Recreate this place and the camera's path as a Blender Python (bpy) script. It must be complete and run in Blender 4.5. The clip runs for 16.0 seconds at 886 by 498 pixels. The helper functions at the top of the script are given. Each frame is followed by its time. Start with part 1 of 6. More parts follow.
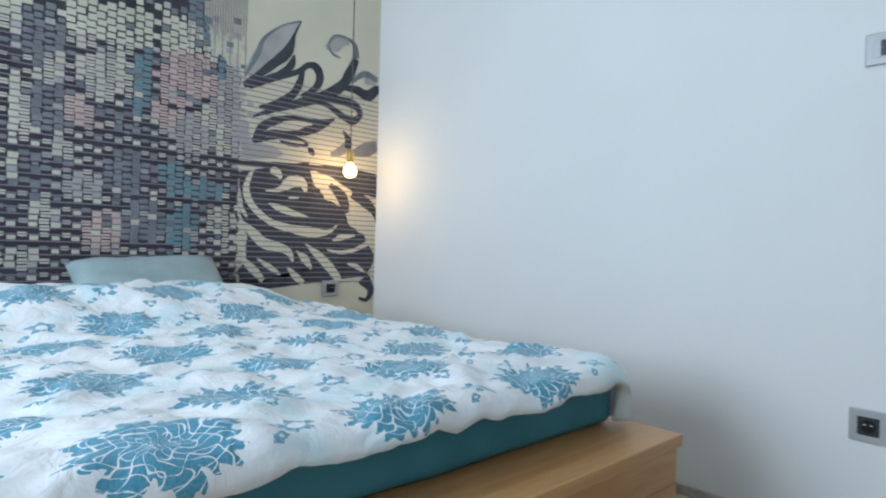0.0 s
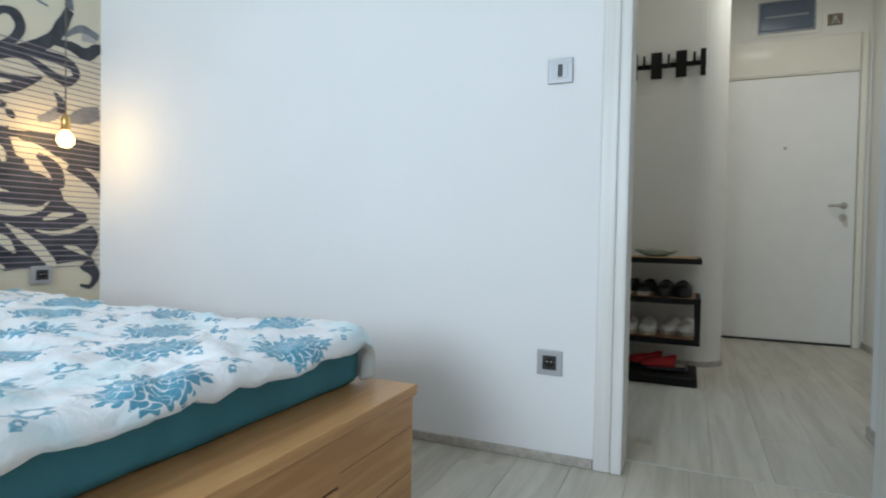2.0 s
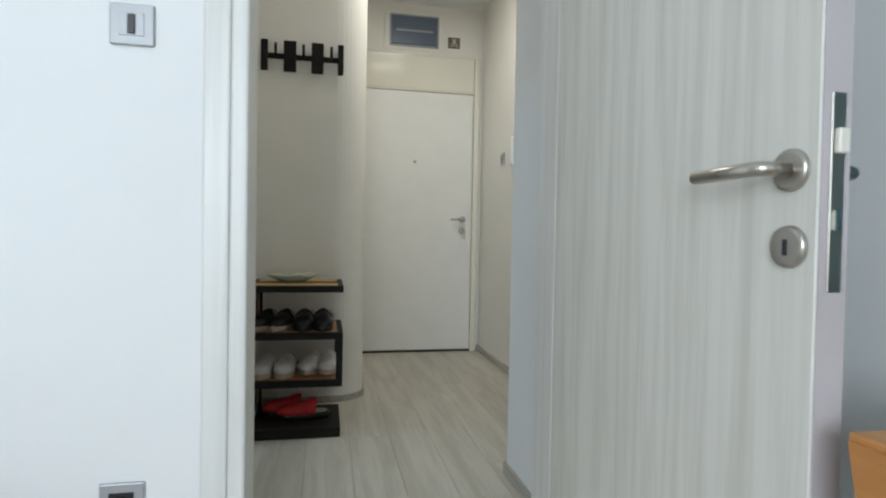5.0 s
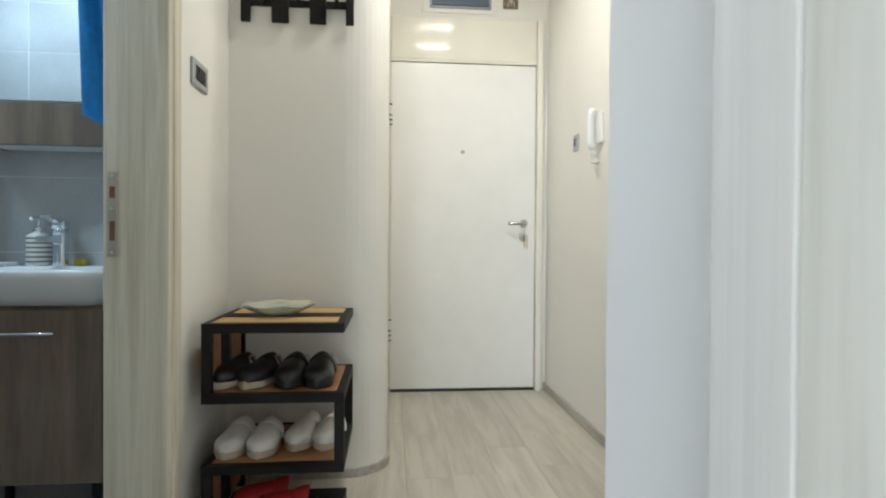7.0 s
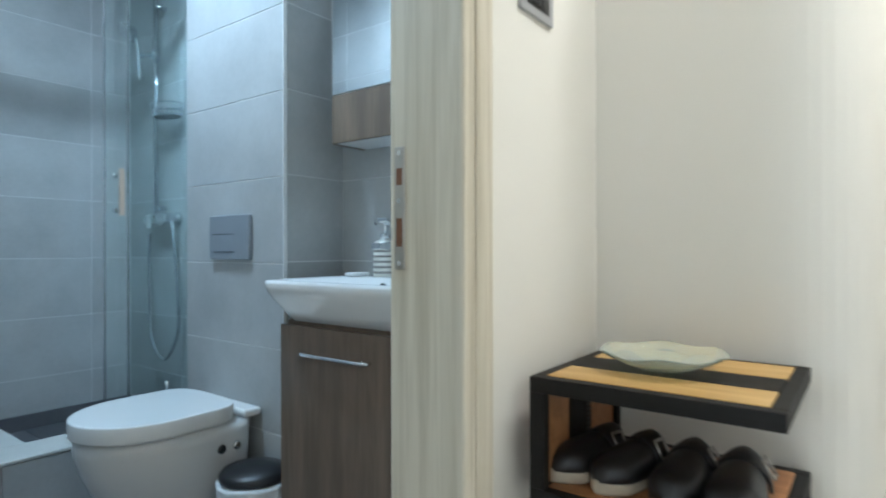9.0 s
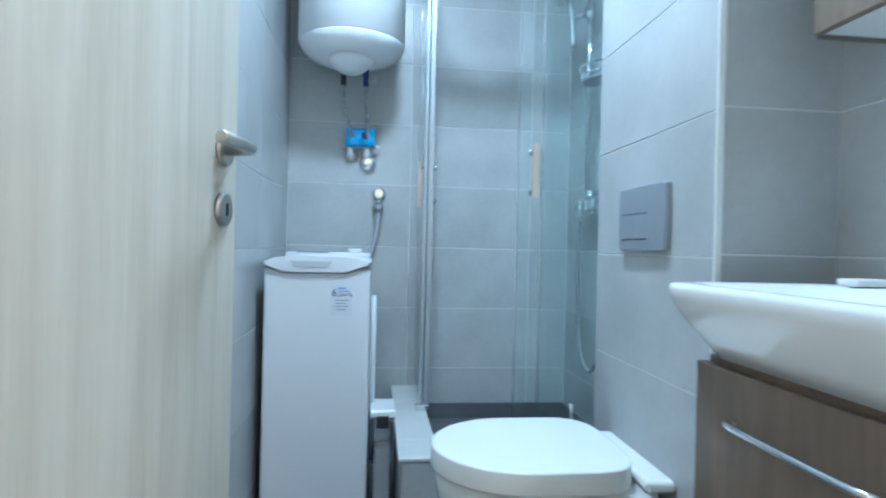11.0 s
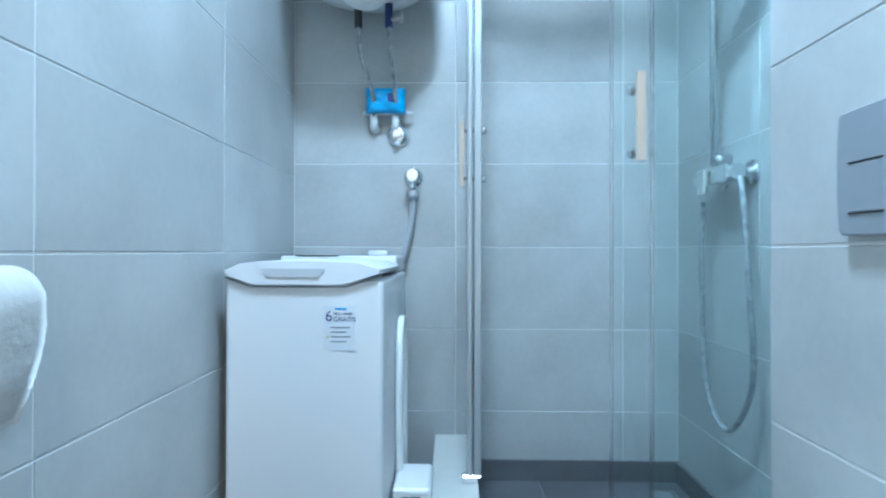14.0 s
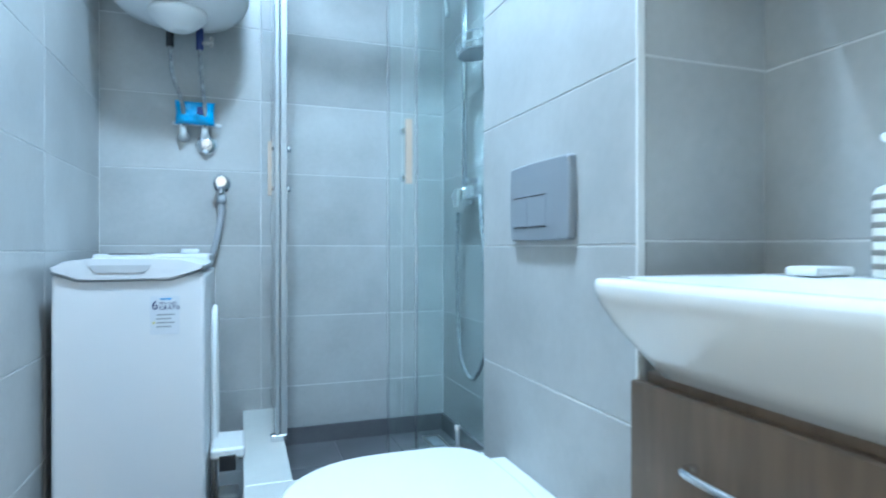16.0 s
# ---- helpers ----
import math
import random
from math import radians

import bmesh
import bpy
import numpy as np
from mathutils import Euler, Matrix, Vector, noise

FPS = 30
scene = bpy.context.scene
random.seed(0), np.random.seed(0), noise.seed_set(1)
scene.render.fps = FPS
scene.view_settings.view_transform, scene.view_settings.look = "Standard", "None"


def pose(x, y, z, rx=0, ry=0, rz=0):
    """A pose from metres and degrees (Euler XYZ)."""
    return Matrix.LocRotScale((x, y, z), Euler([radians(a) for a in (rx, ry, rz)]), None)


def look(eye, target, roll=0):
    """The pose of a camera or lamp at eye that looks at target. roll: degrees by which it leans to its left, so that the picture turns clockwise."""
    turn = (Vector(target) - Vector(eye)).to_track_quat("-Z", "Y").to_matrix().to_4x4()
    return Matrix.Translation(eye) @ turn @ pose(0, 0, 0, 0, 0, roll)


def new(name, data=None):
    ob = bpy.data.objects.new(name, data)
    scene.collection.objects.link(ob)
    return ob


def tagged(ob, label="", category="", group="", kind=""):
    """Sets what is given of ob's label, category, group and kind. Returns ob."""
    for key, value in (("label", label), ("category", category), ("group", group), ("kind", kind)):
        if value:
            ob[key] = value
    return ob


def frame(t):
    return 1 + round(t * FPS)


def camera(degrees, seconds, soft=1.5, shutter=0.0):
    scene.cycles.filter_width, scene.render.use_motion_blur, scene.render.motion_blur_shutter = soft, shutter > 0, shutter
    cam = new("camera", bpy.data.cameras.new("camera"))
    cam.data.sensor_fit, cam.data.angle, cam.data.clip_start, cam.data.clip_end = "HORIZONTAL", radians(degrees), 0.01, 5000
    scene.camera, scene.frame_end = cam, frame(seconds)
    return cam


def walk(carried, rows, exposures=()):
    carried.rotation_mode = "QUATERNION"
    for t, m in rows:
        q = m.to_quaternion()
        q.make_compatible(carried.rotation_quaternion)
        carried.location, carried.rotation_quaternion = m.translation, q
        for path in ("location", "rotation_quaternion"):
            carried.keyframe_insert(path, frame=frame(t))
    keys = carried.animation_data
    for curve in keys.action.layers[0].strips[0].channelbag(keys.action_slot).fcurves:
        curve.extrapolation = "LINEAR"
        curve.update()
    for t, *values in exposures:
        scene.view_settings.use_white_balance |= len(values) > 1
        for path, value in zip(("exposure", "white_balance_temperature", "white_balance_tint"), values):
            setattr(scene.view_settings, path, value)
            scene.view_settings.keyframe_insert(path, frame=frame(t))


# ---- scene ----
cam = camera(75.6, 16.0, soft=2.0, shutter=0.4)
# seconds, eye, target, roll
PATH = [
    (0, (0.043, 0.392, 0.812), (1.372, 1.887, 0.812), 1.5),
    (0.5, (-0.061, 0.332, 0.82), (1.425, 1.669, 0.778), 1.5),
    (1, (-0.109, 0.277, 0.803), (1.535, 1.415, 0.754), 1.3),
    (1.5, (-0.094, 0.293, 0.803), (1.666, 1.241, 0.743), 0.9),
    (2, (-0.057, 0.328, 0.803), (1.778, 1.122, 0.756), 1.1),
    (2.5, (-0.011, 0.391, 0.819), (1.907, 0.957, 0.772), 2.0),
    (3, (0.046, 0.434, 0.82), (2.029, 0.695, 0.799), 1.5),
    (3.5, (0.082, 0.45, 0.859), (2.081, 0.396, 0.838), 1.4),
    (4, (0.211, 0.488, 0.886), (2.191, 0.204, 0.871), 1.6),
    (4.5, (0.411, 0.495, 0.932), (2.353, 0.013, 0.91), 1.5),
    (4.7, (0.493, 0.445, 0.947), (2.442, -0.006, 0.915), 1.4),
    (6.8, (1.447, 0.131, 0.956), (3.432, -0.111, 0.936), 0.0),
    (7, (1.543, 0.114, 0.967), (3.535, -0.068, 0.943), 0.4),
    (7.5, (1.796, 0.053, 0.967), (3.795, 0.107, 0.944), 0.1),
    (8, (1.968, 0.053, 0.939), (3.882, 0.635, 0.93), -0.4),
    (8.5, (2.176, 0.095, 0.957), (3.921, 1.073, 0.947), -0.2),
    (9, (2.39, 0.159, 0.96), (3.991, 1.358, 0.96), -0.1),
    (9.5, (2.554, 0.278, 0.96), (3.867, 1.787, 0.957), -0.3),
    (10, (2.751, 0.386, 0.98), (3.666, 2.164, 0.973), -0.6),
    (10.2, (2.802, 0.417, 0.971), (3.552, 2.271, 0.97), 0.1),
    (12.3, (2.918, 1.101, 0.876), (2.807, 3.098, 0.874), -0.0),
    (12.5, (2.912, 1.165, 0.875), (2.789, 3.161, 0.881), 0.0),
    (13, (2.928, 1.267, 0.894), (2.736, 3.258, 0.898), 0.1),
    (13.5, (2.98, 1.315, 0.911), (2.824, 3.309, 0.913), 0.2),
    (14, (3.019, 1.288, 0.905), (2.987, 3.288, 0.915), 0.1),
    (14.5, (3.025, 1.219, 0.9), (3.137, 3.216, 0.903), 0.1),
    (15, (3.026, 1.116, 0.875), (3.28, 3.099, 0.879), -0.2),
    (15.5, (2.983, 1.022, 0.872), (3.46, 2.965, 0.872), -0.1),
    (16, (2.961, 0.916, 0.91), (3.626, 2.802, 0.908), -0.0),
]

# stops, kelvin and tint of the filming camera's automatic exposure
EXPOSURES = [
    (0.0, 0.02, 5750, 6), (2.0, 0.17, 5950, 7), (4.7, 0.36, 6200, 8), (6.8, 1.15, 6250, 9),
    (8.0, 1.42, 5980, 9), (9.0, 1.68, 5900, 8), (10.2, 2.0, 5800, 8), (12.3, 2.60, 5600, 6), (16.0, 2.58, 5600, 6),
]
walk(cam, [(t, look(eye, target, roll)) for t, eye, target, roll in PATH], EXPOSURES)

# ---- world and lights ----
world = bpy.data.worlds.new("sky")
scene.world = world
world.use_nodes = True
wn = world.node_tree
sky = wn.nodes.new("ShaderNodeTexSky")
sky.sky_type = "NISHITA"
sky.sun_disc = False
sky.sun_elevation, sky.sun_rotation = radians(40), radians(200)
wn.links.new(sky.outputs[0], wn.nodes["Background"].inputs[0])
wn.nodes["Background"].inputs[1].default_value = 0.1


def area(name, eye, target, w, h, power, color):
    d = bpy.data.lights.new(name, "AREA")
    d.shape, d.size, d.size_y, d.energy, d.color = "RECTANGLE", w, h, power, color
    ob = new(name, d)
    ob.matrix_world = look(eye, target)
    return ob


def spot_disc(name, eye, size, power, color):
    d = bpy.data.lights.new(name, "AREA")
    d.shape, d.size, d.energy, d.color = "DISK", size, power, color
    ob = new(name, d)
    ob.matrix_world = look(eye, (eye[0], eye[1] + 0.0001, 0))
    return ob


DAY, HALL_W, BATH_W, BULB_W = 79.0, 3.8, 7.5, 1.9
area("window_light", (-2.3, 1.72, 1.60), (1, 1.5, 1.25), 1.74, 1.36, DAY, (0.83, 0.92, 1.0))
area("hall_lamp_light", (4.08, -0.25, 2.765), (4.08, -0.249, 0), 0.05, 0.30, HALL_W, (1.0, 0.95, 0.85))
area("hall_lamp_light_near", (3.60, -0.25, 2.765), (3.60, -0.249, 0), 0.05, 0.30, HALL_W, (1.0, 0.95, 0.85))
spot_disc("bath_lamp_light", (3.02, 1.88, 2.445), 0.26, BATH_W, (0.56, 0.80, 1.0))
bulb_data = bpy.data.lights.new("bulb_light", "POINT")
bulb_data.energy, bulb_data.color, bulb_data.shadow_soft_size = BULB_W, (1.0, 0.62, 0.25), 0.03
bulb_light = new("bulb_light", bulb_data)
bulb_light.location = (1.685, 3.0, 1.215)


# ---- materials ----
def mat(name, color, rough=0.5, metal=0.0, vary=0.06, scale=6.0, fine=90.0, bump=0.05, island=False, gloss=0.5, coat=0.0):
    """A painted, ceramic, metal or plastic surface with broad and fine variation."""
    m = bpy.data.materials.new(name)
    m.use_nodes = True
    nt = m.node_tree
    n, l = nt.nodes, nt.links
    b = n["Principled BSDF"]
    geo = n.new("ShaderNodeNewGeometry")
    big, small = n.new("ShaderNodeTexNoise"), n.new("ShaderNodeTexNoise")
    big.inputs["Scale"].default_value, small.inputs["Scale"].default_value = scale, fine
    big.inputs["Detail"].default_value = 4
    l.new(geo.outputs["Position"], big.inputs["Vector"])
    l.new(geo.outputs["Position"], small.inputs["Vector"])
    mix = n.new("ShaderNodeMix")
    mix.data_type = "RGBA"
    lo, hi = [c * (1 - vary) for c in color], [min(1.0, c * (1 + vary)) for c in color]
    mix.inputs[6].default_value, mix.inputs[7].default_value = (*lo, 1), (*hi, 1)
    add = n.new("ShaderNodeMath")
    add.operation = "MULTIPLY_ADD"
    add.inputs[1].default_value = 0.25
    l.new(small.outputs[0], add.inputs[0])
    l.new(big.outputs[0], add.inputs[2])
    ramp = n.new("ShaderNodeMapRange")
    ramp.inputs[1].default_value, ramp.inputs[2].default_value = 0.42, 0.82
    l.new(add.outputs[0], ramp.inputs[0])
    l.new(ramp.outputs[0], mix.inputs[0])
    out = mix.outputs[2]
    if island:
        info, hsv, mr = n.new("ShaderNodeObjectInfo"), n.new("ShaderNodeHueSaturation"), n.new("ShaderNodeMapRange")
        mr.inputs[3].default_value, mr.inputs[4].default_value = 0.93, 1.06
        l.new(info.outputs["Random"], mr.inputs[0])
        l.new(mr.outputs[0], hsv.inputs["Value"])
        l.new(out, hsv.inputs["Color"])
        out = hsv.outputs[0]
    l.new(out, b.inputs["Base Color"])
    rr = n.new("ShaderNodeMapRange")
    rr.inputs[3].default_value, rr.inputs[4].default_value = max(0.02, rough * 0.85), min(1, rough * 1.15)
    l.new(big.outputs[0], rr.inputs[0])
    l.new(rr.outputs[0], b.inputs["Roughness"])
    b.inputs["Metallic"].default_value = metal
    b.inputs["Specular IOR Level"].default_value = gloss
    b.inputs["Coat Weight"].default_value = coat
    if bump:
        bp = n.new("ShaderNodeBump")
        bp.inputs["Strength"].default_value, bp.inputs["Distance"].default_value = bump, 0.002
        l.new(small.outputs[0], bp.inputs["Height"])
        l.new(bp.outputs[0], b.inputs["Normal"])
    return m


def wood(name, light, dark, axis="X", rough=0.45, stretch=18.0, scale=2.2, random_shift=True, contrast=(0.38, 0.66), bump=0.12):
    """Wood whose grain runs along one axis of the room."""
    m = bpy.data.materials.new(name)
    m.use_nodes = True
    nt = m.node_tree
    n, l = nt.nodes, nt.links
    b = n["Principled BSDF"]
    geo = n.new("ShaderNodeNewGeometry")
    vm = n.new("ShaderNodeVectorMath")
    vm.operation = "MULTIPLY"
    f = {"X": (1, stretch, stretch), "Y": (stretch, 1, stretch), "Z": (stretch, stretch, 1)}[axis]
    vm.inputs[1].default_value = f
    l.new(geo.outputs["Position"], vm.inputs[0])
    src = vm.outputs[0]
    if random_shift:
        info, mul, ad = n.new("ShaderNodeObjectInfo"), n.new("ShaderNodeMath"), n.new("ShaderNodeVectorMath")
        mul.operation, mul.inputs[1].default_value = "MULTIPLY", 37.0
        l.new(info.outputs["Random"], mul.inputs[0])
        ad.operation = "ADD"
        l.new(src, ad.inputs[0])
        l.new(mul.outputs[0], ad.inputs[1])
        src = ad.outputs[0]
    a, c = n.new("ShaderNodeTexNoise"), n.new("ShaderNodeTexNoise")
    a.inputs["Scale"].default_value, a.inputs["Detail"].default_value, a.inputs["Distortion"].default_value = scale, 6, 0.6
    c.inputs["Scale"].default_value, c.inputs["Detail"].default_value = scale * 5, 3
    l.new(src, a.inputs["Vector"])
    l.new(src, c.inputs["Vector"])
    s = n.new("ShaderNodeMath")
    s.operation, s.inputs[1].default_value = "MULTIPLY_ADD", 0.3
    l.new(c.outputs[0], s.inputs[0])
    l.new(a.outputs[0], s.inputs[2])
    mr = n.new("ShaderNodeMapRange")
    mr.inputs[1].default_value, mr.inputs[2].default_value = contrast[0] + 0.15, contrast[1] + 0.15
    l.new(s.outputs[0], mr.inputs[0])
    mix = n.new("ShaderNodeMix")
    mix.data_type = "RGBA"
    mix.inputs[6].default_value, mix.inputs[7].default_value = (*dark, 1), (*light, 1)
    l.new(mr.outputs[0], mix.inputs[0])
    out = mix.outputs[2]
    if random_shift:
        hsv, m2 = n.new("ShaderNodeHueSaturation"), n.new("ShaderNodeMapRange")
        m2.inputs[3].default_value, m2.inputs[4].default_value = 0.92, 1.07
        l.new(info.outputs["Random"], m2.inputs[0])
        l.new(m2.outputs[0], hsv.inputs["Value"])
        l.new(out, hsv.inputs["Color"])
        out = hsv.outputs[0]
    l.new(out, b.inputs["Base Color"])
    b.inputs["Roughness"].default_value = rough
    bp = n.new("ShaderNodeBump")
    bp.inputs["Strength"].default_value, bp.inputs["Distance"].default_value = bump, 0.001
    l.new(s.outputs[0], bp.inputs["Height"])
    l.new(bp.outputs[0], b.inputs["Normal"])
    return m


def glass_mat(name, tint, rough=0.0):
    m = bpy.data.materials.new(name)
    m.use_nodes = True
    b = m.node_tree.nodes["Principled BSDF"]
    b.inputs["Base Color"].default_value = (*tint, 1)
    b.inputs["Transmission Weight"].default_value = 1.0
    b.inputs["Roughness"].default_value = rough
    b.inputs["IOR"].default_value = 1.45
    return m


def glow(name, color, strength):
    m = bpy.data.materials.new(name)
    m.use_nodes = True
    b = m.node_tree.nodes["Principled BSDF"]
    b.inputs["Base Color"].default_value = (*color, 1)
    b.inputs["Emission Color"].default_value = (*color, 1)
    b.inputs["Emission Strength"].default_value = strength
    return m


def duvet_mat():
    """White cotton printed with staggered blue medallions and small flower rings."""
    m = bpy.data.materials.new("printed_cotton")
    m.use_nodes = True
    nt = m.node_tree
    n, l = nt.nodes, nt.links
    b = n["Principled BSDF"]
    uv = n.new("ShaderNodeUVMap")
    uv.uv_map = "cloth"
    sep = n.new("ShaderNodeSeparateXYZ")
    l.new(uv.outputs[0], sep.inputs[0])
    wob = n.new("ShaderNodeTexNoise")
    wob.inputs["Scale"].default_value, wob.inputs["Detail"].default_value = 42, 4
    l.new(uv.outputs[0], wob.inputs["Vector"])

    curl = n.new("ShaderNodeTexNoise")
    curl.inputs["Scale"].default_value, curl.inputs["Detail"].default_value = 15, 2
    l.new(uv.outputs[0], curl.inputs["Vector"])

    def math_node(op, a, bb=None, cc=None):
        k = n.new("ShaderNodeMath")
        k.operation = op
        for i, v in enumerate((a, bb, cc)):
            if v is None:
                continue
            if isinstance(v, (int, float)):
                k.inputs[i].default_value = v
            else:
                l.new(v, k.inputs[i])
        return k.outputs[0]

    def motif(px, py, ox, oy, ax, ay, petals, depth, lace, hole):
        v = math_node("DIVIDE", math_node("ADD", sep.outputs[1], oy), py)
        row = math_node("FLOOR", v)
        odd = math_node("MULTIPLY", math_node("FLOORED_MODULO", row, 2), 0.5)
        u = math_node("ADD", math_node("DIVIDE", math_node("ADD", sep.outputs[0], ox), px), odd)
        fx = math_node("MULTIPLY", math_node("SUBTRACT", math_node("FRACT", u), 0.5), px / ax)
        fy = math_node("MULTIPLY", math_node("SUBTRACT", math_node("FRACT", v), 0.5), py / ay)
        r = math_node("SQRT", math_node("ADD", math_node("MULTIPLY", fx, fx), math_node("MULTIPLY", fy, fy)))
        th = math_node("ARCTAN2", fy, fx)
        rim = math_node("MULTIPLY_ADD", math_node("SINE", math_node("MULTIPLY", th, petals)), depth, 0.88)
        rim = math_node("MULTIPLY_ADD", math_node("SINE", math_node("MULTIPLY", th, petals * 3 + 1)), 0.09, rim)
        rim = math_node("MULTIPLY_ADD", math_node("SUBTRACT", wob.outputs[0], 0.5), 0.5, rim)
        inside = math_node("LESS_THAN", r, rim)
        turn = math_node("MULTIPLY", math_node("SUBTRACT", curl.outputs[0], 0.5), 9.0)
        fan = math_node("SINE", math_node("ADD", math_node("MULTIPLY", th, petals), math_node("ADD", turn, math_node("MULTIPLY", math_node("SINE", math_node("MULTIPLY", r, 7.0)), 2.2))))
        ring = math_node("SINE", math_node("ADD", math_node("MULTIPLY", r, lace), math_node("ADD", turn, math_node("MULTIPLY", math_node("SINE", math_node("MULTIPLY", th, 5.0)), 1.3))))
        body = math_node("MULTIPLY", math_node("GREATER_THAN", math_node("MULTIPLY_ADD", math_node("SUBTRACT", wob.outputs[0], 0.5), 0.8, math_node("ABSOLUTE", fan)), 0.17), math_node("GREATER_THAN", math_node("MULTIPLY_ADD", math_node("SUBTRACT", wob.outputs[0], 0.5), 0.9, math_node("ABSOLUTE", ring)), 0.15))
        big = math_node("MULTIPLY", inside, body)
        return math_node("MULTIPLY", big, math_node("GREATER_THAN", r, hole))

    a = motif(0.40, 0.225, 0.13, 0.03, 0.118, 0.094, 8, 0.10, 17.0, 0.0)
    c = motif(0.40, 0.225, 0.33, 0.03, 0.034, 0.031, 5, 0.24, 2.0, 0.42)
    d = motif(0.20, 0.225, 0.02, 0.14, 0.019, 0.017, 3, 0.30, 1.0, 0.42)
    e = motif(0.40, 0.225, 0.375, 0.075, 0.014, 0.012, 2, 0.35, 1.0, 0.30)
    d = math_node("MAXIMUM", d, e)
    mask = math_node("MAXIMUM", a, math_node("MAXIMUM", c, d))
    weave = n.new("ShaderNodeTexNoise")
    weave.inputs["Scale"].default_value = 240
    l.new(uv.outputs[0], weave.inputs["Vector"])
    fade = math_node("MULTIPLY", mask, math_node("MULTIPLY_ADD", weave.outputs[0], 0.35, 0.72))
    mix = n.new("ShaderNodeMix")
    mix.data_type = "RGBA"
    mix.inputs[6].default_value, mix.inputs[7].default_value = (0.80, 0.83, 0.86, 1), (0.02, 0.27, 0.42, 1)
    l.new(fade, mix.inputs[0])
    wash = n.new("ShaderNodeTexNoise")
    wash.inputs["Scale"].default_value, wash.inputs["Detail"].default_value = 5.5, 3
    l.new(uv.outputs[0], wash.inputs["Vector"])
    tint = n.new("ShaderNodeValToRGB")
    tint.color_ramp.elements[0].position, tint.color_ramp.elements[1].position = 0.50, 0.72
    tint.color_ramp.elements[0].color, tint.color_ramp.elements[1].color = (0.87, 0.88, 0.90, 1), (0.66, 0.84, 0.89, 1)
    l.new(wash.outputs[0], tint.inputs[0])
    l.new(tint.outputs[0], mix.inputs[6])
    l.new(mix.outputs[2], b.inputs["Base Color"])
    b.inputs["Roughness"].default_value = 0.9
    b.inputs["Sheen Weight"].default_value = 0.2
    bp = n.new("ShaderNodeBump")
    bp.inputs["Strength"].default_value, bp.inputs["Distance"].default_value = 0.15, 0.001
    l.new(weave.outputs[0], bp.inputs["Height"])
    pucker = n.new("ShaderNodeTexNoise")
    pucker.inputs["Scale"].default_value, pucker.inputs["Detail"].default_value, pucker.inputs["Distortion"].default_value = 16, 4, 0.8
    l.new(uv.outputs[0], pucker.inputs["Vector"])
    b2 = n.new("ShaderNodeBump")
    b2.inputs["Strength"].default_value, b2.inputs["Distance"].default_value = 0.7, 0.012
    l.new(pucker.outputs[0], b2.inputs["Height"])
    l.new(bp.outputs[0], b2.inputs["Normal"])
    l.new(b2.outputs[0], b.inputs["Normal"])
    return m


M_WALL = mat("white_wall_paint", (0.80, 0.80, 0.80), 0.75, vary=0.02, scale=1.5, fine=160, bump=0.12)
M_HALL = mat("warm_white_wall_paint", (0.79, 0.768, 0.71), 0.7, vary=0.02, scale=1.5, fine=160, bump=0.12)
M_CEIL = mat("ceiling_paint", (0.80, 0.80, 0.79), 0.85, vary=0.02)
M_CREAM = mat("cream_wallpaper", (0.68, 0.63, 0.49), 0.2, vary=0.05, scale=3, gloss=0.35)
M_PLUM = mat("plum_print", (0.055, 0.05, 0.06), 0.65, vary=0.25, scale=9, gloss=0.15)
M_INK = mat("charcoal_print", (0.045, 0.05, 0.06), 0.2, vary=0.3, scale=14, gloss=0.35)
M_SLATE = mat("slate_blue_print", (0.20, 0.215, 0.23), 0.65, vary=0.25, scale=12, gloss=0.15)
M_TEAL_P = mat("teal_print", (0.17, 0.28, 0.31), 0.65, vary=0.2, scale=8, gloss=0.15)
M_PINK = mat("dusty_pink_print", (0.58, 0.44, 0.39), 0.65, vary=0.12, scale=8, gloss=0.15)
M_STONE_P = mat("pale_print", (0.58, 0.55, 0.45), 0.65, vary=0.12, scale=8, gloss=0.15)
M_MIST = mat("lilac_grey_print", (0.42, 0.40, 0.385), 0.65, vary=0.15, scale=9, gloss=0.15)
M_LINE = mat("lilac_line_print", (0.24, 0.19, 0.23), 0.6, vary=0.15)
M_LAM = wood("pale_laminate", (0.56, 0.525, 0.45), (0.44, 0.41, 0.34), "X", rough=0.38, stretch=11, scale=1.5, contrast=(0.34, 0.62), bump=0.05)
M_SKIRT = wood("grey_skirting", (0.50, 0.46, 0.41), (0.36, 0.33, 0.29), "X", rough=0.5)
M_DOORW = wood("whitewashed_door", (0.74, 0.73, 0.69), (0.62, 0.605, 0.555), "Z", rough=0.45, stretch=21, scale=1.3, random_shift=False, contrast=(0.30, 0.62), bump=0.06)
M_BDOOR = wood("beige_door_frame", (0.67, 0.62, 0.51), (0.50, 0.45, 0.345), "Z", rough=0.42, stretch=26, scale=1.1, random_shift=False, contrast=(0.30, 0.60), bump=0.06)
M_BATHDOOR = wood("beige_door_leaf", (0.62, 0.585, 0.51), (0.53, 0.49, 0.415), "Z", rough=0.45, stretch=18, scale=1.2, random_shift=False, contrast=(0.30, 0.62), bump=0.05)
M_FRAMEW = wood("white_wood_frame", (0.74, 0.73, 0.71), (0.66, 0.65, 0.62), "Z", rough=0.4, stretch=34, scale=1.2, random_shift=False, contrast=(0.30, 0.62), bump=0.04)
M_EDGE = mat("door_edge_band", (0.50, 0.46, 0.47), 0.5)
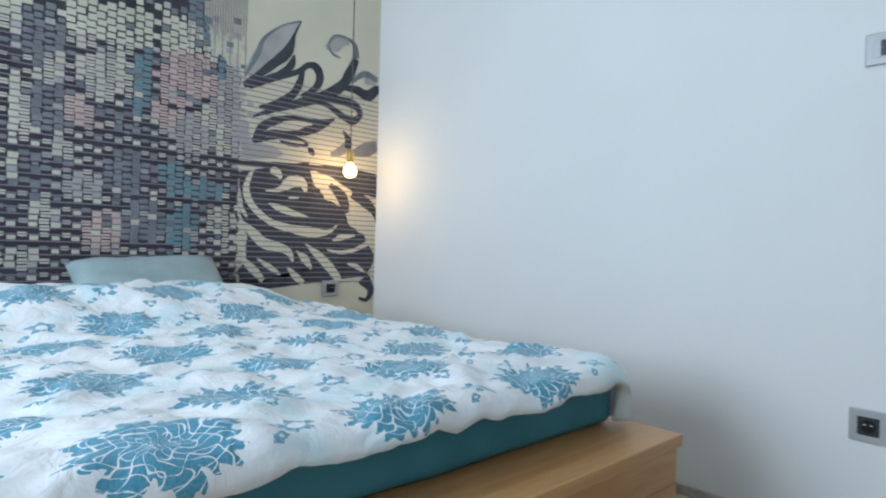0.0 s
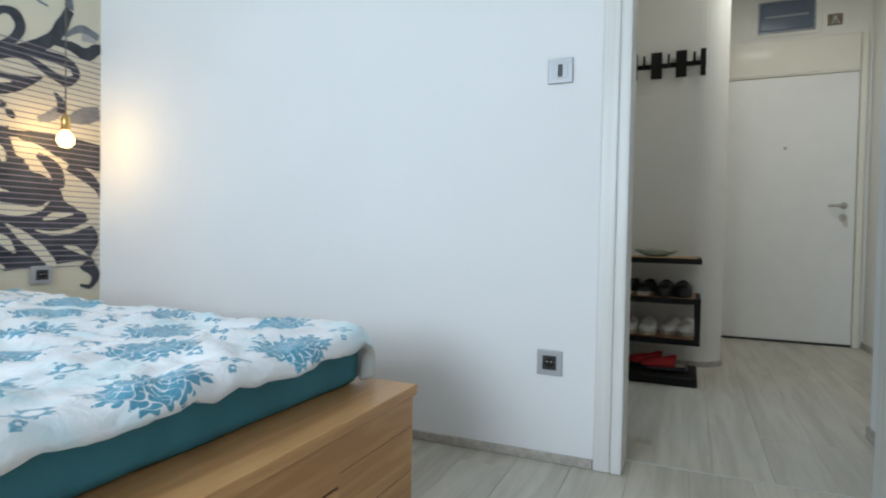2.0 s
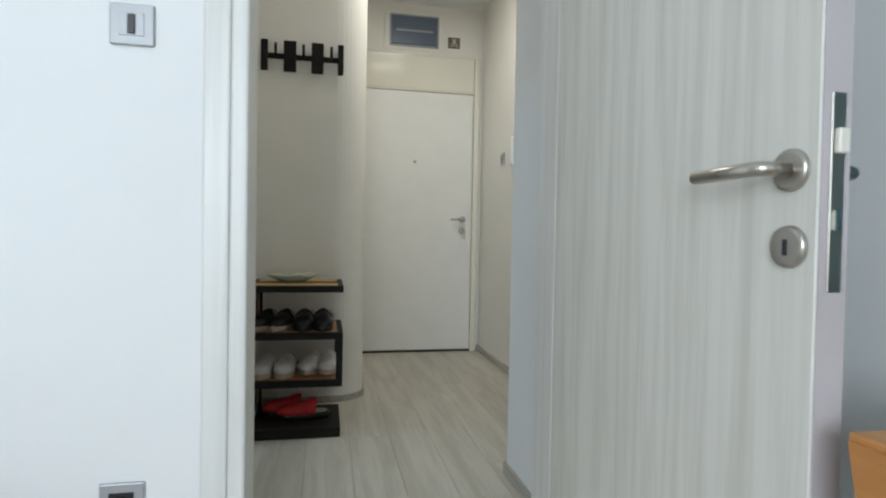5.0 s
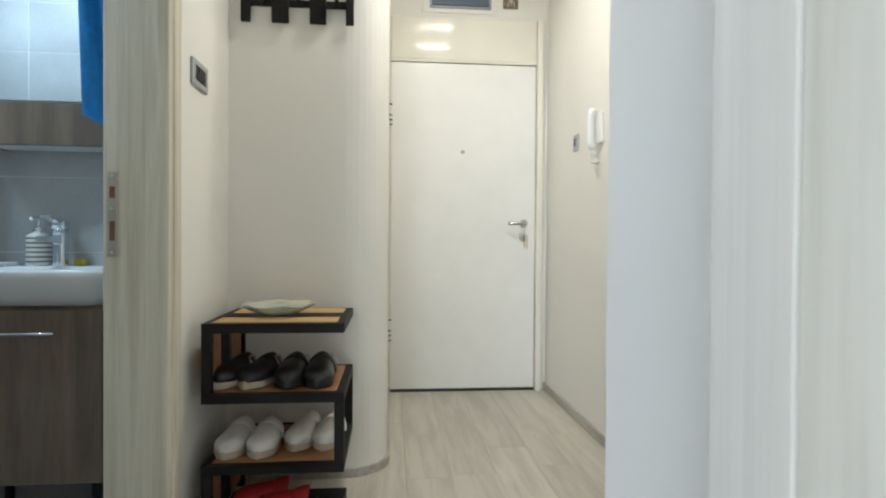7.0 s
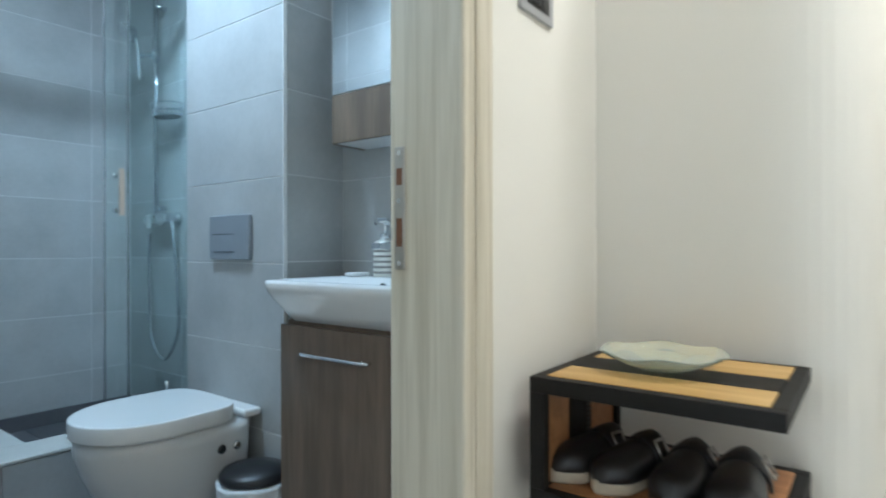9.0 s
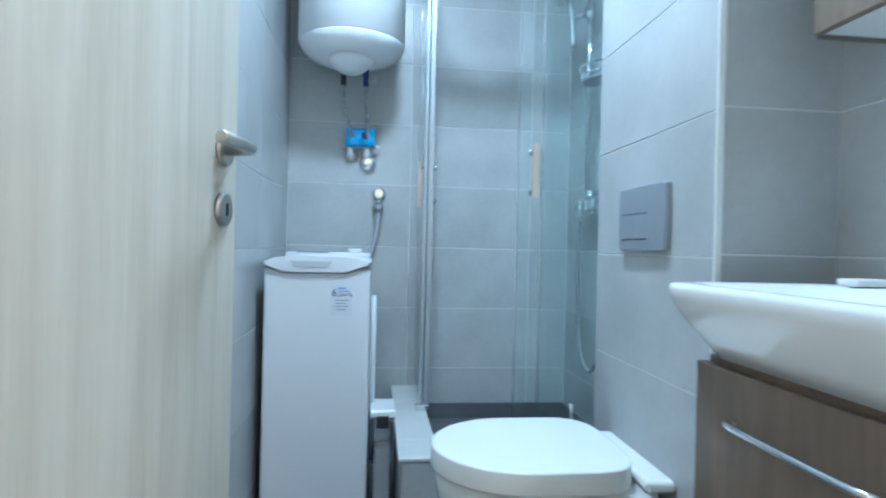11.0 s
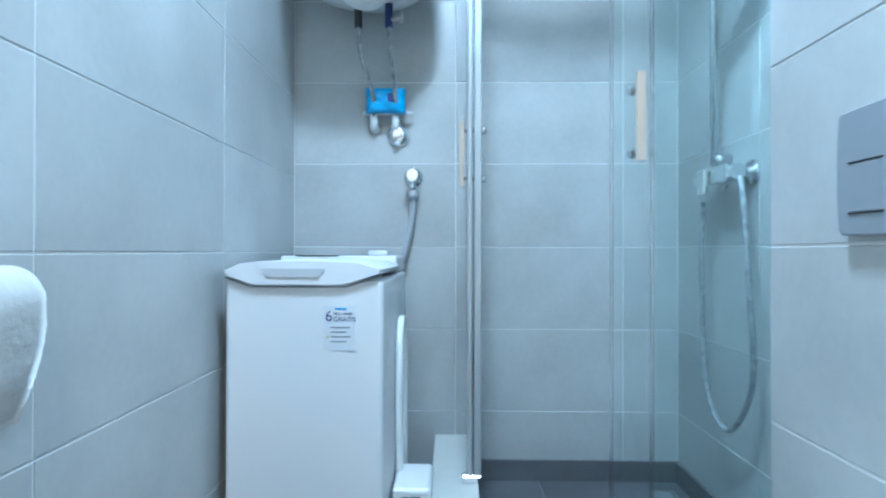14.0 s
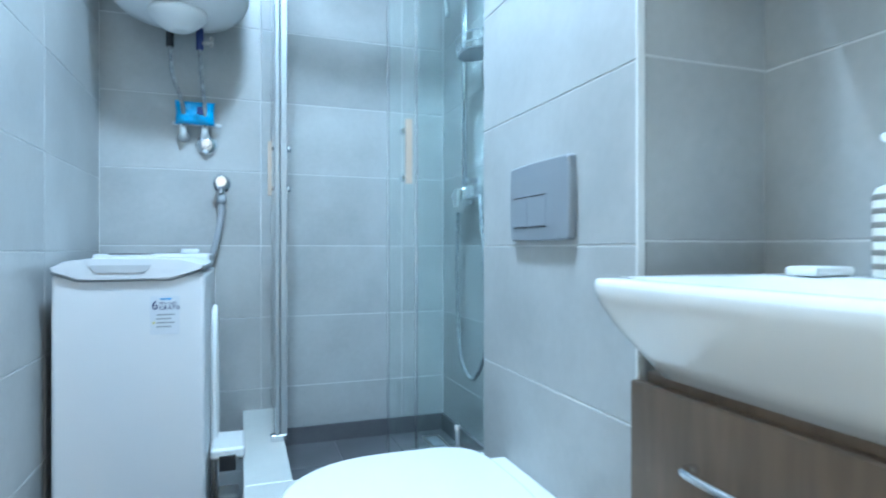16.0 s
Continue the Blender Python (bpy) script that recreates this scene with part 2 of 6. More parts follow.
M_TRIM = mat("painted_trim", (0.76, 0.76, 0.74), 0.42, vary=0.03)
M_ENTRY = mat("white_lacquer", (0.80, 0.79, 0.75), 0.32, vary=0.02)
M_PANEL = mat("cream_gloss_lacquer", (0.78, 0.75, 0.65), 0.07, vary=0.02, bump=0.02, gloss=0.12)
M_BEECH = wood("beech_veneer", (0.64, 0.365, 0.15), (0.50, 0.255, 0.095), "X", rough=0.38, stretch=14, scale=1.6, random_shift=True, bump=0.05)
M_DESK = wood("orange_beech", (0.56, 0.27, 0.085), (0.43, 0.185, 0.05), "X", rough=0.35, stretch=12, scale=1.6, random_shift=True, bump=0.05)
M_RACKW = wood("rack_wood", (0.62, 0.41, 0.155), (0.50, 0.30, 0.095), "Y", rough=0.45, stretch=14, scale=1.8)
M_GREYOAK = wood("grey_oak_laminate", (0.228, 0.165, 0.118), (0.152, 0.108, 0.077), "Z", rough=0.42, stretch=9, scale=1.6, random_shift=False, bump=0.05)
M_SHEET = mat("teal_sheet", (0.072, 0.25, 0.325), 0.85, vary=0.12, scale=7, fine=300, bump=0.2)
M_CUSHION = mat("turquoise_fabric", (0.16, 0.36, 0.40), 0.9, vary=0.08, scale=10, fine=400, bump=0.25)
M_PILLOW = mat("sage_satin", (0.36, 0.45, 0.46), 0.45, vary=0.12, scale=9, bump=0.05)
M_WEAVE = mat("teal_woven_wool", (0.12, 0.26, 0.30), 0.95, vary=0.35, scale=35, fine=220, bump=0.6)
M_DUVET = duvet_mat()
M_STEEL = mat("brushed_steel", (0.50, 0.475, 0.44), 0.3, 1.0, vary=0.05, bump=0.02)
M_CHROME = mat("chrome", (0.80, 0.82, 0.84), 0.08, 1.0, vary=0.02, bump=0.0)
M_SILVER = mat("silver_plastic", (0.40, 0.405, 0.42), 0.38, 0.25, vary=0.03, bump=0.02)
# Rack wood made redder and darker, with the shelves' shade in its colour.
M_SHELFW = wood("shaded_reddish_wood", (0.42, 0.20, 0.085), (0.30, 0.13, 0.05), "Y", rough=0.4, stretch=14, scale=1.8)
M_HANDLEW = wood("pale_handle_wood", (0.64, 0.52, 0.42), (0.50, 0.39, 0.30), "Z", rough=0.4)
M_GREYP = mat("grey_plate_plastic", (0.29, 0.315, 0.345), 0.38, 0.15, vary=0.03, bump=0.01)
M_BLACK = mat("black_plastic", (0.02, 0.02, 0.022), 0.35, vary=0.1, bump=0.03)
M_BLACKM = mat("black_powder_coat", (0.010, 0.009, 0.008), 0.6, vary=0.2, scale=20, fine=300, bump=0.1, gloss=0.25)
M_LEATHER = mat("black_leather", (0.016, 0.016, 0.018), 0.35, vary=0.2, scale=40, fine=300, bump=0.3)
M_WLEATHER = mat("white_leather", (0.72, 0.70, 0.66), 0.45, vary=0.06, scale=30, fine=300, bump=0.2)
M_SOLE = mat("cork_sole", (0.50, 0.44, 0.34), 0.7, vary=0.1, scale=40)
M_RED = mat("red_fabric", (0.42, 0.015, 0.02), 0.7, vary=0.15, scale=20)
# Brown fill for the keep holes, drawer gaps and panel joints.
M_BROWN = mat("brown_gap_fill", (0.16, 0.07, 0.035), 0.6, vary=0.2)
M_TILE = mat("grey_stone_tile", (0.44, 0.445, 0.44), 0.33, vary=0.10, scale=4.5, fine=60, bump=0.04, island=True)
M_GROUT = mat("pale_grout", (0.68, 0.69, 0.68), 0.85, vary=0.05)
M_DTILE = mat("dark_floor_tile", (0.115, 0.115, 0.125), 0.45, vary=0.18, scale=7, fine=120, bump=0.15, island=True)
M_DGROUT = mat("dark_grout", (0.12, 0.12, 0.125), 0.85)
M_SILL = mat("pale_stone_sill", (0.60, 0.60, 0.57), 0.35, vary=0.06, scale=8)
M_CERAMIC = mat("white_ceramic", (0.80, 0.80, 0.79), 0.09, vary=0.01, bump=0.0, coat=0.3)
M_ENAMEL = mat("white_enamel", (0.72, 0.72, 0.735), 0.34, vary=0.004, scale=0.4, bump=0.0)
M_RECESS = mat("recess_shade_grey", (0.52, 0.53, 0.55), 0.45, vary=0.02)
M_TANK = mat("white_tank_enamel", (0.80, 0.80, 0.80), 0.22, vary=0.004, bump=0.01)
M_WPLAST = mat("white_plastic", (0.78, 0.78, 0.77), 0.35, vary=0.02, bump=0.02)
M_PAPER = mat("tissue_paper", (0.80, 0.80, 0.79), 0.95, vary=0.02, scale=40, fine=120, bump=0.35)
M_GLASS = glass_mat("clear_glass", (0.90, 0.965, 0.96))
M_GREENGL = glass_mat("green_glass", (0.84, 0.95, 0.91), 0.05)
M_GREENGL.node_tree.nodes["Principled BSDF"].inputs["Transmission Weight"].default_value = 0.74
M_CLEARP = glass_mat("clear_plastic", (0.95, 0.97, 0.98), 0.12)
M_MIRROR = mat("mirror", (0.88, 0.90, 0.90), 0.02, 1.0, vary=0.0, bump=0.0)
M_BAG = mat("thin_white_bag", (0.72, 0.74, 0.76), 0.35, vary=0.1, scale=25, fine=60, bump=0.4)
M_BLUE = mat("blue_packet", (0.02, 0.34, 0.66), 0.35, vary=0.25, scale=30)
M_DBLUE = mat("dark_blue_print", (0.02, 0.035, 0.14), 0.6)
M_TOWEL = mat("blue_terry", (0.03, 0.25, 0.55), 0.95, vary=0.15, scale=40, fine=400, bump=0.8)
M_BRAID = mat("braided_hose", (0.34, 0.35, 0.36), 0.45, 0.5, vary=0.4, scale=60, fine=500, bump=0.6)
M_GREYPVC = mat("grey_hose", (0.34, 0.35, 0.37), 0.5, vary=0.08)
M_YELLOW = mat("yellow_sponge", (0.62, 0.55, 0.05), 0.9, vary=0.1, scale=60)
M_STRIPE = mat("taupe_stripe", (0.22, 0.20, 0.18), 0.5)
M_IVORY = mat("ivory_ceramic", (0.74, 0.72, 0.65), 0.3, vary=0.02)
M_BRASS = mat("brass", (0.62, 0.42, 0.15), 0.3, 1.0)
M_ALU = mat("satin_aluminium", (0.42, 0.45, 0.47), 0.35, 0.6, vary=0.03, bump=0.01)
M_LEG = mat("dark_grey_metal", (0.13, 0.13, 0.14), 0.35, 0.6, vary=0.1)
M_BULB = glow("warm_bulb_glass", (1.0, 0.64, 0.22), 7.0)
M_LAMP = glow("lamp_diffuser", (1.0, 0.97, 0.92), 7.0)
M_BOARD = mat("mottled_brown_wall_hole", (0.22, 0.17, 0.11), 0.9, vary=0.6, scale=60)
M_SKYCARD = glow("daylight_backdrop", (0.75, 0.87, 1.0), 2.0)
M_CORD = mat("grey_textile_cord", (0.12, 0.11, 0.10), 0.8)


# ---- builders ----
def box(bm, x0, x1, y0, y1, z0, z1, bevel=0.0, seg=1):
    m = Matrix.LocRotScale(((x0 + x1) / 2, (y0 + y1) / 2, (z0 + z1) / 2), None, (abs(x1 - x0), abs(y1 - y0), abs(z1 - z0)))
    vs = bmesh.ops.create_cube(bm, size=1.0, matrix=m)["verts"]
    if bevel:
        es = list({e for v in vs for e in v.link_edges})
        bmesh.ops.bevel(bm, geom=es, offset=bevel, segments=seg, affect="EDGES", profile=0.5)
    return bm


def boxes(*specs, bevel=0.0, seg=1):
    bm = bmesh.new()
    for s in specs:
        box(bm, *s, bevel=bevel, seg=seg)
    return bm


def tube(bm, pts, r, seg=10, closed=False):
    """A round tube along points."""
    pts = [Vector(p) for p in pts]
    rings, prev = [], None
    for i, p in enumerate(pts):
        a = pts[max(i - 1, 0)]
        b = pts[min(i + 1, len(pts) - 1)]
        d = (b - a).normalized()
        if prev is None:
            side = d.orthogonal().normalized()
        else:
            side = (prev - d * prev.dot(d)).normalized()
        prev = side
        up = d.cross(side)
        rr = r[i] if isinstance(r, (list, tuple)) else r
        rings.append([bm.verts.new(p + (side * math.cos(2 * math.pi * k / seg) + up * math.sin(2 * math.pi * k / seg)) * rr) for k in range(seg)])
    for a, b in zip(rings, rings[1:]):
        for k in range(seg):
            f = bm.faces.new((a[k], a[(k + 1) % seg], b[(k + 1) % seg], b[k]))
            f.smooth = True
    bm.faces.new(rings[0][::-1])
    bm.faces.new(rings[-1])
    return bm


def spline(pts, n=8):
    """Smooth points through the given ones."""
    pts = [Vector(p) for p in pts]
    q = [pts[0] * 2 - pts[1]] + pts + [pts[-1] * 2 - pts[-2]]
    out = []
    for i in range(1, len(q) - 2):
        for k in range(n):
            t = k / n
            a, b, c, d = q[i - 1], q[i], q[i + 1], q[i + 2]
            out.append(0.5 * ((2 * b) + (c - a) * t + (2 * a - 5 * b + 4 * c - d) * t * t + (3 * b - a - 3 * c + d) * t ** 3))
    out.append(pts[-1])
    return out


def lathe(bm, prof, seg=28, at=(0, 0, 0), sx=1.0, sy=1.0):
    """A turned shape: prof is (radius, height) from bottom to top."""
    rings = []
    for r, z in prof:
        rings.append([bm.verts.new((at[0] + sx * r * math.cos(2 * math.pi * k / seg), at[1] + sy * r * math.sin(2 * math.pi * k / seg), at[2] + z)) for k in range(seg)])
    for a, b in zip(rings, rings[1:]):
        for k in range(seg):
            bm.faces.new((a[k], a[(k + 1) % seg], b[(k + 1) % seg], b[k])).smooth = True
    bm.faces.new(rings[0][::-1])
    bm.faces.new(rings[-1])
    return bm


def loft(bm, rings, cap=True, smooth=True):
    vs = [[bm.verts.new(p) for p in ring] for ring in rings]
    k = len(vs[0])
    for a, b in zip(vs, vs[1:]):
        for i in range(k):
            bm.faces.new((a[i], a[(i + 1) % k], b[(i + 1) % k], b[i])).smooth = smooth
    if cap:
        bm.faces.new(vs[0][::-1])
        bm.faces.new(vs[-1])
    return bm


def mesh_of(name, bm, material, smooth=False):
    bmesh.ops.recalc_face_normals(bm, faces=bm.faces)
    me = bpy.data.meshes.new(name)
    bm.to_mesh(me)
    bm.free()
    for mm in (material if isinstance(material, (list, tuple)) else [material]):
        me.materials.append(mm)
    if smooth:
        for p in me.polygons:
            p.use_smooth = True
    return me


def part(name, bm, material, parent, label="", m=None, smooth=False):
    ob = new(name, bm if isinstance(bm, bpy.types.Mesh) else mesh_of(name, bm, material, smooth))
    ob.parent = parent
    if m is not None:
        ob.matrix_local = m
    return tagged(ob, label)


def thing(name, label, category, x=0.0, y=0.0, z=0.0, rz=0.0, group=""):
    ob = new(name)
    ob.empty_display_size = 0.05
    ob.matrix_world = pose(x, y, z, 0, 0, rz)
    return tagged(ob, label, category, group)


def structure(name, bm, material, label, category):
    return tagged(new(name, mesh_of(name, bm, material)), label, category, kind="structure")


def lettering(text, size, material, parent, m, name="lettering"):
    c = bpy.data.curves.new(name, "FONT")
    c.body, c.size, c.extrude = text, size, 0.0003
    tmp = bpy.data.objects.new(name, c)
    scene.collection.objects.link(tmp)
    bpy.context.view_layer.update()
    me = bpy.data.meshes.new_from_object(tmp)
    bpy.data.objects.remove(tmp)
    me.materials.clear()
    me.materials.append(material)
    return part(name, me, material, parent, m=m)


# ---- the setting ----
BED_X, MURAL_Y, SOUTH_Y, WEST_X, CEIL_Z = 1.966, 3.155, -0.64, -2.45, 2.81
HALL_Y, HOOK_X, END_X, HALL_S = 0.765, 3.905, 5.235, -0.905
BATH_W_X, BATH_N_Y, BATH_E_X, BATH_S_Y, BATH_Z = 2.50, 3.155, 3.75, 0.915, 2.47
wall_east = structure("wall_bedroom_east", boxes(
    (BED_X, 2.10, 0.56, MURAL_Y + 0.1, 0, 2.72), (BED_X, 2.10, -1.1, -0.235, 0, 2.72), (BED_X, 2.10, -0.235, 0.56, 2.07, 2.82)),
    M_WALL, "smooth white painted bedroom wall", "wall")
structure("wall_bedroom_north", boxes((WEST_X - 0.25, 2.1, MURAL_Y, MURAL_Y + 0.2, 0, 2.72)), M_CREAM, "cream papered wall behind the bed", "wall")
structure("wall_bedroom_south", boxes((WEST_X - 0.25, BED_X, SOUTH_Y - 0.2, SOUTH_Y, 0, 2.72)), M_WALL, "white painted wall behind the desk", "wall")
structure("wall_bedroom_west", boxes(
    (WEST_X - 0.25, WEST_X, SOUTH_Y - 0.2, 0.0, 0, 2.72), (WEST_X - 0.25, WEST_X, 2.6, MURAL_Y + 0.2, 0, 2.72),
    (WEST_X - 0.25, WEST_X, 0.0, 2.6, 0, 0.8), (WEST_X - 0.25, WEST_X, 0.0, 2.6, 2.3, 2.72)), M_WALL, "white wall with a wide window", "wall")
structure("ceiling_bedroom", boxes((WEST_X - 0.25, 2.10, SOUTH_Y - 0.2, MURAL_Y + 0.2, 2.72, 2.82)), M_CEIL, "plain white bedroom ceiling", "ceiling")
win = structure("window_1", boxes((WEST_X - 0.14, WEST_X - 0.08, 0.0, 0.06, 0.8, 2.3), (WEST_X - 0.14, WEST_X - 0.08, 2.54, 2.6, 0.8, 2.3),
                (WEST_X - 0.14, WEST_X - 0.08, 0.06, 2.54, 0.8, 0.87), (WEST_X - 0.14, WEST_X - 0.08, 0.06, 2.54, 2.23, 2.3),
                (WEST_X - 0.14, WEST_X - 0.08, 1.27, 1.33, 0.87, 2.23)), M_WPLAST, "white framed double window", "window")
for y0, y1 in ((0.06, 1.27), (1.33, 2.54)):
    p = part("pane", boxes((WEST_X - 0.115, WEST_X - 0.105, y0, y1, 0.87, 2.23)), M_GLASS, win)
    p.visible_shadow = False

# hall
structure("wall_hall_north", boxes(
    (2.10, 2.465, HALL_Y, BATH_S_Y - 0.008, 0, 2.82), (3.275, HOOK_X, HALL_Y, BATH_S_Y - 0.008, 0, 2.82), (2.465, 3.275, HALL_Y, BATH_S_Y - 0.008, 2.09, 2.82)),
    M_HALL, "warm white wall beside the bathroom door", "wall")


def pillar():
    """Block beside the entrance with a rounded corner."""
    r, y0 = 0.17, 0.128
    out = [(END_X, y0), (END_X, 0.93), (HOOK_X, 0.93), (HOOK_X, y0 + r)]
    for k in range(1, 11):
        a = math.pi + k * math.pi / 20
        out.append((HOOK_X + r + r * math.cos(a), y0 + r + r * math.sin(a)))
    return out


def extrude_outline(out, z0, z1):
    bm = bmesh.new()
    lo = [bm.verts.new((x, y, z0)) for x, y in out]
    hi = [bm.verts.new((x, y, z1)) for x, y in out]
    k = len(out)
    for i in range(k):
        bm.faces.new((lo[i], lo[(i + 1) % k], hi[(i + 1) % k], hi[i]))
    bm.faces.new(lo[::-1])
    bm.faces.new(hi)
    return bm


structure("wall_hall_pillar", extrude_outline(pillar(), 0, 2.82), M_HALL, "warm white wall with a rounded corner", "wall")
structure("wall_hall_south", boxes((2.79, END_X, HALL_S - 0.2, HALL_S, 0, 2.82)), M_HALL, "warm white hall wall", "wall")
structure("wall_hall_return", boxes((2.10, 2.79, HALL_S - 0.2, -0.372, 0, 2.82)), M_WALL, "white wall end beside the bedroom door", "wall")
structure("wall_entrance", boxes(
    (END_X, END_X + 0.2, 0.128, 0.4, 0, 2.82), (END_X, END_X + 0.2, HALL_S - 0.2, -0.87, 0, 2.82), (END_X, END_X + 0.2, -0.87, 0.128, 2.41, 2.82),
    (END_X + 0.12, END_X + 0.2, -0.87, 0.128, 0, 2.41)), M_HALL, "white wall around the entrance door", "wall")
structure("ceiling_hall", boxes((2.10, END_X + 0.2, HALL_S - 0.2, 0.93, 2.82, 2.92)), M_CEIL, "plain white hall ceiling", "ceiling")

# bathroom
bw = structure("wall_bath_west", boxes((2.10, BATH_W_X - 0.0015, BATH_S_Y, BATH_N_Y + 0.2, 0, 2.6)), M_GROUT, "bathroom wall of large grey tiles", "wall")
bn = structure("wall_bath_north", boxes((BATH_W_X - 0.0015, BATH_E_X + 0.2, BATH_N_Y + 0.0015, BATH_N_Y + 0.2, 0, 2.6)), M_GROUT, "bathroom back wall of large grey tiles", "wall")
be = structure("wall_bath_east", boxes((BATH_E_X + 0.0015, BATH_E_X + 0.2, BATH_S_Y - 0.008, BATH_N_Y + 0.0015, 0, 2.6)), M_GROUT, "bathroom side wall of large grey tiles", "wall")
bc = structure("wall_bath_cistern", boxes((3.5085, BATH_E_X + 0.0015, 1.6065, 2.1725, 0, 2.6)), M_GROUT, "tiled boxed-in cistern wall", "wall")
structure("ceiling_bathroom", boxes((2.40, BATH_E_X + 0.2, BATH_S_Y - 0.008, BATH_N_Y + 0.2, 2.47, 2.57)), M_CEIL, "plain white bathroom ceiling", "ceiling")

# door openings
def lining(name, spec, material, label):
    return structure(name, boxes(*spec, bevel=0.006, seg=2), material, label, "door frame")


lining("door_frame_bedroom", (
    (1.945, 2.115, 0.522, 0.56, 0, 2.07), (1.981, 2.115, -0.245, -0.218, 0, 2.07), (1.945, 2.115, -0.2165, 0.522, 2.035, 2.07),
    (1.948, 1.9655, 0.5605, 0.618, 0, 2.13), (1.9475, 1.9655, -0.26, 0.618, 2.0705, 2.135),
    (2.1005, 2.118, -0.30, -0.2355, 0, 2.13), (2.1005, 2.118, 0.5605, 0.618, 0, 2.13)), M_FRAMEW, "whitewashed wood door frame with rounded trim")
lining("door_frame_bath", (
    (3.236, 3.275, 0.745, 0.925, 0, 2.09), (2.465, 2.505, 0.745, 0.925, 0, 2.09), (2.505, 3.236, 0.745, 0.925, 2.05, 2.09),
    (3.2755, 3.335, 0.743, 0.7645, 0, 2.14), (2.405, 2.4645, 0.743, 0.7645, 0, 2.14), (2.405, 3.335, 0.7425, 0.7645, 2.0905, 2.145),
    (3.2365, 3.262, 0.79, 0.872, 0, 2.05)), M_BDOOR, "beige wood-look bathroom door frame")
sp = thing("strike_plate", "satin steel strike plate screwed to the door frame", "lock plate", 3.2355, 0.897, 1.04)
part("plate", boxes((-0.0025, 0.0005, -0.013, 0.013, -0.12, 0.12), bevel=0.001), M_STEEL, sp)
for z0, z1 in ((0.045, 0.078), (-0.075, -0.02)):
    part("keep_hole", boxes((-0.0035, -0.002, -0.007, 0.007, z0, z1)), M_BROWN, sp, "brown wooden keep hole")
for z in (0.108, -0.108, 0.015):
    bm = bmesh.new()
    tube(bm, [(-0.0045, 0, z), (-0.002, 0, z)], 0.005, 10)
    part("screw", bm, M_CHROME, sp)

# skirting
for i, s in enumerate((
    (1.954, 1.9655, 0.62, MURAL_Y, 0, 0.034), (2.79, END_X, HALL_S, HALL_S + 0.013, 0, 0.05), (2.12, 2.803, -0.372, -0.359, 0, 0.05),
    (2.7905, 2.803, HALL_S + 0.013, -0.372, 0, 0.05), (3.336, HOOK_X - 0.013, HALL_Y - 0.013, HALL_Y - 0.0005, 0, 0.05))):
    structure("baseboard", boxes(s, bevel=0.003), M_SKIRT, "low grey wood-look skirting", "baseboard")
r = 0.17
ring_out, ring_in = [(END_X - 0.03, 0.128)], [(END_X - 0.03, 0.114)]
for k in range(13):
    a = 1.5 * math.pi - k * math.pi / 24
    ring_out.append((HOOK_X + r + r * math.cos(a), 0.298 + r * math.sin(a)))
    ring_in.append((HOOK_X + r + (r + 0.014) * math.cos(a), 0.298 + (r + 0.014) * math.sin(a)))
ring_out.append((HOOK_X, HALL_Y - 0.013))
ring_in.append((HOOK_X - 0.014, HALL_Y - 0.013))
structure("baseboard", extrude_outline(ring_in + ring_out[::-1], 0, 0.035), M_SKIRT, "grey skirting bent round the corner", "baseboard")

# floors
floor = structure("floor", boxes((WEST_X - 0.2, END_X + 0.2, HALL_S - 0.2, BATH_S_Y - 0.075, -0.12, -0.008), (WEST_X - 0.2, 2.10, BATH_S_Y - 0.075, MURAL_Y + 0.1, -0.12, -0.008)),
                  M_DGROUT, "pale whitewashed laminate plank floor", "floor")
bath_floor = structure("floor_bathroom", boxes((2.30, BATH_E_X + 0.1, BATH_S_Y - 0.074, BATH_N_Y + 0.1, -0.12, -0.008)), M_DGROUT, "dark grey tiled bathroom floor", "floor")
structure("threshold", boxes((2.098, 2.104, -0.199, 0.522, 0.0, 0.002), bevel=0.0005), M_SILL, "thin pale floor joint strip in the doorway", "threshold")
structure("threshold_bath", boxes((2.505, 3.236, 0.835, 0.875, 0.0, 0.006), bevel=0.002), M_STEEL, "metal threshold strip", "threshold")

# ---- entrance door ----
ed = structure("door_1", boxes((END_X - 0.02, END_X + 0.02, -0.825, 0.118, 0.018, 2.118), bevel=0.004), M_ENTRY, "white lacquered entrance door", "door")
part("door_frame", boxes((END_X - 0.035, END_X + 0.1, 0.119, 0.1275, 0, 2.41), (END_X - 0.045, END_X + 0.1, -0.8695, -0.828, 0, 2.41), (END_X - 0.03, END_X + 0.1, -0.827, 0.118, 2.121, 2.135), bevel=0.003), M_PANEL, ed, "cream gloss frame")
part("transom_panel", boxes((END_X - 0.028, END_X + 0.06, -0.827, 0.118, 2.136, 2.41), bevel=0.006, seg=2), M_PANEL, ed, "cream gloss panel above the door")
# Black strip drawn as the thin dark line under the door.
part("under_door_strip", boxes((END_X - 0.015, END_X + 0.06, -0.827, 0.118, 0.0, 0.012)), M_BLACK, ed)


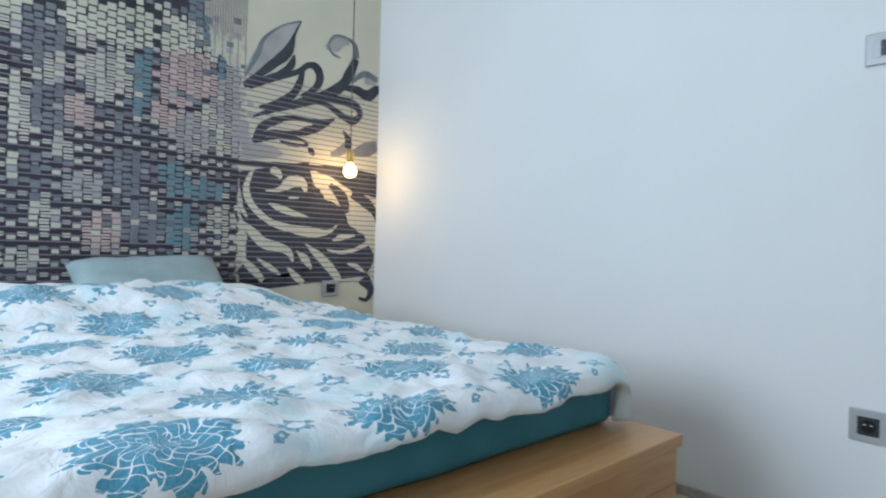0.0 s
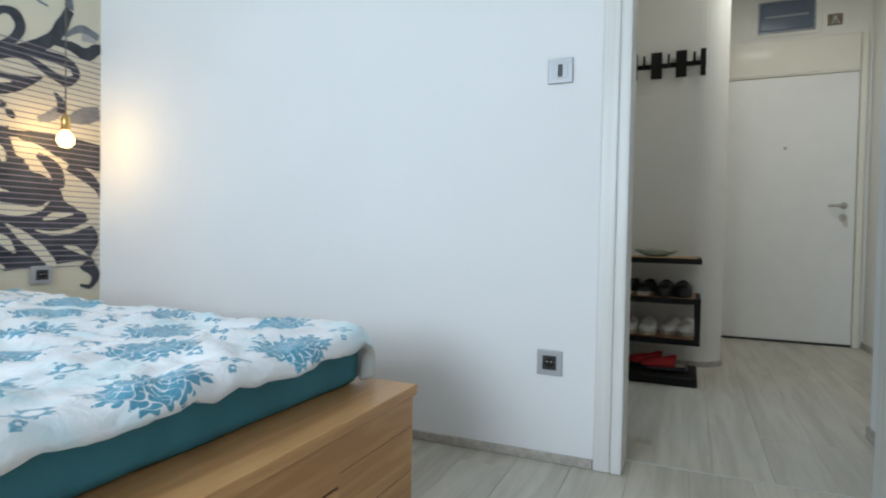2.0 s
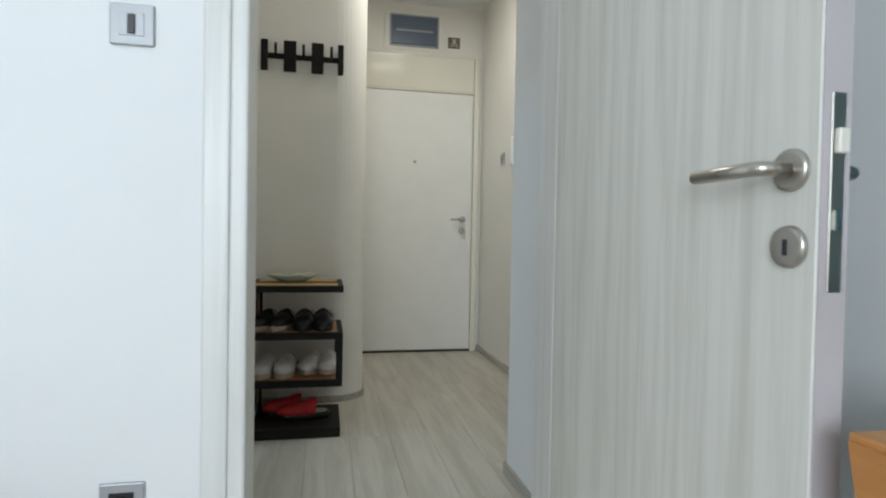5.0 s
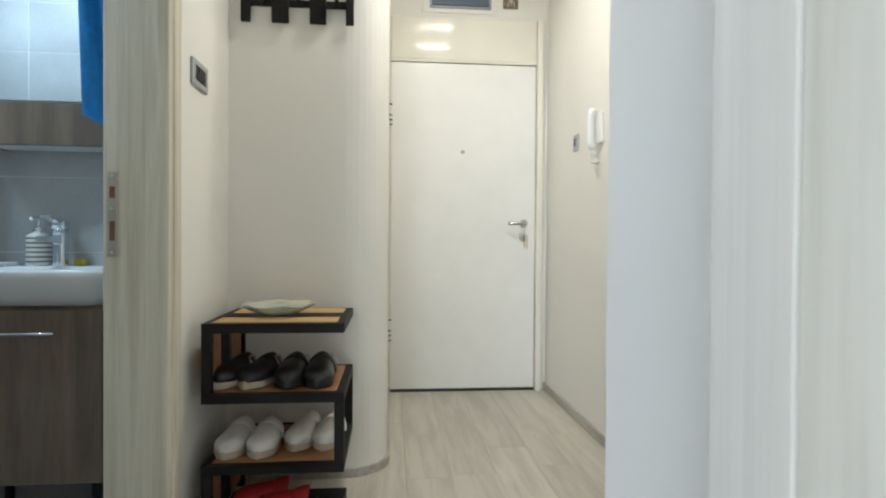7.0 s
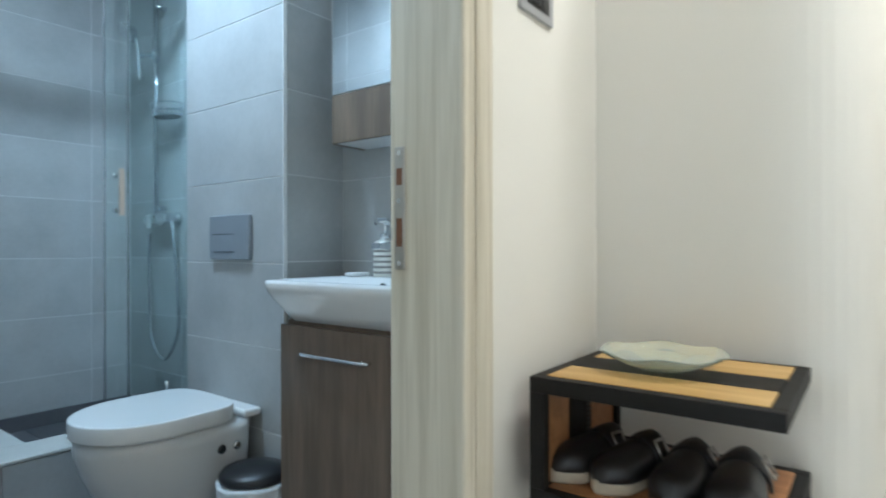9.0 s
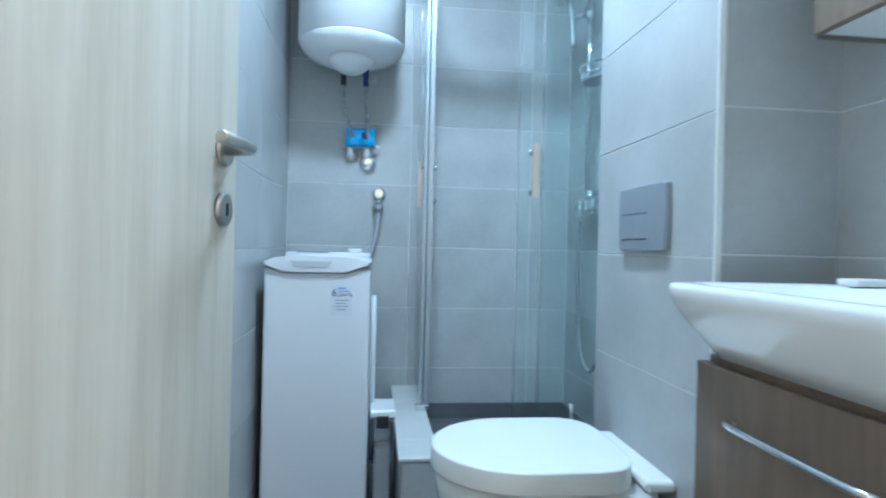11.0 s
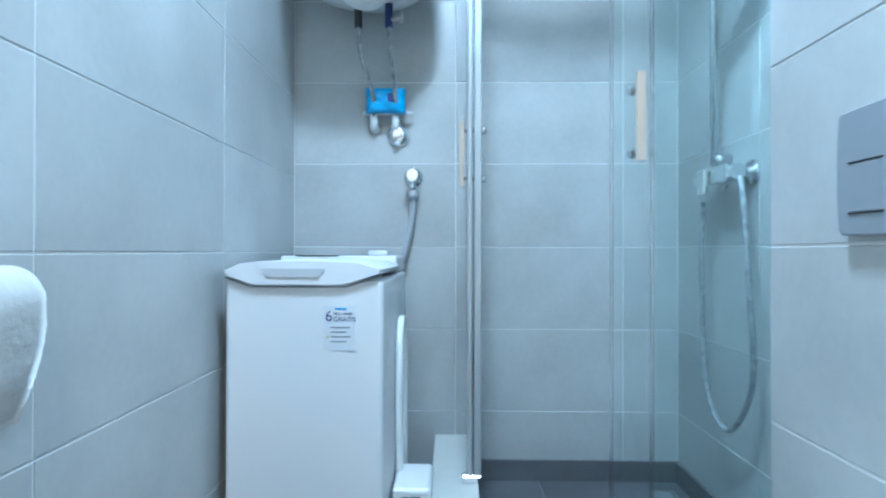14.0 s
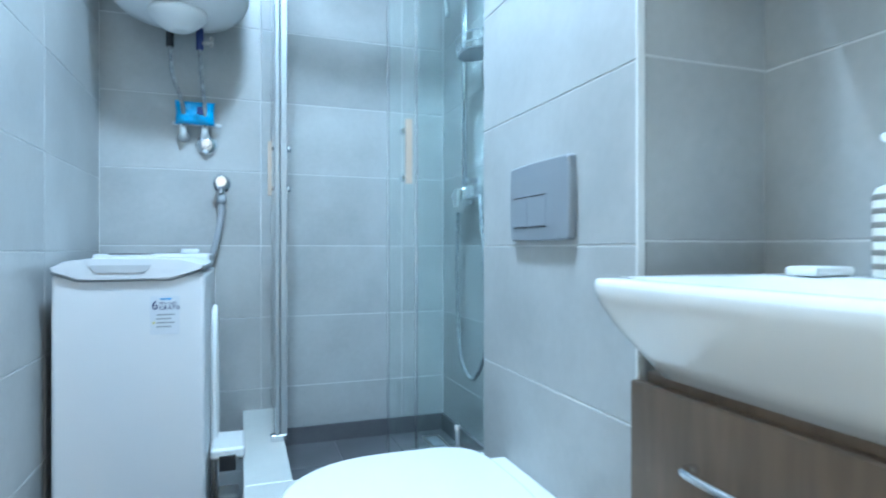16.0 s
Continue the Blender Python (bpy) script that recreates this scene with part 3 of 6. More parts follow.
def lever(parent, x, y, z, out, along, length, material):
    """A round rosette with a bent round lever. out: unit normal; along: unit direction of the grip."""
    o, a = Vector(out), Vector(along)
    c = Vector((x, y, z))
    bm = bmesh.new()
    tube(bm, [c, c + o * 0.002, c + o * 0.008, c + o * 0.009], [0.026, 0.027, 0.026, 0.022], 24)
    part("rosette", bm, material, parent)
    bm = bmesh.new()
    tube(bm, [c + o * 0.006, c + o * 0.040, c + o * 0.046 + a * 0.003, c + o * 0.050 + a * 0.010, c + o * 0.050 + a * (length - 0.002), c + o * 0.050 + a * length], [0.0095] * 5 + [0.0075], 16)
    part("lever", bm, material, parent)


def key_rosette(parent, x, y, z, out, material):
    o = Vector(out)
    c = Vector((x, y, z))
    bm = bmesh.new()
    tube(bm, [c, c + o * 0.002, c + o * 0.008, c + o * 0.009], [0.026, 0.027, 0.026, 0.022], 24)
    k = part("key_rosette", bm, material, parent)
    s = o.cross(Vector((0, 0, 1))) * 0.0035
    bm = bmesh.new()
    p = c + o * 0.0085
    q = c + o * 0.0102
    loft(bm, [[(w + s + Vector((0, 0, -0.011)))[:], (w - s + Vector((0, 0, -0.011)))[:], (w - s + Vector((0, 0, 0.009)))[:], (w + s + Vector((0, 0, 0.009)))[:]] for w in (p, q)], smooth=False)
    part("keyhole", bm, M_BLACK, k)


lever(ed, END_X - 0.02, -0.748, 1.092, (-1, 0, 0), (0, 1, 0), 0.11, M_STEEL)
key_rosette(ed, END_X - 0.02, -0.748, 1.0, (-1, 0, 0), M_STEEL)
bm = bmesh.new()
tube(bm, [(END_X - 0.021, -0.345, 1.55), (END_X - 0.025, -0.345, 1.55)], 0.013, 16)
part("peephole", bm, M_SILVER, ed)
for z in (1.77, 0.395):
    bm = bmesh.new()
    tube(bm, [(END_X - 0.030, 0.121, z - 0.062), (END_X - 0.030, 0.121, z + 0.075)], 0.010, 10)
    hinge = part("hinge", bm, M_TRIM, ed, "white painted hinge")
    for dz in (-0.058, -0.026, 0.004, 0.072):
        bm = bmesh.new()
        tube(bm, [(END_X - 0.030, 0.121, z + dz - 0.004), (END_X - 0.030, 0.121, z + dz + 0.004)], 0.0112, 10)
        part("hinge_joint", bm, M_BLACK, hinge)
keys = thing("bunch_of_keys", "small bunch of keys hanging in the entrance door lock", "keys", END_X - 0.05, -0.75, 0.97)
bm = bmesh.new()
tube(bm, [(0.02, 0, 0.03), (-0.015, 0, 0.03)], 0.004, 8)
box(bm, -0.03, -0.012, -0.001, 0.001, 0.018, 0.042, 0.0005)
part("key", bm, M_STEEL, keys)
bm = bmesh.new()
box(bm, -0.026, -0.018, -0.012, -0.009, -0.045, 0.02, 0.001)
box(bm, -0.022, -0.014, 0.006, 0.009, -0.035, 0.02, 0.001)
part("hanging_key", bm, M_BRASS, keys)

# fuse box and hole above the entrance
fb = thing("fuse_box", "grey fuse box with a tinted flap set in the wall", "fuse box", END_X - 0.0005, -0.325, 2.60)
part("wall_frame", boxes((-0.010, 0, -0.245, 0.245, -0.155, 0.155), bevel=0.004), M_HALL, fb)
part("casing", boxes((-0.016, -0.0105, -0.20, 0.20, -0.128, 0.128), bevel=0.004), M_GREYP, fb)
part("flap", boxes((-0.030, -0.0165, -0.185, 0.185, -0.112, 0.112), bevel=0.006, seg=2), mat("smoky_flap", (0.10, 0.13, 0.18), 0.2), fb, "smoky blue-grey flap")
part("grip", boxes((-0.036, -0.0305, -0.15, 0.15, -0.012, 0.004), bevel=0.002), M_GREYP, fb)
wh = thing("open_wall_box", "small open wiring box with loose wires in the wall", "wall box", END_X - 0.0005, -0.655, 2.535)
# Rim and inside are flat mottled brown sheets set on the wall.
part("rim", boxes((-0.004, 0, -0.05, 0.05, -0.044, -0.036), (-0.004, 0, -0.05, 0.05, 0.036, 0.044), (-0.004, 0, -0.05, -0.042, -0.036, 0.036), (-0.004, 0, 0.042, 0.05, -0.036, 0.036)), M_BOARD, wh)
part("inside", boxes((-0.002, 0, -0.042, 0.042, -0.036, 0.036)), M_BOARD, wh)
bm = bmesh.new()
for k in range(3):
    tube(bm, spline([(-0.003, -0.03 + k * 0.025, -0.03), (-0.012, -0.01 + k * 0.01, 0.0), (-0.004, 0.02 - k * 0.02, 0.03)], 5), 0.003, 6)
part("wire", bm, M_WPLAST, wh)

# entry phone
ph = thing("entry_phone", "white wall entry phone with a curled cord", "intercom", 4.255, HALL_S + 0.0005, 1.53)
part("base_plate", boxes((-0.042, 0.042, 0, 0.02, -0.080, 0.075), bevel=0.008, seg=3), M_WPLAST, ph)
bm = bmesh.new()
tube(bm, spline([(0.02, 0.030, -0.098), (0.02, 0.046, -0.070), (0.02, 0.046, 0.055), (0.02, 0.030, 0.092)], 6), [0.016] + [0.020] * 6 + [0.017] * 6 + [0.020] * 5 + [0.015], 14)
part("handset", bm, M_WPLAST, ph)
bm = bmesh.new()
tube(bm, [(0.02 + 0.05 * math.sin(k * 0.2) - 0.02, 0.03 + 0.006 * math.cos(k * 2.2), -0.12 - 0.055 * math.sin(k * math.pi / 40) + 0.006 * math.sin(k * 2.2)) for k in range(41)], 0.003, 6)
part("curled_cord", bm, M_WPLAST, ph)


def switch_plate(name, label, x, y, z, rz, w, h, rockers, socket=False):
    """Square silver frame plate with a dark insert. Faces local -y."""
    t = thing(name, label, "wall switch" if not socket else "socket", x, y, z, rz)
    part("frame", boxes((-w / 2, w / 2, -0.009, 0, -h / 2, h / 2), bevel=0.003, seg=2), M_SILVER, t)
    wide = 0.34 if len(rockers) > 1 else 0.28
    part("inner_frame", boxes((-w * wide, w * wide, -0.0105, -0.0092, -h * 0.28, h * 0.28), bevel=0.001), M_BLACK if socket or len(rockers) > 1 else M_SILVER, t)
    if socket:
        bm = bmesh.new()
        tube(bm, [(0, -0.0106, 0), (0, -0.0122, 0)], [0.018, 0.0175], 20)
        part("socket_face", bm, M_BLACKM, t)
        for dx in (-0.008, 0.008):
            bm = bmesh.new()
            tube(bm, [(dx, -0.0121, 0.004), (dx, -0.0135, 0.004)], 0.0028, 8)
            part("contact", bm, M_STEEL, t)
    else:
        for dx in rockers:
            part("rocker", boxes((dx - 0.008, dx + 0.008, -0.014, -0.0107, -h * 0.24, h * 0.24), bevel=0.002), M_BLACK, t)
    return t


switch_plate("light_switch", "silver square light switch with a black rocker", BED_X - 0.0005, 0.763, 1.390, -90, 0.088, 0.088, (0,))
switch_plate("wall_socket", "silver framed black wall socket", BED_X - 0.0005, 0.778, 0.357, -90, 0.09, 0.09, (), True)
switch_plate("wall_socket", "silver framed black wall socket beside the bed", 1.668, MURAL_Y - 0.007, 0.581, 0, 0.10, 0.085, (), True)
switch_plate("hall_switch", "wide silver switch plate with three black rockers", 3.545, HALL_Y - 0.0005, 1.522, 0, 0.155, 0.088, (-0.022, 0, 0.022))
switch_plate("hall_switch_small", "small silver switch beside the entry phone", 4.62, HALL_S + 0.0005, 1.52, 180, 0.085, 0.088, (0,))

# lamps
def ceiling_lamp(x, y, z, r, label):
    t = thing("ceiling_light", label, "ceiling light", x, y, z)
    bm = bmesh.new()
    lathe(bm, [(r * 0.72, -0.014), (r * 0.98, -0.013), (r, -0.008), (r, 0.0)], 32)
    part("ring", bm, M_WPLAST, t)
    bm = bmesh.new()
    lathe(bm, [(r * 0.68, -0.0175), (r * 0.68, -0.0145)], 32)
    part("diffuser", bm, M_LAMP, t)


hl = thing("ceiling_light", "white ceiling fixture with two short lamp bars", "ceiling light", 3.84, -0.25, 2.8195)
part("base_plate", boxes((-0.29, 0.29, -0.17, 0.17, -0.025, 0), bevel=0.004), M_WPLAST, hl)
for dx in (-0.24, 0.24):
    part("lamp_bar", boxes((dx - 0.024, dx + 0.024, -0.15, 0.15, -0.05, -0.0255), bevel=0.008, seg=3), M_LAMP, hl, "glowing white lamp bar")
ceiling_lamp(3.02, 1.88, 2.4695, 0.16, "round white bathroom ceiling light")

pl = thing("pendant_lamp", "bare warm filament bulb on a textile cord", "pendant lamp", 1.685, 3.0, 1.215)
bm = bmesh.new()
tube(bm, [(0, 0, 0.11), (0, 0, 1.50)], 0.003, 8)
part("cord", bm, M_CORD, pl)
bm = bmesh.new()
lathe(bm, [(0.014, 0.042), (0.019, 0.045), (0.019, 0.09), (0.016, 0.105), (0.006, 0.118)], 16)
part("lamp_holder", bm, M_BRASS, pl)
bm = bmesh.new()
lathe(bm, [(0.006, -0.038), (0.022, -0.033), (0.033, -0.018), (0.036, 0.0), (0.031, 0.018), (0.019, 0.034), (0.014, 0.046)], 20)
bulb = part("bulb", bm, M_BULB, pl, "glowing warm glass bulb")
bulb.visible_shadow = False
bm = bmesh.new()
lathe(bm, [(0.04, 1.485), (0.042, 1.49), (0.042, 1.504)], 16)
part("ceiling_rose", bm, M_WPLAST, pl)

# ---- bedroom door ----
bd = thing("door_2", "open whitewashed wood bedroom door with steel lever", "door", 1.98, -0.238, 0)
bd["kind"] = "structure"
part("leaf", boxes((-0.788, 0, -0.021, 0.021, 0.008, 2.03), bevel=0.002), M_DOORW, bd)
part("edge_band", boxes((-0.7905, -0.7885, -0.0195, 0.0195, 0.01, 2.028)), M_EDGE, bd, "mauve-grey edge band")
lever(bd, -0.75, 0.021, 1.04, (0, 1, 0), (1, 0, 0), 0.125, M_STEEL)
lever(bd, -0.75, -0.021, 1.04, (0, -1, 0), (1, 0, 0), 0.125, M_STEEL)
key_rosette(bd, -0.75, 0.021, 0.945, (0, 1, 0), M_STEEL)
key_rosette(bd, -0.75, -0.021, 0.945, (0, -1, 0), M_STEEL)
lk = part("lock_faceplate", boxes((-0.7935, -0.791, -0.010, 0.010, 0.892, 1.128), bevel=0.001), M_STEEL, bd, "dark steel lock plate")
part("latch", boxes((-0.803, -0.7936, -0.007, 0.008, 1.055, 1.085), bevel=0.002), M_IVORY, lk, "pale latch bolt")
part("dead_bolt", boxes((-0.796, -0.7936, -0.005, 0.005, 0.965, 0.99), bevel=0.001), M_CHROME, lk)

# ---- bathroom door ----
ang = math.degrees(math.atan2(0.705, 0.122))
bt = thing("door_3", "open beige wood-look bathroom door with steel lever", "door", 2.510, 0.925, 0, ang)
bt["kind"] = "structure"
part("leaf", boxes((0, 0.714, -0.02, 0.02, 0.01, 2.04), bevel=0.002), M_BATHDOOR, bt)
lever(bt, 0.66, -0.02, 1.07, (0, -1, 0), (-1, 0, 0), 0.115, M_STEEL)
key_rosette(bt, 0.66, -0.02, 0.975, (0, -1, 0), M_STEEL)
part("lock_faceplate", boxes((0.7145, 0.7165, -0.010, 0.010, 0.92, 1.16), bevel=0.0008), M_STEEL, bt)
# ---- mural ----
mural = thing("wall_mural", "woven-pattern wall mural with dark scrolls on cream", "mural", 0.9, MURAL_Y, 0.6)
MX, MZ = 0.9, 0.6


def mural_quad(bm, x0, x1, z0, z1, y, mi):
    f = bm.faces.new([bm.verts.new((x - MX, y, z - MZ)) for x, z in ((x0, z0), (x1, z0), (x1, z1), (x0, z1))])
    f.material_index = mi


ZONES = []


def zone(x, z, rx, rz, tone, ink):
    ZONES.append((x, z, rx, rz, tone, ink))


def mural_zones():
    """Patches of the weave: centre, half size, how pale it is woven, ink (1 slate, 2 teal, 3 pink, 4 cream, 5 lilac grey)."""
    zone(0.23, 1.66, 0.07, 0.08, .9, 4)
    zone(0.25, 1.31, 0.05, 0.14, .8, 4)
    zone(0.26, 1.04, 0.05, 0.07, .85, 4)
    zone(0.28, 0.70, 0.08, 0.06, .6, 4)
    zone(0.32, 1.62, 0.09, 0.10, .5, 1)
    zone(0.36, 1.47, 0.05, 0.09, .75, 4)
    zone(0.35, 1.33, 0.11, 0.12, .5, 1)
    zone(0.36, 0.90, 0.05, 0.09, .65, 4)
    zone(0.33, 1.04, 0.08, 0.10, .35, 1)
    zone(0.45, 1.66, 0.05, 0.11, .6, 4)
    zone(0.59, 1.73, 0.15, 0.12, .55, 4)
    zone(0.54, 1.51, 0.11, 0.10, .95, 4)
    zone(0.46, 1.30, 0.09, 0.07, .8, 3)
    zone(0.58, 1.32, 0.10, 0.08, .3, 1)
    zone(0.41, 1.16, 0.03, 0.06, .75, 4)
    zone(0.48, 1.04, 0.07, 0.08, .75, 5)
    zone(0.57, 0.84, 0.09, 0.11, .95, 3)
    zone(0.69, 1.50, 0.05, 0.18, .85, 2)
    zone(0.64, 1.09, 0.10, 0.11, .5, 1)
    zone(0.71, 0.88, 0.08, 0.11, .75, 1)
    zone(0.84, 1.72, 0.10, 0.12, .65, 4)
    zone(0.89, 1.56, 0.15, 0.15, 1, 3)
    zone(0.81, 1.35, 0.08, 0.08, .85, 3)
    zone(0.91, 1.29, 0.15, 0.09, .75, 5)
    zone(1.03, 1.34, 0.09, 0.13, .95, 4)
    zone(1.09, 1.47, 0.09, 0.26, .95, 5)
    zone(1.05, 1.84, 0.17, 0.20, 1, 4)
    zone(0.83, 1.09, 0.08, 0.10, .5, 2)
    zone(0.98, 1.06, 0.09, 0.07, .85, 2)
    zone(0.88, 0.87, 0.11, 0.12, .95, 2)
    zone(1.07, 0.88, 0.06, 0.13, .5, 4)
    zone(1.12, 0.79, 0.04, 0.07, .7, 4)
    zone(0.93, 1.86, 0.05, 0.15, .5, 2)
    zone(1.02, 1.65, 0.03, 0.16, .35, 2)


mural_zones()


def weave_tone(x, z):
    """Paleness of the weave and its ink at a place."""
    wx = x + 0.05 * noise.noise(Vector((x * 7, 0.3, z * 6)))
    wz = z + 0.06 * noise.noise(Vector((x * 6, 4.0, z * 5)))
    best, tone, ink = 0.0, 0.0, 1
    for cx, cz, rx, rz, t, k in ZONES:
        w = 1 - ((wx - cx) / rx) ** 2 - ((wz - cz) / rz) ** 2
        w *= 0.85 + 0.3 * random.random()
        if w > best:
            best, tone, ink = w, t, k
    return tone * min(1.0, best * 2.6) * 0.82 + 0.25 + 0.16 * noise.noise(Vector((x * 9, 2, z * 9))), ink


def weave_end(z):
    edge = 1.145 if z < 1.63 else 1.145 - min(0.16, (z - 1.63) * 1.4)
    return edge + 0.03 * noise.noise(Vector((0, 3, z * 19)))


bm = bmesh.new()
PITCH, ROW = 0.036, 0.0266
k = 0
while 0.60 + k * ROW < 2.70:
    z = 0.60 + k * ROW
    mural_quad(bm, -0.55, weave_end(z), z, min(2.71, z + ROW), -0.0007, 0)
    k += 1
part("dark_ground", bm, M_PLUM, mural, "dark plum ground of the weave")
bm = bmesh.new()
col = 0
x = -0.55
while x < 1.27:
    z = 0.615 + (0.5 * ROW if col % 2 else 0)
    row = 0
    while z < 2.69:
        tall = ROW if z < 1.62 else ROW * (1.0 + 1.6 * (z - 1.62))
        tone, ink = weave_tone(x, z)
        over = x - (1.12 if 1.22 < z < 1.70 else 1.08)
        drawn = over < 0 or random.random() > over * 10
        if row % 2:
            grow = min(1.0, max(0.0, 0.22 + tone * 1.5 + 0.12 * random.random()))
        else:
            grow = min(1.0, max(0.0, (tone - 0.46) * 3.2))
        if drawn and grow > 0.08 + 0.35 * random.random():
            gap = (0.0045 + 0.010 * (1 - grow) + 0.002 * random.random()) / 2
            side = 0.0012 + 0.008 * (1 - grow)
            if random.random() < 0.14:
                ink = random.choice((1, 4, 5))
            if tone < 0.42 and random.random() < 0.85:
                ink = random.choice((1, 5, 5, 4, 4, 4))
            lean = 0.003 * random.uniform(-1, 1)
            mural_quad(bm, x + side + lean, x + PITCH - side + lean, z + gap, min(2.71, z + tall - gap), -0.0015, ink)
        z += tall
        row += 1
    x += PITCH
    col += 1
part("woven_field", bm, [M_PLUM, M_SLATE, M_TEAL_P, M_PINK, M_STONE_P, M_MIST], mural, "checked weave of plum, teal, pink and cream")
k = 0
while 0.615 + k * ROW < 1.66:
    bm = bmesh.new()
    mural_quad(bm, -0.55, BED_X - 0.003, -0.0024 + MZ, 0.0024 + MZ, -0.0048, 0)
    part("fine_line", bm, M_LINE, mural, m=pose(0, 0, 0.615 + k * ROW - MZ))
    k += 1
bm = bmesh.new()
for k in range(22):
    xx = 0.90 + k * 0.0125
    mural_quad(bm, xx, xx + 0.004, 1.60 + 0.25 * abs(math.sin(k * 2.1)), 2.71, -0.0026, 0)
tagged(part("threads", bm, M_LINE, mural, "pale vertical threads"), "pale vertical threads", kind="stuff")


STROKES = []


def stroke(*pts, material=None):
    """A flat painted stroke with changing width: (x, z, width)."""
    line = spline([(p[0], p[1], p[2]) for p in pts], 10)
    STROKES.append(pts)
    lift = 0.00004 * len(STROKES)
    bm = bmesh.new()
    last = None
    for i, p in enumerate(line):
        a, b = line[max(i - 1, 0)], line[min(i + 1, len(line) - 1)]
        d = Vector((b.x - a.x, b.y - a.y))
        d = d.normalized() if d.length else Vector((1, 0))
        h = max(0.002, p.z * 1.04) / 2 * (1 + 0.16 * noise.noise(Vector((p.x * 20, p.y * 20, 1))))
        u, v = (p.x - d.y * h, p.y + d.x * h), (p.x + d.y * h, p.y - d.x * h)
        lim = BED_X - 0.003
        now = [bm.verts.new((min(q[0], lim) - MX, -0.0022 - lift, q[1] - MZ)) for q in (u, v)]
        if last:
            bm.faces.new((last[0], last[1], now[1], now[0]))
        last = now
    part("scroll", bm, material or M_INK, mural, "painted leaf scroll")


def mural_scrolls():
    stroke((1.172, 1.647, 0.034), (1.262, 1.772, 0.087), (1.357, 1.880, 0.096), (1.443, 1.971, 0.015), material=M_MIST)
    stroke((1.610, 1.889, 0.019), (1.655, 1.916, 0.072), (1.711, 1.946, 0.047), (1.755, 1.948, 0.020), material=M_MIST)
    stroke((1.157, 1.274, 0.084), (1.237, 1.282, 0.080), (1.327, 1.283, 0.059), (1.374, 1.280, 0.012), material=M_MIST)
    stroke((1.162, 1.414, 0.056), (1.170, 1.318, 0.056), material=M_MIST)
    stroke((1.863, 1.775, 0.056), (1.941, 1.772, 0.043), material=M_MIST)
    stroke((1.802, 1.877, 0.041), (1.793, 1.945, 0.028), (1.732, 1.977, 0.013), (1.661, 1.964, 0.016), (1.627, 1.909, 0.010), (1.649, 1.868, 0.013), (1.700, 1.855, 0.010), material=M_SLATE)
    stroke((1.162, 1.631, 0.008), (1.224, 1.757, 0.026), (1.260, 1.849, 0.017), (1.355, 1.938, 0.009), (1.459, 1.990, 0.009), material=M_SLATE)
    stroke((1.777, 1.740, 0.017), (1.862, 1.801, 0.035), (1.953, 1.785, 0.033), material=M_SLATE)
    stroke((1.655, 1.311, 0.026), (1.715, 1.340, 0.047), (1.758, 1.378, 0.041), material=M_SLATE)
    stroke((1.800, 1.339, 0.035), (1.875, 1.368, 0.078), (1.965, 1.407, 0.058), material=M_SLATE)
    stroke((1.157, 1.594, 0.028), (1.214, 1.614, 0.037), (1.287, 1.655, 0.029), (1.362, 1.695, 0.039), (1.411, 1.753, 0.037), (1.425, 1.804, 0.009))
    stroke((1.177, 1.601, 0.034), (1.230, 1.654, 0.034), (1.303, 1.725, 0.044), (1.375, 1.797, 0.051), (1.405, 1.852, 0.039), (1.422, 1.909, 0.015), (1.459, 1.990, 0.006))
    stroke((1.185, 1.594, 0.034), (1.287, 1.644, 0.029), (1.378, 1.687, 0.027), (1.457, 1.728, 0.028), (1.505, 1.769, 0.031), (1.555, 1.766, 0.048), (1.577, 1.713, 0.048), (1.542, 1.645, 0.035), (1.470, 1.597, 0.019))
    stroke((1.476, 1.733, 0.022), (1.455, 1.657, 0.040), (1.412, 1.589, 0.040), (1.312, 1.520, 0.038), (1.240, 1.498, 0.014))
    stroke((1.212, 1.448, 0.011), (1.336, 1.507, 0.030), (1.461, 1.560, 0.046), (1.594, 1.618, 0.055), (1.715, 1.705, 0.057), (1.771, 1.799, 0.055), (1.802, 1.874, 0.041))
    stroke((1.601, 1.614, 0.042), (1.700, 1.620, 0.043), (1.792, 1.613, 0.052), (1.835, 1.569, 0.042), (1.791, 1.520, 0.041), (1.716, 1.539, 0.037), (1.647, 1.573, 0.030), (1.560, 1.594, 0.022))
    stroke((1.715, 1.696, 0.027), (1.808, 1.699, 0.045), (1.885, 1.682, 0.064), (1.939, 1.722, 0.047), (1.966, 1.748, 0.022))
    stroke((1.216, 1.319, 0.023), (1.258, 1.399, 0.043), (1.338, 1.449, 0.039), (1.432, 1.468, 0.037), (1.547, 1.473, 0.032), (1.674, 1.510, 0.007))
    stroke((1.213, 1.330, 0.023), (1.309, 1.378, 0.032), (1.434, 1.395, 0.028), (1.531, 1.431, 0.048), (1.615, 1.478, 0.039), (1.674, 1.513, 0.007))
    stroke((1.227, 1.323, 0.014), (1.340, 1.360, 0.015), (1.435, 1.368, 0.028), (1.520, 1.354, 0.016))
    stroke((1.356, 1.345, 0.012), (1.435, 1.336, 0.022), (1.520, 1.348, 0.013))
    stroke((1.730, 1.456, 0.010), (1.761, 1.413, 0.038), (1.766, 1.360, 0.041))
    stroke((1.084, 1.207, 0.024), (1.196, 1.210, 0.025), (1.375, 1.219, 0.033), (1.571, 1.230, 0.029), (1.711, 1.239, 0.034), (1.967, 1.225, 0.022))
    stroke((1.571, 1.215, 0.013), (1.676, 1.207, 0.040), (1.805, 1.173, 0.097), (1.969, 1.156, 0.109))
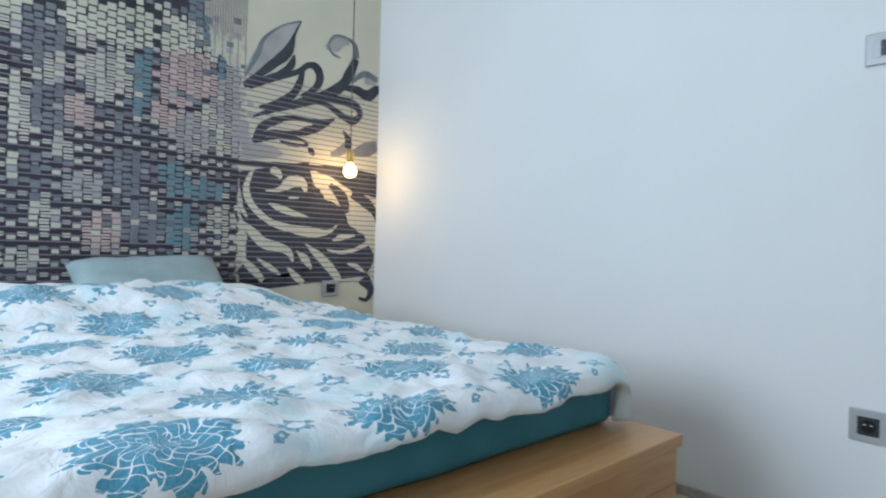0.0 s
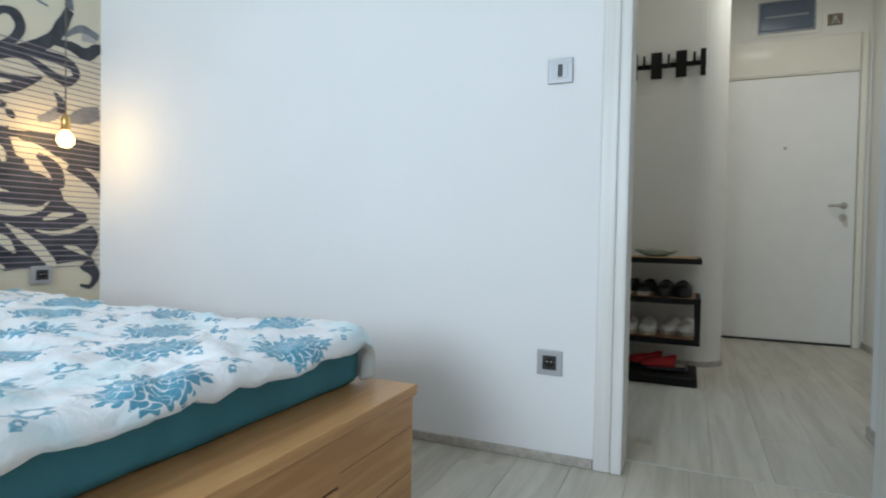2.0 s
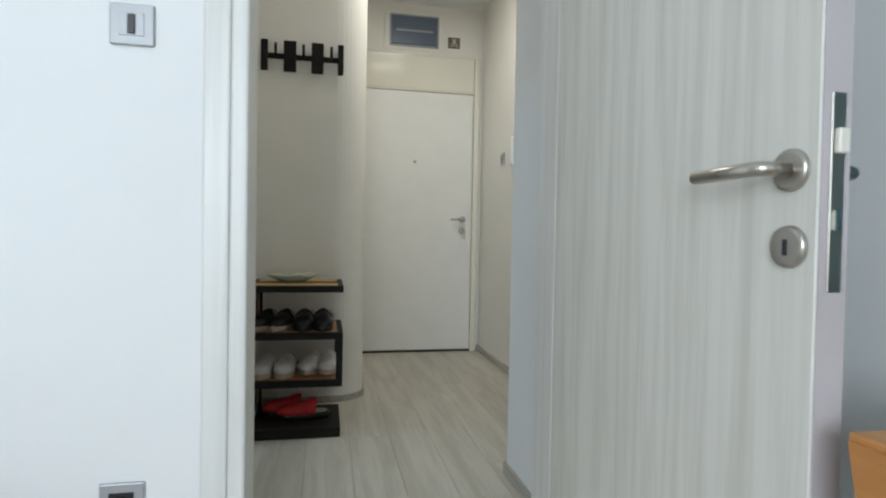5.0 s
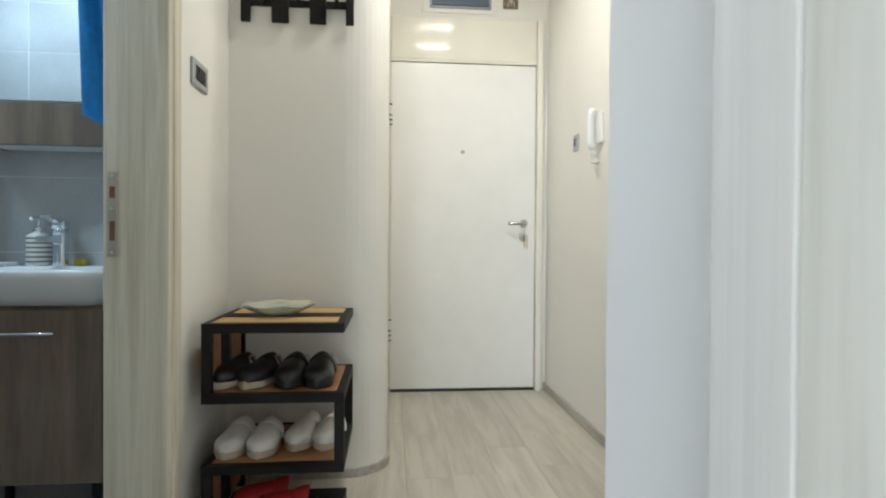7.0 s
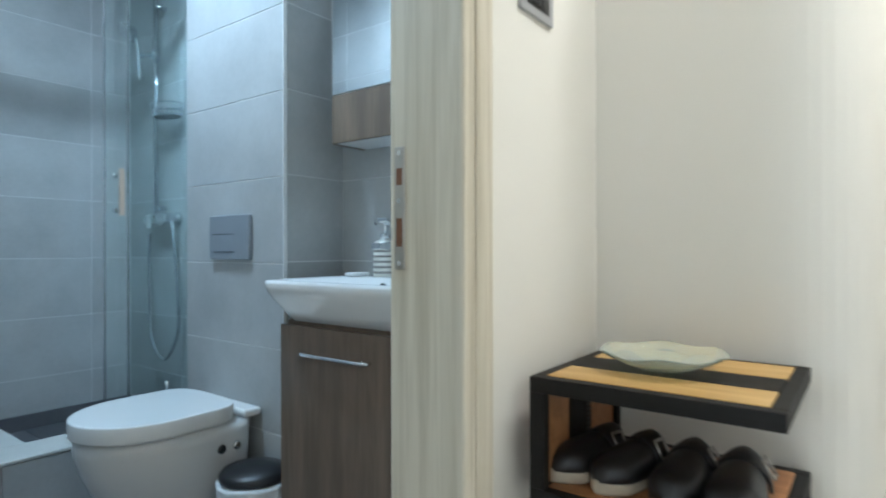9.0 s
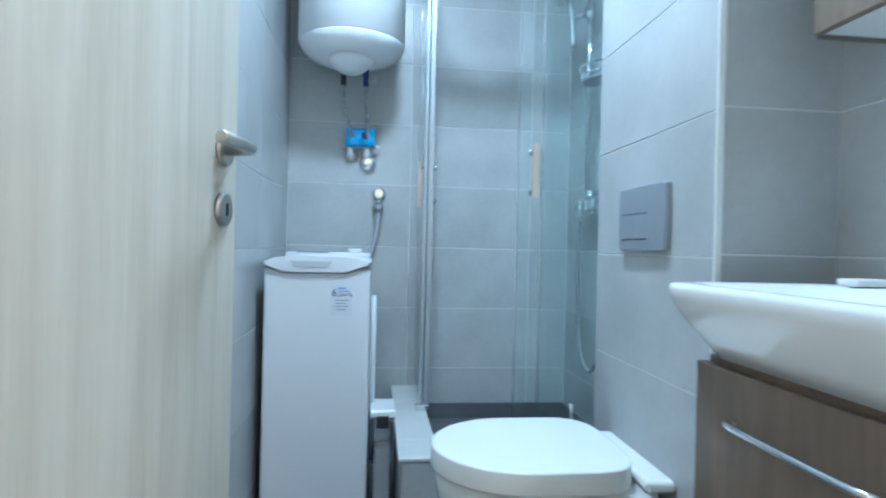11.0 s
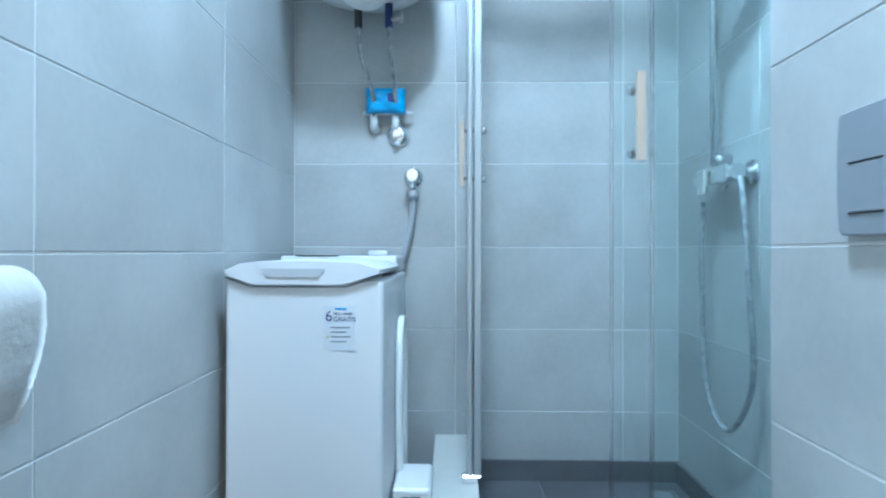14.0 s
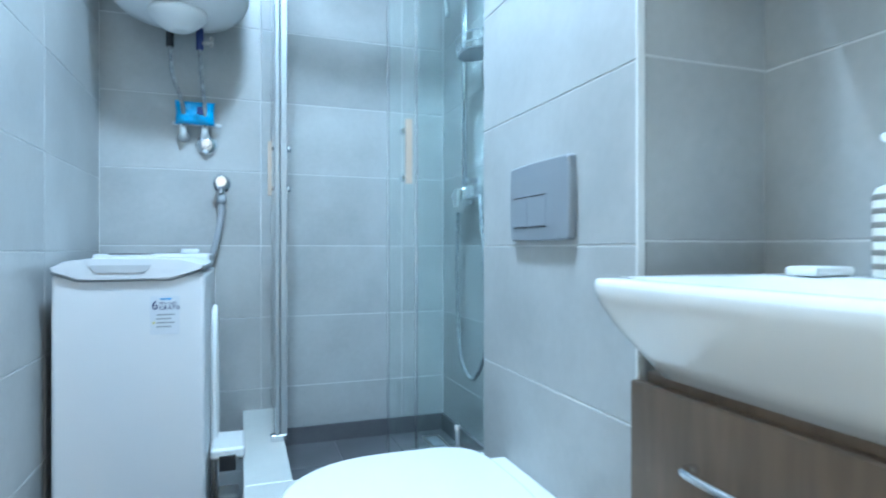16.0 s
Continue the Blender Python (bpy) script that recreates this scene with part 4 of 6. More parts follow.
    stroke((1.653, 1.149, 0.026), (1.734, 1.084, 0.068), (1.759, 0.997, 0.041))
    stroke((1.796, 1.111, 0.048), (1.897, 1.064, 0.057), (1.958, 1.003, 0.036), (1.976, 0.931, 0.011))
    stroke((1.329, 1.211, 0.362), (1.354, 1.112, 0.395), (1.381, 1.027, 0.441), (1.421, 0.941, 0.490), (1.469, 0.854, 0.653), (1.497, 0.780, 0.691), (1.529, 0.690, 0.756), (1.538, 0.609, 0.758))
    stroke((1.517, 1.332, 0.009), (1.535, 1.316, 0.032), (1.555, 1.298, 0.016))
    stroke((1.887, 0.634, 0.078), (1.940, 0.567, 0.047), (1.914, 0.509, 0.025), (1.860, 0.518, 0.014))
    stroke((1.222, 1.193, 0.011), (1.195, 1.131, 0.025), (1.185, 1.083, 0.031), (1.201, 1.028, 0.037), (1.246, 0.975, 0.032), (1.322, 0.925, 0.033), (1.416, 0.900, 0.040), (1.547, 0.884, 0.051), (1.650, 0.888, 0.023), (1.706, 0.928, 0.007), material=M_CREAM)
    stroke((1.309, 1.188, 0.029), (1.345, 1.184, 0.042), (1.368, 1.154, 0.018), material=M_CREAM)
    stroke((1.287, 1.083, 0.006), (1.363, 1.098, 0.027), (1.425, 1.142, 0.058), (1.486, 1.142, 0.053), (1.511, 1.097, 0.016), material=M_CREAM)
    stroke((1.304, 1.021, 0.006), (1.366, 1.000, 0.036), (1.446, 0.978, 0.028), (1.531, 0.962, 0.006), material=M_CREAM)
    stroke((1.152, 1.024, 0.008), (1.170, 0.978, 0.022), (1.191, 0.946, 0.011), material=M_CREAM)
    stroke((1.166, 0.917, 0.022), (1.219, 0.874, 0.043), (1.280, 0.820, 0.053), (1.356, 0.801, 0.048), (1.419, 0.776, 0.037), (1.446, 0.726, 0.012), material=M_CREAM)
    stroke((1.159, 0.755, 0.014), (1.209, 0.705, 0.037), (1.245, 0.671, 0.038), (1.285, 0.628, 0.029), material=M_CREAM)
    stroke((1.252, 0.739, 0.009), (1.313, 0.700, 0.027), (1.375, 0.659, 0.012), material=M_CREAM)
    stroke((1.415, 0.697, 0.012), (1.455, 0.655, 0.034), (1.508, 0.609, 0.028), material=M_CREAM)
    stroke((1.464, 0.783, 0.006), (1.511, 0.742, 0.041), (1.556, 0.687, 0.013), material=M_CREAM)
    stroke((1.516, 0.820, 0.006), (1.584, 0.767, 0.039), (1.656, 0.705, 0.050), (1.711, 0.643, 0.044), (1.738, 0.601, 0.027), material=M_CREAM)
    stroke((1.680, 0.843, 0.010), (1.741, 0.864, 0.034), (1.822, 0.876, 0.010), material=M_CREAM)
    stroke((1.646, 0.792, 0.007), (1.725, 0.778, 0.020), (1.817, 0.792, 0.021), (1.919, 0.837, 0.029), material=M_CREAM)
    stroke((1.778, 0.715, 0.007), (1.839, 0.699, 0.028), (1.901, 0.663, 0.007), material=M_CREAM)
    stroke((1.411, 1.056, 0.006), (1.440, 1.061, 0.012), (1.469, 1.060, 0.006), material=M_CREAM)
    stroke((1.369, 1.446, 0.006), (1.448, 1.450, 0.025), (1.537, 1.459, 0.010), material=M_CREAM)
    stroke((1.397, 1.351, 0.006), (1.451, 1.353, 0.012), (1.494, 1.353, 0.006), material=M_CREAM)
    stroke((1.658, 1.587, 0.007), (1.719, 1.577, 0.024), (1.793, 1.568, 0.034), (1.816, 1.559, 0.010), material=M_CREAM)



mural_scrolls()

# ---- bed ----
BX0, BX1, BY0, BY1 = -0.22, 1.44, 1.05, 3.12
bed = thing("bed", "beech storage bed frame with drawers in the foot end", "bed", (BX0 + BX1) / 2, BY0, 0)
cx = (BX0 + BX1) / 2


def L(x0, x1, y0, y1, z0, z1):
    return (x0 - cx, x1 - cx, y0 - BY0, y1 - BY0, z0, z1)


part("foot_panel", boxes(L(BX0, BX1, BY0 + 0.012, BY0 + 0.16, 0.0, 0.336), bevel=0.002), M_BEECH, bed)
part("foot_top", boxes(L(BX0, BX1 + 0.003, BY0, BY0 + 0.19, 0.337, 0.367), bevel=0.0025, seg=2), M_BEECH, bed)
part("side_panel", boxes(L(BX1 - 0.03, BX1, BY0 + 0.191, BY1, 0.0, 0.35), bevel=0.002), M_BEECH, bed)
part("side_panel", boxes(L(BX0, BX0 + 0.03, BY0 + 0.191, BY1, 0.0, 0.35), bevel=0.002), M_BEECH, bed)
part("head_panel", boxes(L(BX0 + 0.031, BX1 - 0.031, BY1 - 0.03, BY1, 0.0, 0.35)), M_BEECH, bed)
part("slat_base", boxes(L(BX0 + 0.031, BX1 - 0.031, BY0 + 0.192, BY1 - 0.031, 0.30, 0.345)), M_BEECH, bed)
for x0, x1 in ((0.285, 1.048), (-0.20, 0.28)):
    dr = part("drawer_front", boxes(L(x0, x1, BY0 + 0.004, BY0 + 0.0115, 0.03, 0.214), bevel=0.002), M_BEECH, bed)
    # Thin brown sheet round the drawer puts the gap's shade into colour.
    part("shadow_gap", boxes(L(x0 - 0.004, x1 + 0.004, BY0 + 0.0112, BY0 + 0.0119, 0.026, 0.218)), M_BROWN, dr)
for zz in (0.115, 0.245):
    part("panel_joint", boxes(L(1.055, BX1 - 0.001, BY0 + 0.0112, BY0 + 0.0119, zz - 0.0006, zz + 0.0006)), M_BROWN, bed)

mt = thing("mattress", "thick mattress in a teal fitted sheet", "mattress", cx, BY0, 0.367)
bm = bmesh.new()
box(bm, BX0 + 0.05 - cx, 1.385 - cx, 0.155, 2.04, 0.0005, 0.14, bevel=0.035, seg=4)
bmesh.ops.subdivide_edges(bm, edges=[e for e in bm.edges if e.calc_length() > 0.3], cuts=30, use_grid_fill=True)
for v in bm.verts:
    n3 = noise.noise(Vector((v.co.x * 7, v.co.y * 7, v.co.z * 4))) * 0.006 + noise.noise(Vector((v.co.x * 9 + v.co.z * 30, v.co.y * 7, v.co.z * 12))) * 0.004
    v.co.y += n3
part("cover", bm, M_SHEET, mt, smooth=True)


def duvet():
    """A puffed quilt draped over the mattress, with a print laid out flat."""
    x0, x1, y0, y1 = -0.30, 1.485, 1.115, 2.86
    nx, ny, th = 120, 110, 0.030
    bm = bmesh.new()
    uvl = bm.loops.layers.uv.new("cloth")
    top, low = [], []
    for j in range(ny + 1):
        rt, rl = [], []
        for i in range(nx + 1):
            u, v = i / nx, j / ny
            x, y = x0 + (x1 - x0) * u, y0 + (y1 - y0) * v
            base = 0.528
            swell = 0.120 / (1 + math.exp(-(y - 2.40) * 10)) * (1 - 0.9 / (1 + math.exp(-(x - 1.12) * 13)))
            crease = (1 - min(1.0, 5.0 * abs(noise.noise(Vector((x * 3.5 + y * 2.2, y * 3.2 - x, 11)))))) ** 2
            wr = 0.011 * crease + 0.020 * noise.noise(Vector((x * 2.6, y * 2.8, 0))) + 0.019 * noise.noise(Vector((x * 7 + y * 3, y * 6, 2))) + 0.018 * abs(noise.noise(Vector((x * 9 - y * 6, y * 11, 5)))) + 0.004 * noise.noise(Vector((x * 25 + y * 12, y * 22, 5)))
            z = base + swell + wr
            xx, yy, rr = x, y, 0.055
            sx = max(0.0, x - 1.355)
            sx *= 1 - 0.2 * max(0.0, min(1.0, (1.26 - y) / 0.12))
            sy = max(0.0, 1.195 - y)
            s = math.hypot(sx, sy)
            if s > 0:
                dx, dy = sx / s, sy / s
                a = min(s / rr, math.pi / 2)
                wave = 0.012 * noise.noise(Vector((x * 5 + y * 5, 3, 1))) * min(1, s * 14)
                out = (rr - 0.012 * dx) * math.sin(a) + wave
                xx, yy = min(x, 1.355) + dx * out, max(y, 1.195) - dy * out
                hang = max(0.0, s - rr * math.pi / 2) * (1.0 + 0.45 * noise.noise(Vector((x * 3, 8, 2))))
                z -= rr * (1 - math.cos(a)) + hang
                fall = max(0.0, min(1.0, (x - 1.28) / 0.14)) * max(0.0, min(1.0, (1.34 - y) / 0.16))
                z -= 0.085 * fall * fall * min(1.0, s / 0.09)
                z = max(z, 0.385)
            ex, ey = min(1.0, sx / rr), min(1.0, sy / rr)
            rt.append(bm.verts.new((xx, yy, z)))
            edge = min(u, 1 - u, v, 1 - v) * 25
            rl.append(bm.verts.new((xx - th * ex, yy + th * ey, z - th * min(1.0, 0.35 + edge) * (1 - 0.7 * max(ex, ey)))))
        top.append(rt)
        low.append(rl)
    for j in range(ny):
        for i in range(nx):
            f = bm.faces.new((top[j][i], top[j][i + 1], top[j + 1][i + 1], top[j + 1][i]))
            f.smooth = True
            for lp, (a, b) in zip(f.loops, ((i, j), (i + 1, j), (i + 1, j + 1), (i, j + 1))):
                lp[uvl].uv = (x0 + (x1 - x0) * a / nx, y0 + (y1 - y0) * b / ny)
            f = bm.faces.new((low[j][i], low[j + 1][i], low[j + 1][i + 1], low[j][i + 1]))
            f.smooth = True
    rim = [(0, i) for i in range(nx + 1)] + [(j, nx) for j in range(1, ny + 1)] + [(ny, i) for i in range(nx - 1, -1, -1)] + [(j, 0) for j in range(ny - 1, 0, -1)]
    for (a, b), (c, d) in zip(rim, rim[1:] + rim[:1]):
        f = bm.faces.new((top[a][b], low[a][b], low[c][d], top[c][d]))
        f.smooth = True
        for lp, (jj, ii) in zip(f.loops, ((a, b), (a, b), (c, d), (c, d))):
            lp[uvl].uv = (x0 + (x1 - x0) * ii / nx, y0 + (y1 - y0) * jj / ny)
    return bm


tagged(new("duvet", mesh_of("duvet", duvet(), M_DUVET)), "white cotton duvet printed with blue medallions, spread over the bed", "duvet")


def pillow_mesh(w, d, h):
    bm = bmesh.new()
    n = 20
    grid = {}
    for s in (1, -1):
        for i in range(n + 1):
            for j in range(n + 1):
                u, v = i / n * 2 - 1, j / n * 2 - 1
                e = max(0.0, (1 - u ** 4) * (1 - v ** 4)) ** 0.5
                pinch = 1 - 0.07 * (u * u * (1 - v * v) + v * v * (1 - u * u)) * 0 - 0.05 * (1 - abs(u * v))
                if e == 0 and s < 0:
                    grid[s, i, j] = grid[1, i, j]
                    continue
                wob = 0.05 * noise.noise(Vector((u * 2.2, v * 2.2, s))) + 0.045 * noise.noise(Vector((u * 6 + v * 3, v * 4, s)))
                grid[s, i, j] = bm.verts.new((u * w / 2 * pinch, v * d / 2 * pinch, s * h / 2 * e * (1 + wob * 3)))
        for i in range(n):
            for j in range(n):
                q = (grid[s, i, j], grid[s, i + 1, j], grid[s, i + 1, j + 1], grid[s, i, j + 1])
                if len(set(q)) == 4:
                    bm.faces.new(q if s > 0 else q[::-1]).smooth = True
    return bm


pw = tagged(new("pillow", mesh_of("pillow", pillow_mesh(0.60, 0.42, 0.13), M_PILLOW)), "sage green satin pillow propped at the bed head", "pillow")
pw.matrix_world = pose(0.74, 2.96, 0.612, 35, -2, 3)

# ---- desk, stool, hanging ----
DX, DY = 1.126, -0.192
desk = thing("desk", "orange beech desk with slanted sides and a drawer", "desk", DX, DY, 0)
bm = bmesh.new()
loft(bm, [[(0, yy, 0.749), (-0.03, yy, 0.60), (-1.02, yy, 0.60), (-1.05, yy, 0.749)] for yy in (-0.006, -0.42)], smooth=False)
bmesh.ops.bevel(bm, geom=bm.edges[:], offset=0.002, segments=1, affect="EDGES")
part("body", bm, M_DESK, desk)
bm = bmesh.new()
loft(bm, [[(-0.006, yy, 0.742), (-0.034, yy, 0.606), (-1.016, yy, 0.606), (-1.044, yy, 0.742)] for yy in (0.0, -0.0058)], smooth=False)
df = part("drawer_front", bm, M_DESK, desk)
part("handle", boxes((-0.72, -0.155, 0.012, 0.028, 0.684, 0.696), (-0.165, -0.157, 0.0005, 0.012, 0.686, 0.694), (-0.718, -0.710, 0.0005, 0.012, 0.686, 0.694), bevel=0.002), M_SILVER, df, "flat silver bar handle")
for xx in (-0.005, -1.045):
    for yy in (-0.06, -0.36):
        bm = bmesh.new()
        s = 1 if xx > -0.5 else -1
        path = [(xx, 0.60), (xx - s * 0.028, 0.55), (xx - s * 0.012, 0.46), (xx + s * 0.02, 0.0)]
        loft(bm, [[(px - 0.02, yy - 0.02, pz), (px + 0.02, yy - 0.02, pz), (px + 0.02, yy + 0.02, pz), (px - 0.02, yy + 0.02, pz)] for px, pz in path], smooth=False)
        part("leg", bm, M_LEG, desk, "bent dark metal leg")

stool = thing("stool", "low stool with a round turquoise cushion under the desk", "stool", 0.86, -0.27, 0.0)
bm = bmesh.new()
lathe(bm, [(0.05, 0.428), (0.19, 0.43), (0.20, 0.438), (0.20, 0.453), (0.19, 0.458)], 36)
part("seat", bm, M_DESK, stool)
bm = bmesh.new()
lathe(bm, [(0.02, 0.4585), (0.19, 0.459), (0.212, 0.476), (0.212, 0.496), (0.18, 0.518), (0.10, 0.528), (0.01, 0.53)], 40)
part("cushion", bm, M_CUSHION, stool, "turquoise fabric cushion")
for k in range(4):
    a = k * math.pi / 2 + 0.8
    bm = bmesh.new()
    tube(bm, [(0.15 * math.cos(a), 0.15 * math.sin(a), 0.43), (0.19 * math.cos(a), 0.19 * math.sin(a), 0.0)], [0.017, 0.013], 10)
    part("leg", bm, M_DESK, stool)

wh2 = thing("wall_hanging", "teal woven wool wall hanging on a white rod", "wall hanging", 0.93, SOUTH_Y, 1.25)
bm = bmesh.new()
nx, nz = 60, 120
vv = [[bm.verts.new((0.40 - 0.80 * i / nx, 0.012 + 0.0018 * math.sin(j * 1.3 + 0.7 * math.sin(i * 0.5)) + 0.003 * noise.noise(Vector((i * 0.4, j * 0.4, 0))), -0.47 + 0.95 * j / nz)) for i in range(nx + 1)] for j in range(nz + 1)]
for j in range(nz):
    for i in range(nx):
        bm.faces.new((vv[j][i], vv[j][i + 1], vv[j + 1][i + 1], vv[j + 1][i])).smooth = True
bmesh.ops.solidify(bm, geom=bm.faces[:], thickness=-0.006)
part("weave", bm, M_WEAVE, wh2)
for xx in (0.412, -0.412):
    bm = bmesh.new()
    lathe(bm, [(0.004, -0.017), (0.012, -0.013), (0.017, 0.0), (0.012, 0.013), (0.004, 0.017)], 16, (xx, 0.019, -0.195))
    part("end_knob", bm, M_WPLAST, wh2, "white round end knob")
bm = bmesh.new()
tube(bm, [(0.408, 0.005, -0.195), (-0.408, 0.005, -0.195)], 0.004, 10)
part("rod", bm, M_WPLAST, wh2)

# ---- shoe rack ----
RX, RY = 3.43, 0.49
rack = thing("shoe_rack", "black steel and wood zigzag shoe rack against the wall", "shoe rack", RX, RY, 0)
YL, YR, XB, TB = 0.228, -0.226, 0.44, 0.032


def frame_bar(y0, y1, z0, z1, x0, name="frame_bar"):
    part(name, boxes((x0, x0 + 0.026, y0, y1, z0, z1), bevel=0.0015), M_BLACKM, rack)


for x0 in (0.0, XB - 0.026):
    frame_bar(YR, YL, 0.668, 0.70, x0)
    frame_bar(YL - TB, YL, 0.4725, 0.6675, x0, "post")
    frame_bar(YR, YL, 0.44, 0.472, x0)
    frame_bar(YR, YR + TB, 0.2415, 0.4395, x0, "post")
    frame_bar(YR, YL, 0.209, 0.241, x0)
    frame_bar(YL - TB, YL, 0.0, 0.2085, x0, "post")
for y0, z0 in ((YR, 0.668), (YL - 0.026, 0.668), (YR, 0.44), (YL - 0.026, 0.44), (YR, 0.209), (YL - 0.026, 0.209)):
    part("cross_bar", boxes((0.0265, XB - 0.0265, y0, y0 + 0.026, z0, z0 + 0.032), bevel=0.0015), M_BLACKM, rack)
for x0, x1, mm in ((0.027, 0.145, M_RACKW), (0.148, 0.268, M_BLACKM), (0.271, XB - 0.027, M_RACKW)):
    part("top_board", boxes((x0, x1, YR + 0.027, YL - 0.027, 0.69, 0.7015), bevel=0.001), mm, rack)
part("shelf_board", boxes((0.027, XB - 0.027, YR + 0.027, YL - 0.027, 0.455, 0.4725), bevel=0.001), M_SHELFW, rack)
part("shelf_board", boxes((0.027, XB - 0.027, YR + 0.027, YL - 0.027, 0.224, 0.2415), bevel=0.001), M_SHELFW, rack)
for z0, z1 in ((0.473, 0.667), (0.03, 0.208)):
    for k in range(int((z1 - z0) / 0.011) - 1):
        part("rack_tooth", boxes((0.236, 0.262, YL - 0.0255, YL - 0.0222, z0 + 0.006 + k * 0.011, z0 + 0.011 + k * 0.011)), M_BLACK, rack)
    for x0, x1, mm in ((0.027, 0.145, M_SHELFW), (0.148, 0.268, M_BLACKM), (0.271, XB - 0.027, M_SHELFW)):
        part("side_board", boxes((x0, x1, YL - 0.022, YL - 0.010, z0, z1), bevel=0.001), mm, rack)
part("base_plate", boxes((-0.11, 0.27, YR + 0.01, YL - 0.033, 0.0, 0.045), bevel=0.003), M_BLACKM, rack, "black base plate")


def clog(name, upper, sole, label, group, x, y, z, rz, tilt=0.0, s=1.0, dark_sole=False):
    """A closed-toe clog, open at the heel, with a strap. Toe towards local +x."""
    t = thing(name, label, "shoe", x, y, z, rz, group)
    ln, wd = 0.255 * s, 0.092 * s

    def half(u):
        heel = 0.36 + 0.05 * math.sin(math.pi * u)
        w = heel + 0.14 * math.sin(math.pi * min(1, max(0, (u - 0.25) / 0.95)))
        end = min(1.0, (u / 0.10) ** 0.5 if u < 0.10 else 1.0, ((1 - u) / 0.16) ** 0.5 if u > 0.84 else 1.0)
        return wd * w * max(0.05, end)

    n = 18
    bm = bmesh.new()
    us = [0.002 + 0.996 * k / n for k in range(n + 1)]
    outline = [(ln * (u - 0.5), half(u)) for u in us] + [(ln * (u - 0.5), -half(u)) for u in reversed(us)]
    loft(bm, [[(a, b * 0.94, 0.0) for a, b in outline], [(a, b, 0.006) for a, b in outline], [(a, b, 0.024) for a, b in outline], [(a, b * 0.96, 0.028) for a, b in outline]])
    part("sole", bm, sole, t)
    bm = bmesh.new()
    rings = []
    for k in range(15):
        u = 0.40 + 0.596 * k / 14
        q0 = k / 14
        hgt = (0.058 - 0.018 * q0 ** 0.8) * max(0.10, (1 - q0 ** 7) ** 0.5)
        hw = half(u) * 1.03
        ring = []
        for q in range(13):
            a = math.pi * q / 12
            ring.append((ln * (u - 0.5), hw * math.copysign(abs(math.cos(a)) ** (1.0 - 0.25 * q0), math.cos(a)), 0.024 + hgt * math.sin(a) ** (0.82 - 0.2 * q0)))
        inner = [(p[0], p[1] * 0.93, 0.024 + (p[2] - 0.024) * 0.93) for p in reversed(ring)]
        rings.append(ring + inner)
    loft(bm, rings)
    part("upper", bm, upper, t)
    bm = bmesh.new()
    rings = []
    for k in range(7):
        u = 0.29 + 0.16 * k / 6
        lip = 0.004 * math.sin(math.pi * k / 6)
        hw = half(u) * 1.03 + 0.006 + lip
        top = 0.092 - 0.010 * (k / 6) + lip
        ring = [(ln * (u - 0.5) - 0.014 * math.sin(math.pi * q / 12) * (1 - k / 6), hw * math.copysign(abs(math.cos(math.pi * q / 12)) ** 1.15, math.cos(math.pi * q / 12)), 0.026 + (top - 0.026) * math.sin(math.pi * q / 12) ** 0.9) for q in range(13)]
        rings.append(ring + [(p[0], p[1] * 0.93, 0.026 + (p[2] - 0.026) * 0.945) for p in reversed(ring)])
    loft(bm, rings)
    st = part("strap", bm, upper, t)
    if dark_sole:
        bm = bmesh.new()
        bx, by, bz = ln * (-0.12), half(0.4) * 0.90, 0.070
        for a0, a1 in (((-0.015, -0.016), (0.015, -0.016)), ((0.015, -0.016), (0.015, 0.016)), ((0.015, 0.016), (-0.015, 0.016)), ((-0.015, 0.016), (-0.015, -0.016))):
            tube(bm, [(bx + a0[0], by + 0.008 - a0[1] * 0.6, bz + a0[1]), (bx + a1[0], by + 0.008 - a1[1] * 0.6, bz + a1[1])], 0.0028, 6)
        part("buckle", bm, M_STEEL, st, "silver buckle")
    bm = bmesh.new()
    ft = [(ln * (u - 0.5) * 0.9 - 0.004, half(u) * 0.82) for u in us] + [(ln * (u - 0.5) * 0.9 - 0.004, -half(u) * 0.82) for u in reversed(us)]
    loft(bm, [[(a, b, 0.0285) for a, b in ft], [(a, b, 0.032) for a, b in ft]])
    part("insole", bm, M_SOLE if not dark_sole else M_BLACK, t)
    return t


for k, (yy, rz) in enumerate(((0.650, 160), (0.560, 164), (0.455, 178), (0.360, 181))):
    clog("clog", M_LEATHER, M_SOLE if k < 2 else M_BLACK, "black leather clog with a buckled strap on the shoe rack", "black clogs", 3.60, yy, 0.4735, rz, dark_sole=True)
for k, (yy, rz) in enumerate(((0.645, 172), (0.545, 176), (0.420, 168), (0.330, 174))):
    clog("clog", M_WLEATHER, M_SOLE, "white leather clog on the lower rack shelf", "white clogs", 3.60 if k < 2 else 3.66, yy, 0.2420, rz)
clog("slipper", M_RED, M_BLACK, "red slipper with black sole on the rack base", "red slippers", 3.50, 0.45, 0.0455, 96)
clog("slipper", M_RED, M_BLACK, "red slipper with black sole on the rack base", "red slippers", 3.58, 0.53, 0.0455, 100)

bowl = bmesh.new()
prof = [(0.03, 0.0), (0.06, 0.004), (0.10, 0.020), (0.128, 0.036), (0.130, 0.040), (0.125, 0.040), (0.098, 0.025), (0.058, 0.010), (0.002, 0.008)]
lathe(bowl, prof, 48)
for v in bowl.verts:
    a = math.atan2(v.co.y, v.co.x)
    rr = v.co.xy.length
    v.co.z += 0.0035 * math.sin(6 * a) * (rr / 0.13) ** 2
bo = thing("glass_bowl", "shallow wavy green glass bowl on top of the shoe rack", "bowl", 3.645, 0.515, 0.702)
